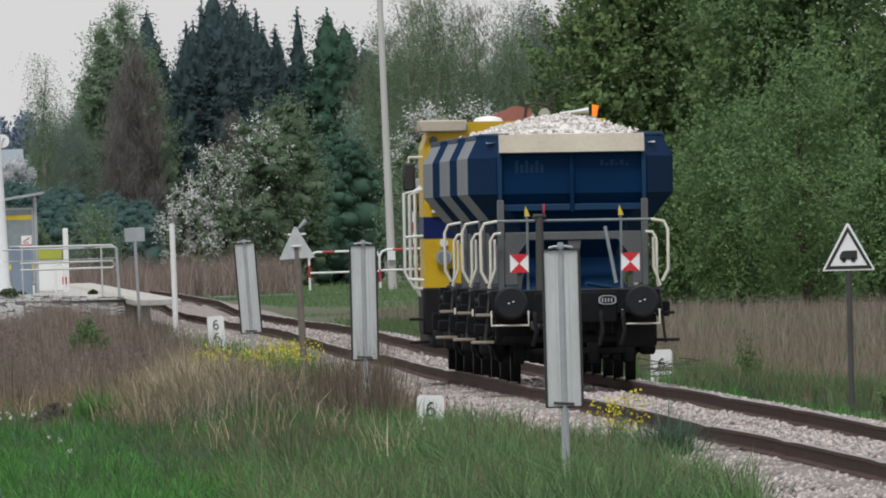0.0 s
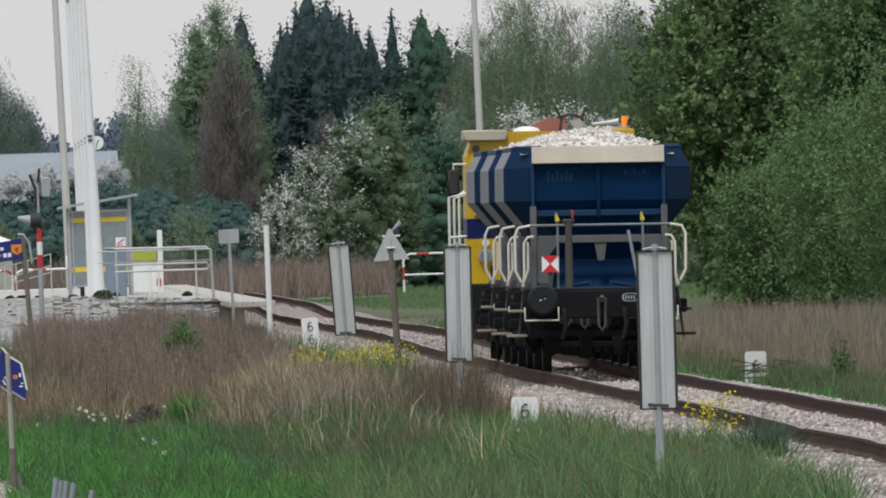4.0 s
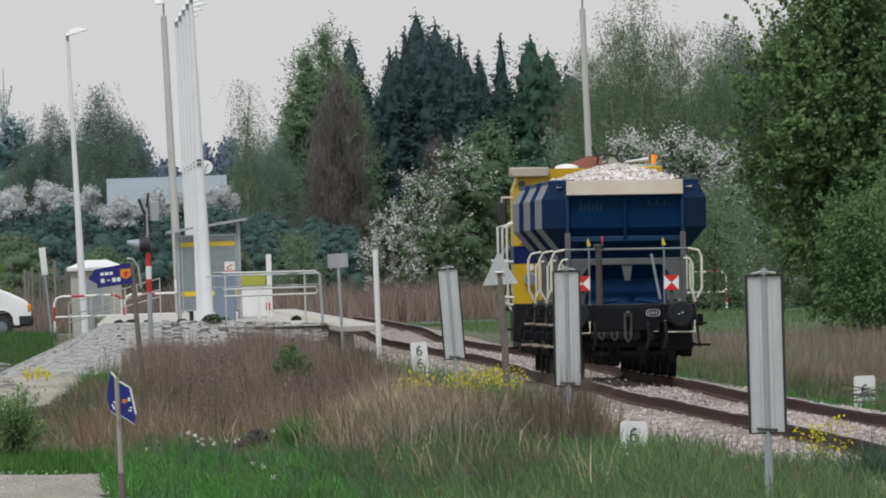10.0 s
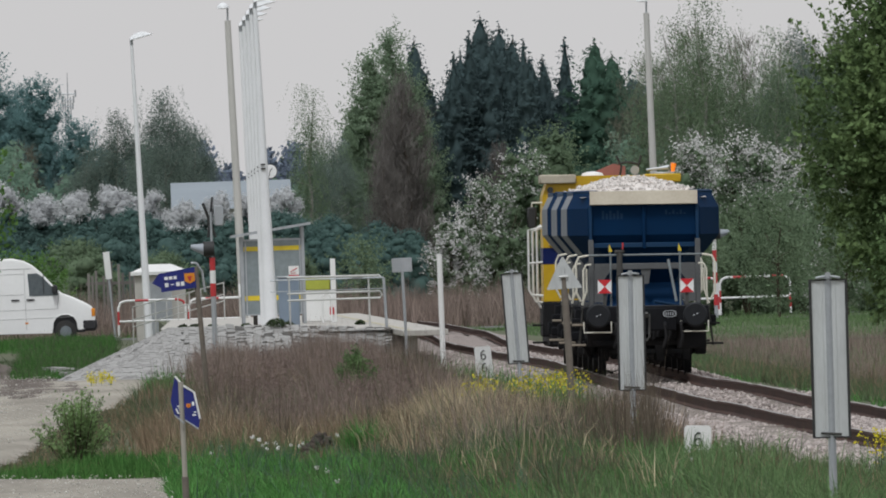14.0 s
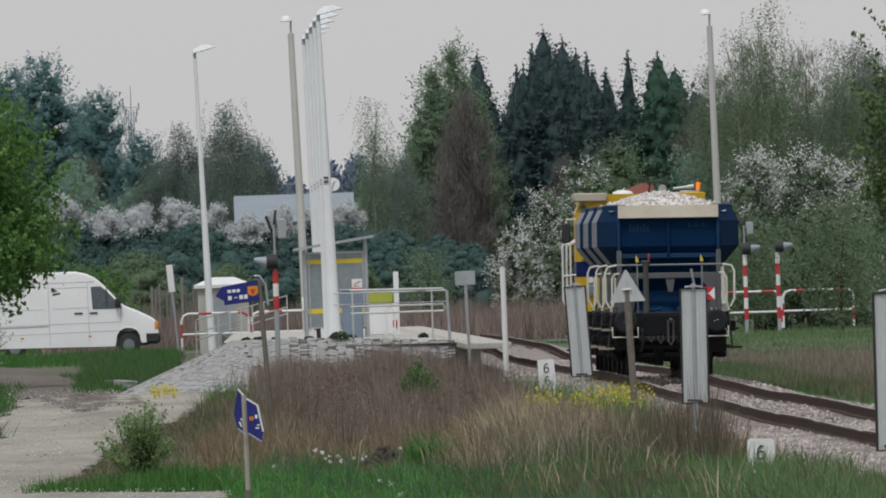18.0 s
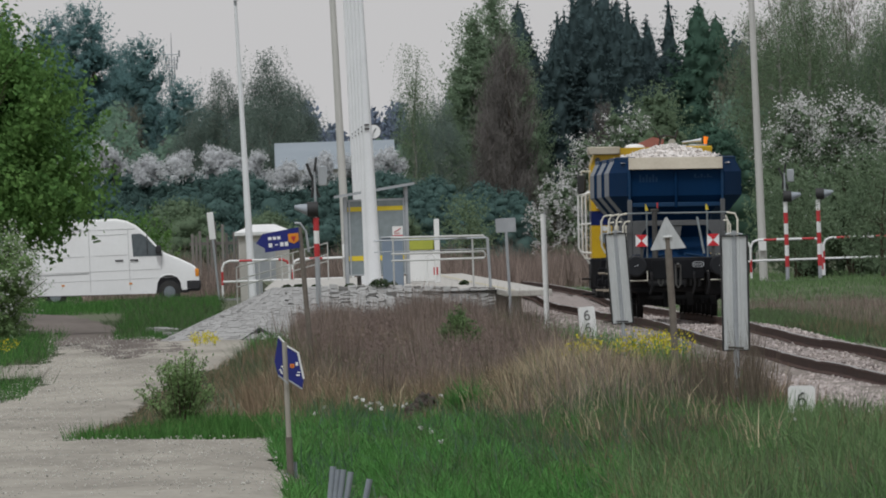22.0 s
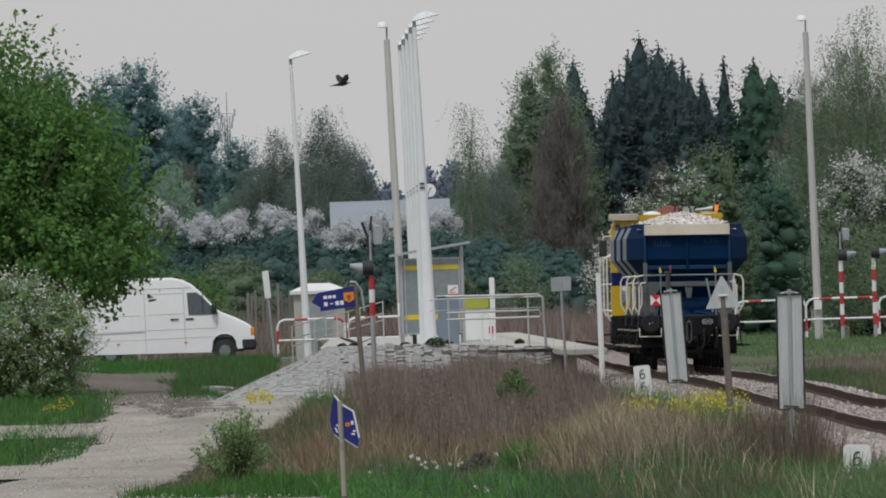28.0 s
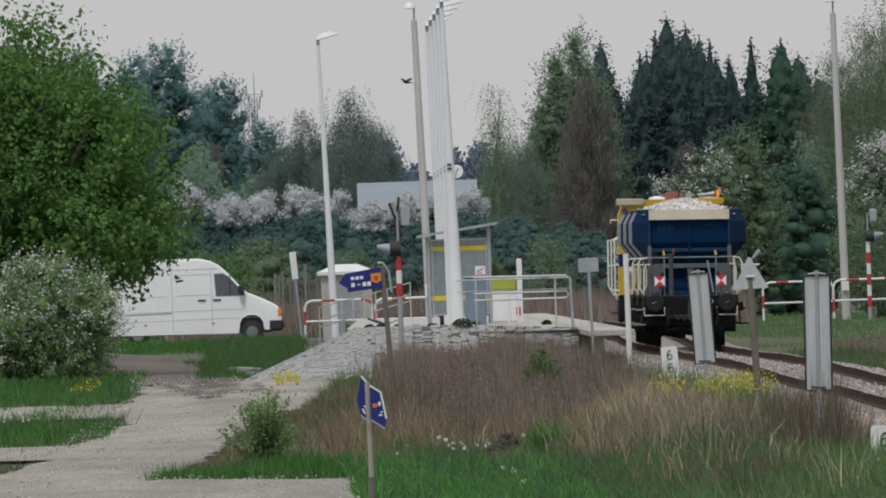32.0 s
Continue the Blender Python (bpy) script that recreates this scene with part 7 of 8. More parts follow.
# woods behind, past counting
def woods(name, y0, y1, x0, x1, htop, n, size, material, label, seed):
    rng = np.random.default_rng(seed)
    m = n // 12
    x, y = rng.uniform(x0, x1, m), rng.uniform(y0, y1, m)
    env = htop * (0.80 + 0.10 * np.sin(x * 0.9 + 1) + 0.10 * np.sin(x * 2.3))
    z = env * rng.uniform(0, 1, m) ** 0.7
    C = np.repeat(np.stack([x, y, z], 1), 12, 0) + rng.normal(0, size * 1.6, (m * 12, 3))
    N = np.repeat(unit(np.array([[0, -0.8, 0.5]]) + rng.normal(0, 0.45, (m, 3))), 12, 0)
    V = leaf_faces(C, size, rng, N, 0.4)
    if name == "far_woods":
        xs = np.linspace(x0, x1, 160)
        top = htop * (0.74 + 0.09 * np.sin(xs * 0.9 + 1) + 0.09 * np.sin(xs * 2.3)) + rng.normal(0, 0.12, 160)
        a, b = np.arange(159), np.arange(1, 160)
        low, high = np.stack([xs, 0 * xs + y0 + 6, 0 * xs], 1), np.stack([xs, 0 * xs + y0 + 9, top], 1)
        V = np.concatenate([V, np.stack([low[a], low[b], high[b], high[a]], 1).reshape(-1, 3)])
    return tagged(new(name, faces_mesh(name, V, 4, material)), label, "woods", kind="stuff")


woods("woods", 1275, 1300, -40, 62, 6.6, 40000, 0.18, M_LEAFF, "dense green wood edge behind the station", 190)
woods("woods", 1170, 1200, -26, -5.4, 7.2, 36000, 0.13, M_LEAFF, "dense green wood edge behind the station", 191)
woods("woods", 1150, 1175, 11.5, 30, 8.2, 30000, 0.13, M_LEAFF, "dense green wood edge behind the station", 193)
woods("woods", 1266, 1276, 4.5, 15.5, 9.4, 30000, 0.16, M_NEEDLE, "dense dark spruce thicket behind the station", 194)
woods("woods", 1264, 1276, -30, -9.5, 8.6, 24000, 0.16, M_PINE, "dense pine thicket behind the station, hazed blue-green", 195)
woods("far_woods", 2580, 2600, -30, 32, 12.9, 100000, 0.24, M_FAR, "far wood on the horizon, tinted blue for haze", 192)

# ---- grass, reeds and flowers ----


def blades(name, X, Y, h, w, rng, material, label, lean=0.35, category="grass", hv=0.35, up=0.0, thin=False):
    n = len(X)
    Z = ground_z(X, Y) + 0.02 + up
    H = h * np.clip(rng.normal(1, hv, n), 0.35, 1.9) * (1 + 0.35 * mottle(X * 1.3 + 2, Y * 1.1))
    q = rng.uniform(0, 6.28, n)
    base = np.stack([X, Y, Z - 0.05], 1)
    side = np.stack([np.cos(q), np.sin(q), np.zeros(n)], 1) * (w * rng.uniform(0.6, 1.4, n))[:, None]
    dl = rng.normal(0, lean, (n, 2)) * H[:, None]
    mid = base + np.concatenate([dl * 0.35, (H * 0.6)[:, None]], 1)
    tip = base + np.concatenate([dl, (H * (1 - 0.25 * np.minimum(1, np.abs(dl[:, 0]) / np.maximum(H, .01))))[:, None]], 1)
    if thin:
        V, per, tri = np.stack([base - side * 1.2, base + side * 1.2, tip], 1), 3, [(0, 1, 2)]
    else:
        V, per, tri = np.stack([base - side, base + side, mid + side * 0.75, mid - side * 0.75, tip], 1), 5, [(0, 1, 2), (0, 2, 3), (3, 2, 4)]
    Fc = (np.array(tri)[None] + (np.arange(n) * per)[:, None, None]).reshape(-1, 3)
    me = bpy.data.meshes.new(name)
    me.vertices.add(n * per)
    me.vertices.foreach_set("co", V.astype(np.float32).ravel())
    me.loops.add(len(Fc) * 3)
    me.loops.foreach_set("vertex_index", Fc.astype(np.int32).ravel())
    me.polygons.add(len(Fc))
    me.polygons.foreach_set("loop_start", np.arange(0, len(Fc) * 3, 3, dtype=np.int32))
    me.update(calc_edges=True)
    me.materials.append(material)
    return tagged(new(name, me), label, category, kind="stuff")


rng = np.random.default_rng(7)


def mottle(X, Y):
    """A slow, uneven field between about -1 and 1 over the meadow."""
    return 0.6 * np.sin(X * 1.9 + Y * 0.043 + 0.7) * np.sin(X * 0.8 - Y * 0.061 + 2.1) + 0.4 * np.sin(X * 4.7 - Y * 0.19) * np.sin(X * 3.1 + Y * 0.13 + 0.4)


def patch(n, x0, x1, y0, y1, clump=0.0, low=-9.0, high=9.0):
    X, Y = rng.uniform(x0, x1, n), rng.uniform(y0, y1, n)
    if clump:
        k = max(1, n // 40)
        cx, cy = rng.uniform(x0, x1, k), rng.uniform(y0, y1, k)
        j = rng.integers(0, k, n)
        X, Y = cx[j] + rng.normal(0, clump, n), cy[j] + rng.normal(0, clump * 6, n)
    f = mottle(X, Y) + rng.normal(0, 0.12, n)
    ok = (f > low) & (f < high) & ~((X > -3.7) & (X < -2.1) & (Y > 312) & (Y < 358)) & ~((X > -8.75) & (X < -7.8) & (Y > 296) & (Y < 336)) & ~((X > -9.0) & (X < -8.55) & (Y > 335) & (Y < 373))
    ok &= ~((X < -8.95) & (Y > 330) & (Y < 456) & (X > -13) & (X < -11.95 + (Y - 421) * 0.05)) & ~((X < -8.95) & (X > -13) & (Y > 330) & (Y < 420))
    ok &= ~((Y > 570) & (Y < 692) & (X > -13) & (X < np.interp(Y, [570, 600, 640, 692], [-9.9, -9.3, -8.7, -8.2])))
    return X[ok], Y[ok]


def along(n, rows, w):
    """Places beside a line of (y, x), up to w metres to its right (left if w is negative)."""
    Y = rng.uniform(rows[0][0], rows[-1][0], n)
    X = np.interp(Y, [r[0] for r in rows], [r[1] for r in rows]) + w * rng.uniform(0, 1, n) ** 1.3
    f = mottle(X * 2, Y * 3) + rng.normal(0, 0.2, n)
    return X[f > -0.35], Y[f > -0.35]


def both(*pp):
    return np.concatenate([p[0] for p in pp]), np.concatenate([p[1] for p in pp])


# meadow and reeds between road and track
blades("grass", *both(patch(60000, -8.98, -3.4, 300, 448), patch(26000, -8.7, -2.9, 300, 446, 0.16), patch(9000, -8.6, -3.0, 440, 474, low=0.12), patch(5000, -8.6, -4.0, 446, 500, 0.25, low=0.25), patch(7000, -2.9, -2.0, 246, 400, 0.10), patch(16000, -7.0, -2.15, 246, 330)), 0.21, 0.009, rng, M_GRASS, "lush green meadow grass", hv=0.42, lean=0.5)
blades("grass", *both(patch(20000, -6.0, -2.9, 330, 500), patch(9000, -4.4, -2.6, 480, 700), patch(20000, -8.6, -3.2, 440, 640, high=0.0), patch(10000, -8.4, -3, 300, 440, low=0.1), patch(14000, -5.0, -2.1, 246, 360, 0.12), patch(5000, -2.6, -1.9, 250, 360, 0.05), patch(6000, -8.9, -7.6, 560, 640, 0.12), patch(16000, -7.0, -3.4, 500, 640, 0.14), patch(9000, -9.0, -6.0, 460, 560, 0.12)), 0.30, 0.009, rng, M_GRASSD, "dull green grass between dry stalks", hv=0.42, lean=0.5, thin=True)
blades("dry_reeds", *both(patch(26000, -7.0, -4.0, 462, 560, low=-0.25), patch(8000, -5.2, -3.6, 445, 540, low=0.0), patch(30000, -7.4, -3.9, 540, 650, low=-0.3), patch(3800, -5.2, -3.2, 376, 440, 0.22), patch(9000, -8.2, -5, 470, 560, 0.3)), 0.50, 0.008, rng, M_REED, "dry brown reeds and dead grass", lean=0.26, category="reeds", hv=0.42, thin=True)
blades("dry_reeds", *both(patch(20000, -9.1, -6.0, 455, 515, low=-0.35), patch(7000, -6.5, -3.6, 440, 480, low=-0.1), patch(6000, -8.7, -7.0, 520, 600, 0.22), patch(5000, -9.0, -6.5, 460, 510, 0.2)), 0.38, 0.008, rng, M_REEDW, "warm tan dead grass with bent stems", lean=0.32, category="reeds", hv=0.45, thin=True)
blades("dry_reeds", *both(patch(18000, -7.5, -3.9, 590, 660, 0.30), patch(12000, -7.6, -3.9, 600, 662), patch(6000, -6.9, -3.7, 480, 600, 0.25)), 0.74, 0.008, rng, M_REED, "tall dry brown reeds before the platform", lean=0.20, category="reeds", hv=0.3, thin=True)
blades("straw", *both(patch(1500, -4.7, -3.3, 396, 448, 0.12), patch(160, -4.2, -2.8, 300, 360, 0.15), patch(7000, -5.0, -3.5, 436, 470, 0.2), patch(2500, -5.6, -3.4, 400, 450, 0.2), patch(2500, -8.8, -3.4, 450, 520), patch(600, -5.5, -3.2, 340, 440), patch(1500, -7.0, -3.6, 520, 640, 0.2)), 0.50, 0.006, rng, M_STRAW, "pale bent straw among the grass", lean=0.36, category="dry grass")
blades("stalks", *both(patch(800, -3.9, -3.0, 362, 400, 0.2), patch(1400, -8.6, -3.0, 450, 640), patch(3600, -7.4, -3.2, 455, 650, 0.12), patch(700, -3.6, -2.7, 330, 372, 0.12)), 0.74, 0.006, rng, M_STALK, "dark dead weed stalks", lean=0.16, category="weeds", hv=0.32, thin=True)
blades("grass", *both(patch(16000, -3.9, -2.0, 248, 345, 0.14), patch(13000, -5.6, -2.1, 246, 318, 0.18), patch(2500, -2.3, -1.7, 255, 330, 0.05)), 0.33, 0.007, rng, M_GRASSC, "light wild grass growing into the ballast", hv=0.45, lean=0.45)


def plumes(X, Y, h, per, size, label):
    """Ragged seed plumes at the tops of reeds."""
    n = len(X)
    Z = ground_z(X, Y) + h * rng.uniform(0.55, 1.15, n)
    C = np.repeat(np.stack([X, Y, Z], 1), per, 0) + rng.normal(0, 1, (n * per, 3)) * (0.045, 0.05, 0.10)
    N = unit(rng.normal(size=(n * per, 3)) * (1, 1, 0.25))
    tagged(new("reed_plumes", faces_mesh("reed_plumes", leaf_faces(C, size, rng, N, 0.3, 0.35), 4, M_PLUME)), label, "reeds", kind="stuff")


plumes(*both(patch(1500, -7.6, -3.9, 596, 662), patch(1100, -7.4, -4.0, 540, 600, 0.3), patch(900, -7.4, -4.2, 470, 545, 0.25)), 0.66, 9, 0.034, "feathery brown reed plumes")
lx, ly = rng.uniform(-3.4, -2.1, 4200), rng.uniform(318, 357, 4200)
blades("grass", lx, ly, 0.27, 0.009, rng, M_GRASSC, "short grass round a hectometre stone", hv=0.4, lean=0.5, thin=True)
blades("stalks", *both(patch(900, -5.0, -2.6, 310, 356, 0.22)), 0.42, 0.006, rng, M_STALK, "dark dead weed stalks", lean=0.25, category="weeds", hv=0.4, thin=True)
blades("grass", *both(patch(3500, -4.2, -2.3, 436, 466, 0.10), patch(2500, -3.2, -2.3, 470, 600, 0.1)), 0.46, 0.010, rng, M_GRASS, "green weeds among yellow flowers", hv=0.4, lean=0.4, thin=True)
blades("grass", *both(patch(5000, -8.6, -3.4, 320, 445, 0.09), patch(700, -6.5, -2.6, 250, 330, 0.08)), 0.32, 0.009, rng, M_BLADE, "dark tufts in the meadow", hv=0.35, lean=0.5, thin=True)
blades("dry_grass", *both(patch(5200, -5.6, -2.5, 262, 372, 0.20), patch(3000, -8.6, -3.4, 420, 452, 0.2)), 0.34, 0.006, rng, M_REEDW, "dead tan grass among the green", lean=0.34, category="dry grass", hv=0.4, thin=True)
blades("grass", *both(patch(3600, -8.8, -3.6, 440, 466, 0.14), patch(3600, -5.4, -2.9, 366, 452, 0.16)), 0.36, 0.009, rng, M_GRASSL, "uneven green tufts along the meadow's edge", hv=0.45, lean=0.4, thin=True)
blades("dry_grass", *both(patch(2600, -2.95, -2.15, 362, 440, 0.10), patch(900, -2.9, -2.3, 250, 312, 0.1)), 0.40, 0.007, rng, M_REEDW, "dead grass along the ballast", hv=0.45, lean=0.4, thin=True, category="dry grass")
blades("stalks", *both(patch(500, -2.95, -2.2, 362, 440, 0.10)), 0.62, 0.006, rng, M_STALK, "dark dead weeds along the ballast", hv=0.35, lean=0.2, thin=True, category="weeds")
blades("stalks", *both(patch(420, -3.35, -2.9, 352, 368, 0.08)), 0.85, 0.006, rng, M_STALK, "dense clump of dark dead stalks beside a hectometre stone", hv=0.25, lean=0.12, thin=True, category="weeds")
blades("grass", *both(patch(2600, -8.7, -7.6, 600, 645, 0.1)), 0.36, 0.010, rng, M_GRASS, "green tufts at the foot of the slope", hv=0.35, lean=0.45, thin=True)
blades("grass", *both(patch(9000, -8.8, -3.4, 310, 446, 0.22, low=-0.1)), 0.26, 0.009, rng, M_GRASSL, "light green patches in the meadow", hv=0.4, lean=0.5, thin=True)
blades("dry_reeds", *both(patch(6000, -7.2, -4.0, 520, 645, 0.16), patch(3000, -5.5, -3.4, 400, 470, 0.15)), 0.55, 0.010, rng, M_REEDW, "warm tan clumps among brown reeds", lean=0.4, category="reeds", hv=0.35, thin=True)
# left of the gravel road, and round the crossing
blades("grass", *both(patch(26000, -34, -13.2, 632, 745), patch(18000, -34, -13.0, 510, 562), patch(9000, -34, -14.9, 420, 470),  patch(6000, -17, -13.7, 502, 745, 0.15)), 0.24, 0.010, rng, M_GRASSV, "green verge beside the gravel road", hv=0.42, lean=0.5, thin=True)
blades("grass", *both(patch(7000, -34, -13.2, 632, 745, 0.2), patch(5000, -34, -13.0, 510, 562, 0.15), patch(8000, -11.9, -9.2, 706, 908, 0.2), patch(3000, -34, -14.4, 740, 910, 0.2)), 0.24, 0.010, rng, M_GRASSD, "dull tufts in the green verge", hv=0.5, lean=0.5, thin=True)
blades("grass", *both(patch(30000, -11.9, -9.2, 706, 908), patch(14000, -34, -14.4, 740, 910), patch(9000, -34, -7.6, 932, 1000), patch(9000, -11.9, -8.6, 421, 452), patch(16000, -16, -9.2, 836, 911)), 0.20, 0.009, rng, M_GRASSV, "green verge beside the gravel road", hv=0.35, thin=True)
blades("grass", *both(patch(22000, 2.8, 18, 790, 911), patch(9000, -2.6, 18, 896, 911), patch(14000, 3.2, 18, 932, 1010), patch(5000, -4.5, -2.0, 890, 1010)), 0.15, 0.009, rng, M_GRASSC, "short green grass by the level crossing", hv=0.35, thin=True)
blades("dry_reeds", *both(patch(9000, 3.6, 20, 742, 800, low=-0.1)), 0.20, 0.008, rng, M_REED, "short dead grass beyond the track", hv=0.4, lean=0.3, thin=True, category="dry grass")
blades("grass", *both(patch(9000, -8.6, -4.2, 470, 560, 0.30), patch(5200, -7.4, -3.6, 540, 640, 0.30), patch(4600, -5.4, -2.8, 380, 470, 0.24)), 0.42, 0.009, rng, M_GRASSD, "sage green weeds growing up through dry reeds", lean=0.55, category="weeds", hv=0.5, thin=True)
blades("stalks", *both(patch(1800, -8.2, -3.4, 452, 640, 0.10)), 0.90, 0.006, rng, M_STALK, "tall dark dead weed stalks among reeds", lean=0.18, category="weeds", hv=0.35, thin=True)
blades("weeds", *both(patch(5000, -8.0, -4.2, 480, 640, 0.5), patch(700, -5.0, -3.0, 380, 470, 0.3)), 0.46, 0.009, rng, M_GRASSC, "light green weeds in loose patches among the reeds", lean=0.5, category="weeds", hv=0.45, thin=True)
blades("dry_reeds", *both(patch(40000, -13.5, 5.6, 942, 1000)), 1.0, 0.013, rng, M_REED, "brown fallow field behind the crossing", lean=0.25, category="reeds", hv=0.3, thin=True)
EDGE_R = [(428, -11.85), (455, -11.1), (520, -10.65), (640, -8.7), (688, -8.2), (696, -10.3), (705, -10.9), (760, -11.7), (800, -12.6)]
EDGE_L = [(419, -15.2), (428, -14.65), (455, -14.1), (520, -13.2), (560, -12.9), (600, -13.2), (640, -13.1), (690, -13.2), (760, -14.0)]
blades("grass", *both(along(16000, EDGE_R[:4], 1.4), along(9000, EDGE_L, -1.0), along(6000, EDGE_R[3:], 1.0)), 0.12, 0.008, rng, M_GRASSD, "short worn grass along the gravel road", hv=0.4, lean=0.5, thin=True)
blades("dry_reeds", *both(along(9000, EDGE_R[:4], 1.6)), 0.16, 0.006, rng, M_REEDW, "short dead grass along the gravel road", hv=0.4, lean=0.6, thin=True, category="dry grass")
# right of the track
blades("dry_grass", *both(patch(12000, 3.0, 9, 380, 640), patch(6000, 3.4, 12, 380, 600, 0.4)), 0.24, 0.007, rng, M_REEDW, "short tan dead grass beside the ballast", hv=0.45, lean=0.45, thin=True, category="dry grass")
blades("grass", *both(patch(8000, 3.2, 7.5, 370, 470, 0.3), patch(4000, 5, 14, 420, 700, 0.5)), 0.27, 0.008, rng, M_GRASSC, "yellow-green tufts among dry grass", hv=0.45, lean=0.45, thin=True)
blades("dry_reeds", *both(patch(80000, 4.4, 26, 450, 740, low=-0.25)), 0.40, 0.006, rng, M_REED, "dry brown reeds and dead grass", lean=0.26, category="reeds", hv=0.36, thin=True)
blades("grass", *both(patch(34000, 2.9, 6.0, 330, 720), patch(26000, 3.2, 7.5, 370, 470, 0.25), patch(22000, 4, 14, 380, 640, 0.4)), 0.20, 0.007, rng, M_GRASSD, "dull green grass between dry stalks", hv=0.45, lean=0.42, thin=True)
blades("grass", *both(patch(9000, 2.9, 5.2, 470, 735), patch(12000, 3, 16, 640, 745), patch(7000, 3.4, 9, 420, 640, 0.35)), 0.17, 0.009, rng, M_GRASSC, "green grass strip beside the ballast", hv=0.4, lean=0.45, thin=True)
blades("grass", *both(patch(2500, -2.7, -1.95, 300, 700, 0.12), patch(2500, 2.1, 2.9, 300, 700, 0.12)), 0.14, 0.007, rng, M_GRASS, "weeds creeping into the ballast")


def blade_tuft(x, y, h, rx, n, seed, material, label):
    rng2 = np.random.default_rng(seed)
    q, r = rng2.uniform(0, 6.28, n), rx * rng2.uniform(0, 1, n) ** 0.7
    X, Y = x + np.cos(q) * r, y + np.sin(q) * r
    ob = blades("grass_tuft", X, Y, h, 0.008, rng2, material, label, lean=0.42, category="grass tuft", hv=0.25)
    tagged(ob, label, "grass tuft", "grass tufts")


blade_tuft(-1.62, 287, 0.46, 0.24, 700, 41, M_BLADE, "bluish green tuft of upright blades in the ballast")
blade_tuft(-5.92, 434, 0.46, 0.34, 700, 42, M_GRASS, "dark green tuft of grass beside an earth heap")


def weed(x, y, h, rx, n, seed, leaf, label, size=0.035, stems=22):
    rng2 = np.random.default_rng(seed)
    t = thing("weed_bush", pose(x, y, gz1(x, y)), label, "bush", "low bushes")
    a, C = Acc(), []
    for k in range(stems):
        q, r = rng2.uniform(0, 6.28), rx * rng2.uniform(0.1, 1.0)
        hh = h * rng2.uniform(0.6, 1.05) * (1 - 0.3 * r / rx)
        e = np.array([math.cos(q) * r, math.sin(q) * r, hh])
        a.tube([(0.1 * math.cos(q), 0.1 * math.sin(q), -0.1), tuple(e * (0.6, 0.6, 0.55)), tuple(e)], [0.012, 0.009, 0.004], 5)
        u = rng2.uniform(0.15, 1, (n // stems, 1))
        C.append(e * np.concatenate([u * 0.95, u * 0.95, u], 1) + rng2.normal(0, 0.05, (n // stems, 3)))
    part("stem", a, M_STALK, t)
    part("foliage", faces_mesh("foliage", leaf_faces(np.concatenate(C), size, rng2, aspect=0.4), 4, leaf), leaf, t)


weed(-10.2, 447, 1.30, 0.72, 6000, 1, M_SHRUB, "airy green bush at the gravel road's edge", 0.036, 34)
weed(-5.2, 515, 1.32, 0.46, 14000, 2, M_SAP, "small green bush among dry reeds", 0.034)
weed(4.3, 448, 0.80, 0.30, 1100, 3, M_LEAF, "small green bush among dry reeds", 0.03)
weed(-1.78, 300, 0.62, 0.16, 420, 4, M_LEAFP, "tall green weed in the ballast", 0.035)
weed(3.35, 362, 0.50, 0.22, 700, 14, M_LEAF, "yellow-green bush at a sign post", 0.03)
weed(7.0, 440, 0.75, 0.5, 900, 6, M_LEAF, "small green bush among dry reeds", 0.03)

# heap of loose earth
M_CLOD = mat("dark_earth", (0.045, 0.036, 0.030), (0.085, 0.068, 0.055), 0.95, scale=5, fine=40, bump=0.8, dist=0.05, island=0.4)
hr = np.random.default_rng(2)
hq, hd = hr.uniform(0, 6.28, 900), hr.uniform(0, 1, 900) ** 0.6
HC = np.stack([-6.5 + np.cos(hq) * hd * 0.40, 438 + np.sin(hq) * hd * 1.2, gz1(-6.5, 438) + 0.03 + 0.40 * (1 - hd ** 1.5) * hr.uniform(0.6, 1.05, 900)], 1)
tagged(new("earth_heap", stones("earth_heap", HC, hr.uniform(0.02, 0.075, 900), hr, M_CLOD)), "small heap of dark loose earth", "earth heap")


def flowers(name, X, Y, h, spread, per, size, material, label, rng2, category="flowers"):
    """Stems with a head of small petals each."""
    n = len(X)
    Z = ground_z(X, Y)
    H = h * rng2.uniform(0.7, 1.15, n)
    top = np.stack([X, Y, Z + H], 1)
    C = np.repeat(top, per, 0) + rng2.normal(0, spread, (n * per, 3))
    V = leaf_faces(C, size, rng2, aspect=0.9)
    t = thing(name, pose(0, 0, 0), label, category, kind="stuff")
    part("flower_heads", faces_mesh("flower_heads", V, 4, material), material, t)
    w = np.array([[0.006, 0, 0]])
    S = np.stack([top * (1, 1, 0) + np.stack([0 * X, 0 * X, Z], 1) - w, top * (1, 1, 0) + np.stack([0 * X, 0 * X, Z], 1) + w, top], 1).reshape(-1, 3)
    part("stalk_layer", faces_mesh("stalk_layer", S, 3, M_GRASSD), M_GRASSD, t)


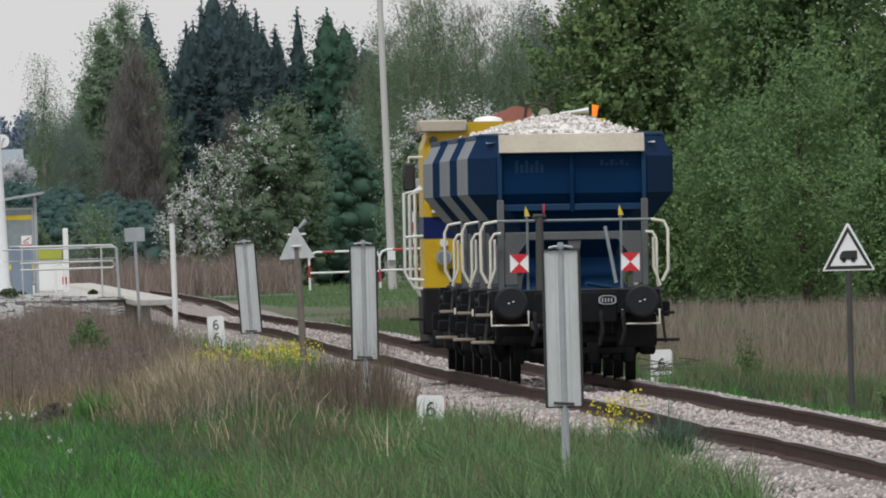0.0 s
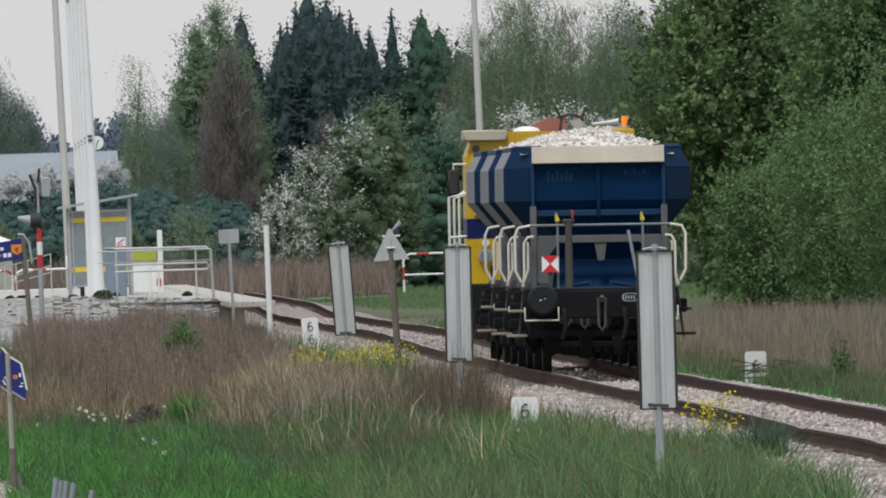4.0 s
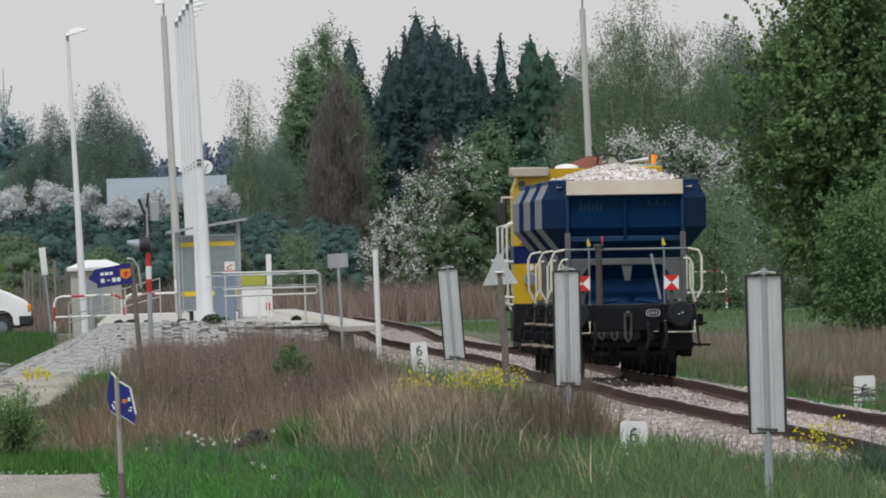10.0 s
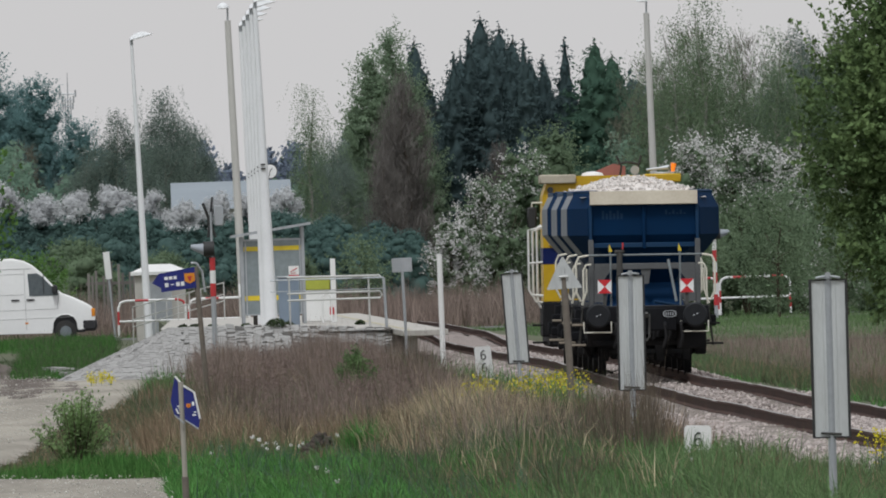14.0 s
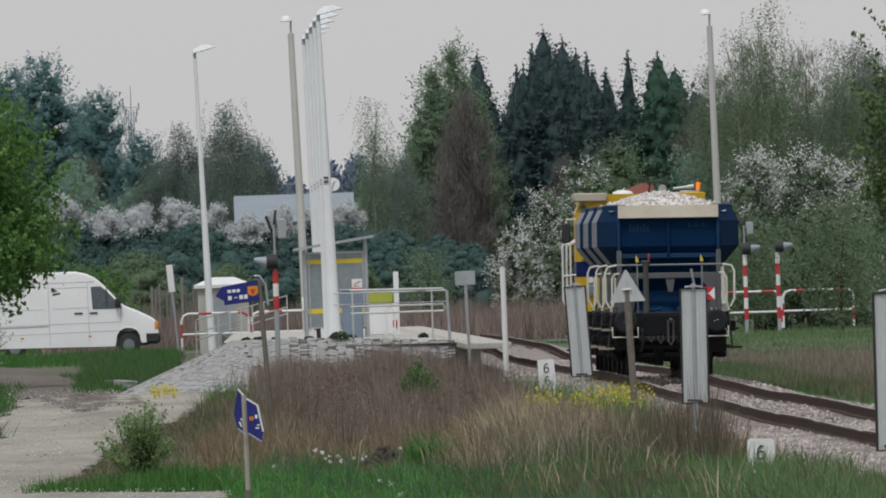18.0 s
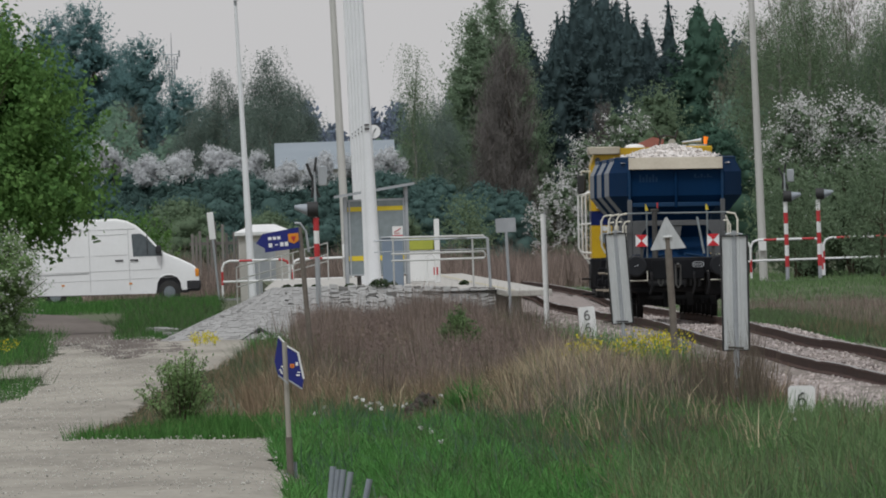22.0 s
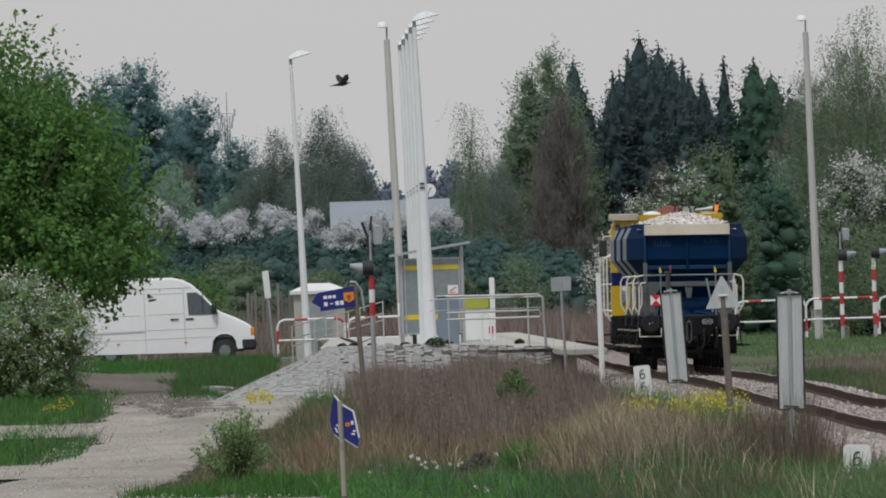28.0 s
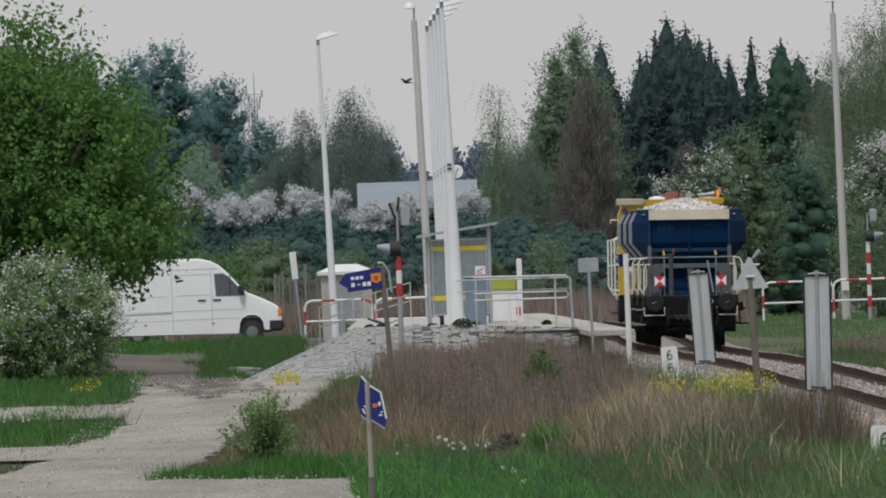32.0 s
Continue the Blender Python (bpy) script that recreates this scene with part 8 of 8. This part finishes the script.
fr = np.random.default_rng(9)
flowers("rape_flowers", np.concatenate([fr.normal(-3.95, 0.14, 26), fr.uniform(-3.3, -2.2, 66), fr.normal(-3.15, 0.08, 14)]), np.concatenate([fr.uniform(440, 460, 26), fr.uniform(438, 470, 66), fr.uniform(446, 460, 14)]), 0.66, 0.065, 11, 0.020, M_RAPE, "yellow flowering rape beside the track", fr)
flowers("rape_flowers", fr.uniform(-2.05, -1.42, 15), fr.uniform(297, 305, 15), 0.68, 0.05, 14, 0.018, M_RAPE, "yellow flowering rape in the ballast", fr)
flowers("rape_flowers", np.concatenate([fr.uniform(-14.6, -14.0, 14), fr.uniform(-10.0, -9.45, 34)]), np.concatenate([fr.uniform(650, 690, 14), fr.uniform(664, 686, 34)]), 0.22, 0.05, 12, 0.02, M_RAPE, "yellow flowers at the road's edge", fr)
flowers("dandelion_clocks", np.concatenate([fr.uniform(-8.6, -5.9, 18), fr.uniform(-15.2, -14.5, 12), fr.uniform(-8, -2.6, 5), fr.uniform(-8.6, -7.8, 16)]), np.concatenate([fr.uniform(432, 446, 18), fr.uniform(530, 560, 12), fr.uniform(330, 400, 5), fr.uniform(632, 646, 16)]), 0.36, 0.014, 12, 0.017, M_FLUFF, "white dandelion clocks in the grass", fr)
M_MOSS = mat("cushion_plants", (0.045, 0.075, 0.025), (0.03, 0.045, 0.02), 0.95, bump=0, island=0.4)
for x, y, r in ((-5.5, 690.6, 0.27), (-6.2, 691, 0.14), (-7.0, 692, 0.14), (-7.4, 692, 0.17), (-7.7, 691, 0.16), (-3.5, 689.9, 0.12), (-5.2, 691.2, 0.15)):
    rng2 = np.random.default_rng(int(abs(x * 100)))
    C = unit(rng2.normal(size=(500, 3))) * rng2.uniform(0.55, 1.0, (500, 1)) * np.array([[r, r, r * 0.8]])
    C[:, 2] = np.abs(C[:, 2])
    t = thing("cushion_plant", pose(x, y - 0.7, PZ + 0.13), "low dark green cushion plant on the slabs", "plant", "cushion plants")
    part("foliage", faces_mesh("foliage", leaf_faces(C, 0.03, rng2), 4, M_MOSS), M_MOSS, t)

# ---- birds ----
flights = []


def bird(path, size, phase, start=26.0, beats=50, wing=(), heading=None):
    t = thing("crow", pose(*path[0][1:]), "black crow in flight", "bird", "crows")
    prof = [(0.0, 0.01), (0.05, 0.035), (0.16, 0.06), (0.30, 0.055), (0.42, 0.03), (0.58, 0.012)]
    part("body", Acc().tube([(0.2 * size - a * size, 0, 0) for a, r in prof], [r * size * 1.15 for a, r in prof], 10), M_CROW, t)
    part("tail", Acc().prism([(-0.18 * size, 0.02 * size), (-0.42 * size, 0.09 * size), (-0.42 * size, -0.09 * size), (-0.18 * size, -0.02 * size)], 2, -0.006, 0.006), M_CROW, t)
    part("beak", Acc().tube([(0.19 * size, 0, 0), (0.27 * size, 0, -0.01)], [0.018 * size, 0.004], 6), M_CROW, t)
    for s in (-1, 1):
        w = part("wing", Acc().prism([(0.10 * size, 0), (0.14 * size, s * 0.22 * size), (0.05 * size, s * 0.50 * size), (-0.05 * size, s * 0.46 * size), (-0.10 * size, s * 0.25 * size), (-0.10 * size, 0)], 2, -0.008, 0.008), M_CROW, t)
        rows = [(0, pose(0, s * 0.03, 0.02, s * 20, 0, 0)), (start - 0.1, pose(0, s * 0.03, 0.02, s * 20, 0, 0))]
        rows += [(k, pose(0, s * 0.03, 0.02, s * q, 0, 0)) for k, q in wing]
        for k in range(0 if wing else beats):
            rows.append((start + 0.12 * k, pose(0, s * 0.03, 0.02, s * (52 if (k + phase) % 2 else -24), 0, 0)))
        if rows[-1][0] < 31.9:
            rows += [(rows[-1][0] + 0.2, rows[0][1]), (32.0, rows[0][1])]
        flights.append((w, rows))
    rows = []
    for i, p in enumerate(path):
        q = path[min(i + 1, len(path) - 1)]
        o = path[max(i - 1, 0)]
        away = math.copysign(1, q[1] - o[1]) if abs(q[1] - o[1]) > 0.02 else 1
        turn = 20 if away > 0 else 85 if abs(q[1] - o[1]) < 0.5 else 150
        rows.append((p[0], pose(p[1], p[2], p[3], 0, -8, heading or turn)))
    flights.append((t, rows))


bird([(0, -60, 752, 0.3), (24.0, -60, 752, 0.3), (25.5, -30, 752, 3.0), (26.4, -13.0, 752, 4.6), (27.0, -9.84, 752, 5.64), (27.3, -9.12, 752, 6.29), (27.6, -8.4, 752, 6.75), (27.9, -7.54, 752, 7.18), (28.2, -6.76, 752, 7.87), (28.5, -6.13, 752, 8.56), (28.8, -5.66, 752, 8.87),
      (29.1, -5.64, 752, 8.93), (29.7, -5.62, 752, 9.0), (30.0, -5.82, 752, 8.96), (30.3, -7.03, 752, 9.02), (30.6, -8.53, 752, 8.6), (30.9, -10.57, 752, 8.25), (31.4, -13.79, 752, 7.9), (32.0, -17.45, 752, 7.35)], 0.82, 0)
bird([(0, 50, 1050, 0.2), (24.0, 50, 1050, 0.2), (26.6, -7.02, 1050, 8.78), (27.0, -8.55, 1050, 9.12), (27.3, -9.96, 1050, 9.43), (28.0, -14.31, 1050, 9.65), (28.8, -18.58, 1050, 9.58), (32.0, -45, 1050, 9.0)], 0.7, 1)
bird([(0, 60, 1050, 0.2), (26.0, 60, 1050, 0.2), (30.6, 8.38, 1050, 8.43), (31.2, 2.36, 1050, 8.83), (31.5, -0.66, 1050, 8.96), (31.8, -3.59, 1050, 8.86), (32.0, -4.91, 1050, 8.73)], 0.7, 0)

bird([(0, -7.9, 668, -0.62), (20.8, -7.9, 668, -0.62), (20.9, -9.16, 676, -0.44), (21.0, -9.15, 676, -0.42), (21.2, -9.10, 676, -0.40), (21.5, -8.71, 676, -0.30), (21.8, -8.52, 676, -0.33), (22.1, -8.37, 676, -0.15), (22.4, -8.07, 676, -0.05), (22.7, -7.84, 676, 0.29), (23.0, -7.61, 678, 0.74), (23.3, -7.35, 690, 0.85), (23.7, -7.30, 694, PZ + 0.22), (32.0, -7.30, 694, PZ + 0.22)], 0.95, 1, 20.8, 0, [(20.9, 62), (21.2, 58), (21.4, 30), (21.6, 4), (21.8, -26), (22.0, -30), (22.2, -14), (22.4, 12), (22.6, -26), (22.8, -8), (23.0, 20), (23.3, 50), (23.6, 0)], 72)


TRAIN_TIMES = sorted({r[0] for r in TRAIN_ROWS} | set(range(0, 33, 2)))


def motions():
    for ob, dy in moving:
        walk(ob, [(t, pose(0, train_y(t) + dy, float(track_level(train_y(t) + dy + 5)), 0, 1.0, 0)) for t in TRAIN_TIMES])
    for ob, y, r in wheelsets:
        rows = []
        for i in range(0, 513):
            t = i / 16.0
            rows.append((t, pose(0, y, r) @ Matrix.Rotation(-(train_y(t) - train_y(0)) / r, 4, "X")))
        walk(ob, rows)
    for ob, rows in flights:
        walk(ob, rows)


motions()
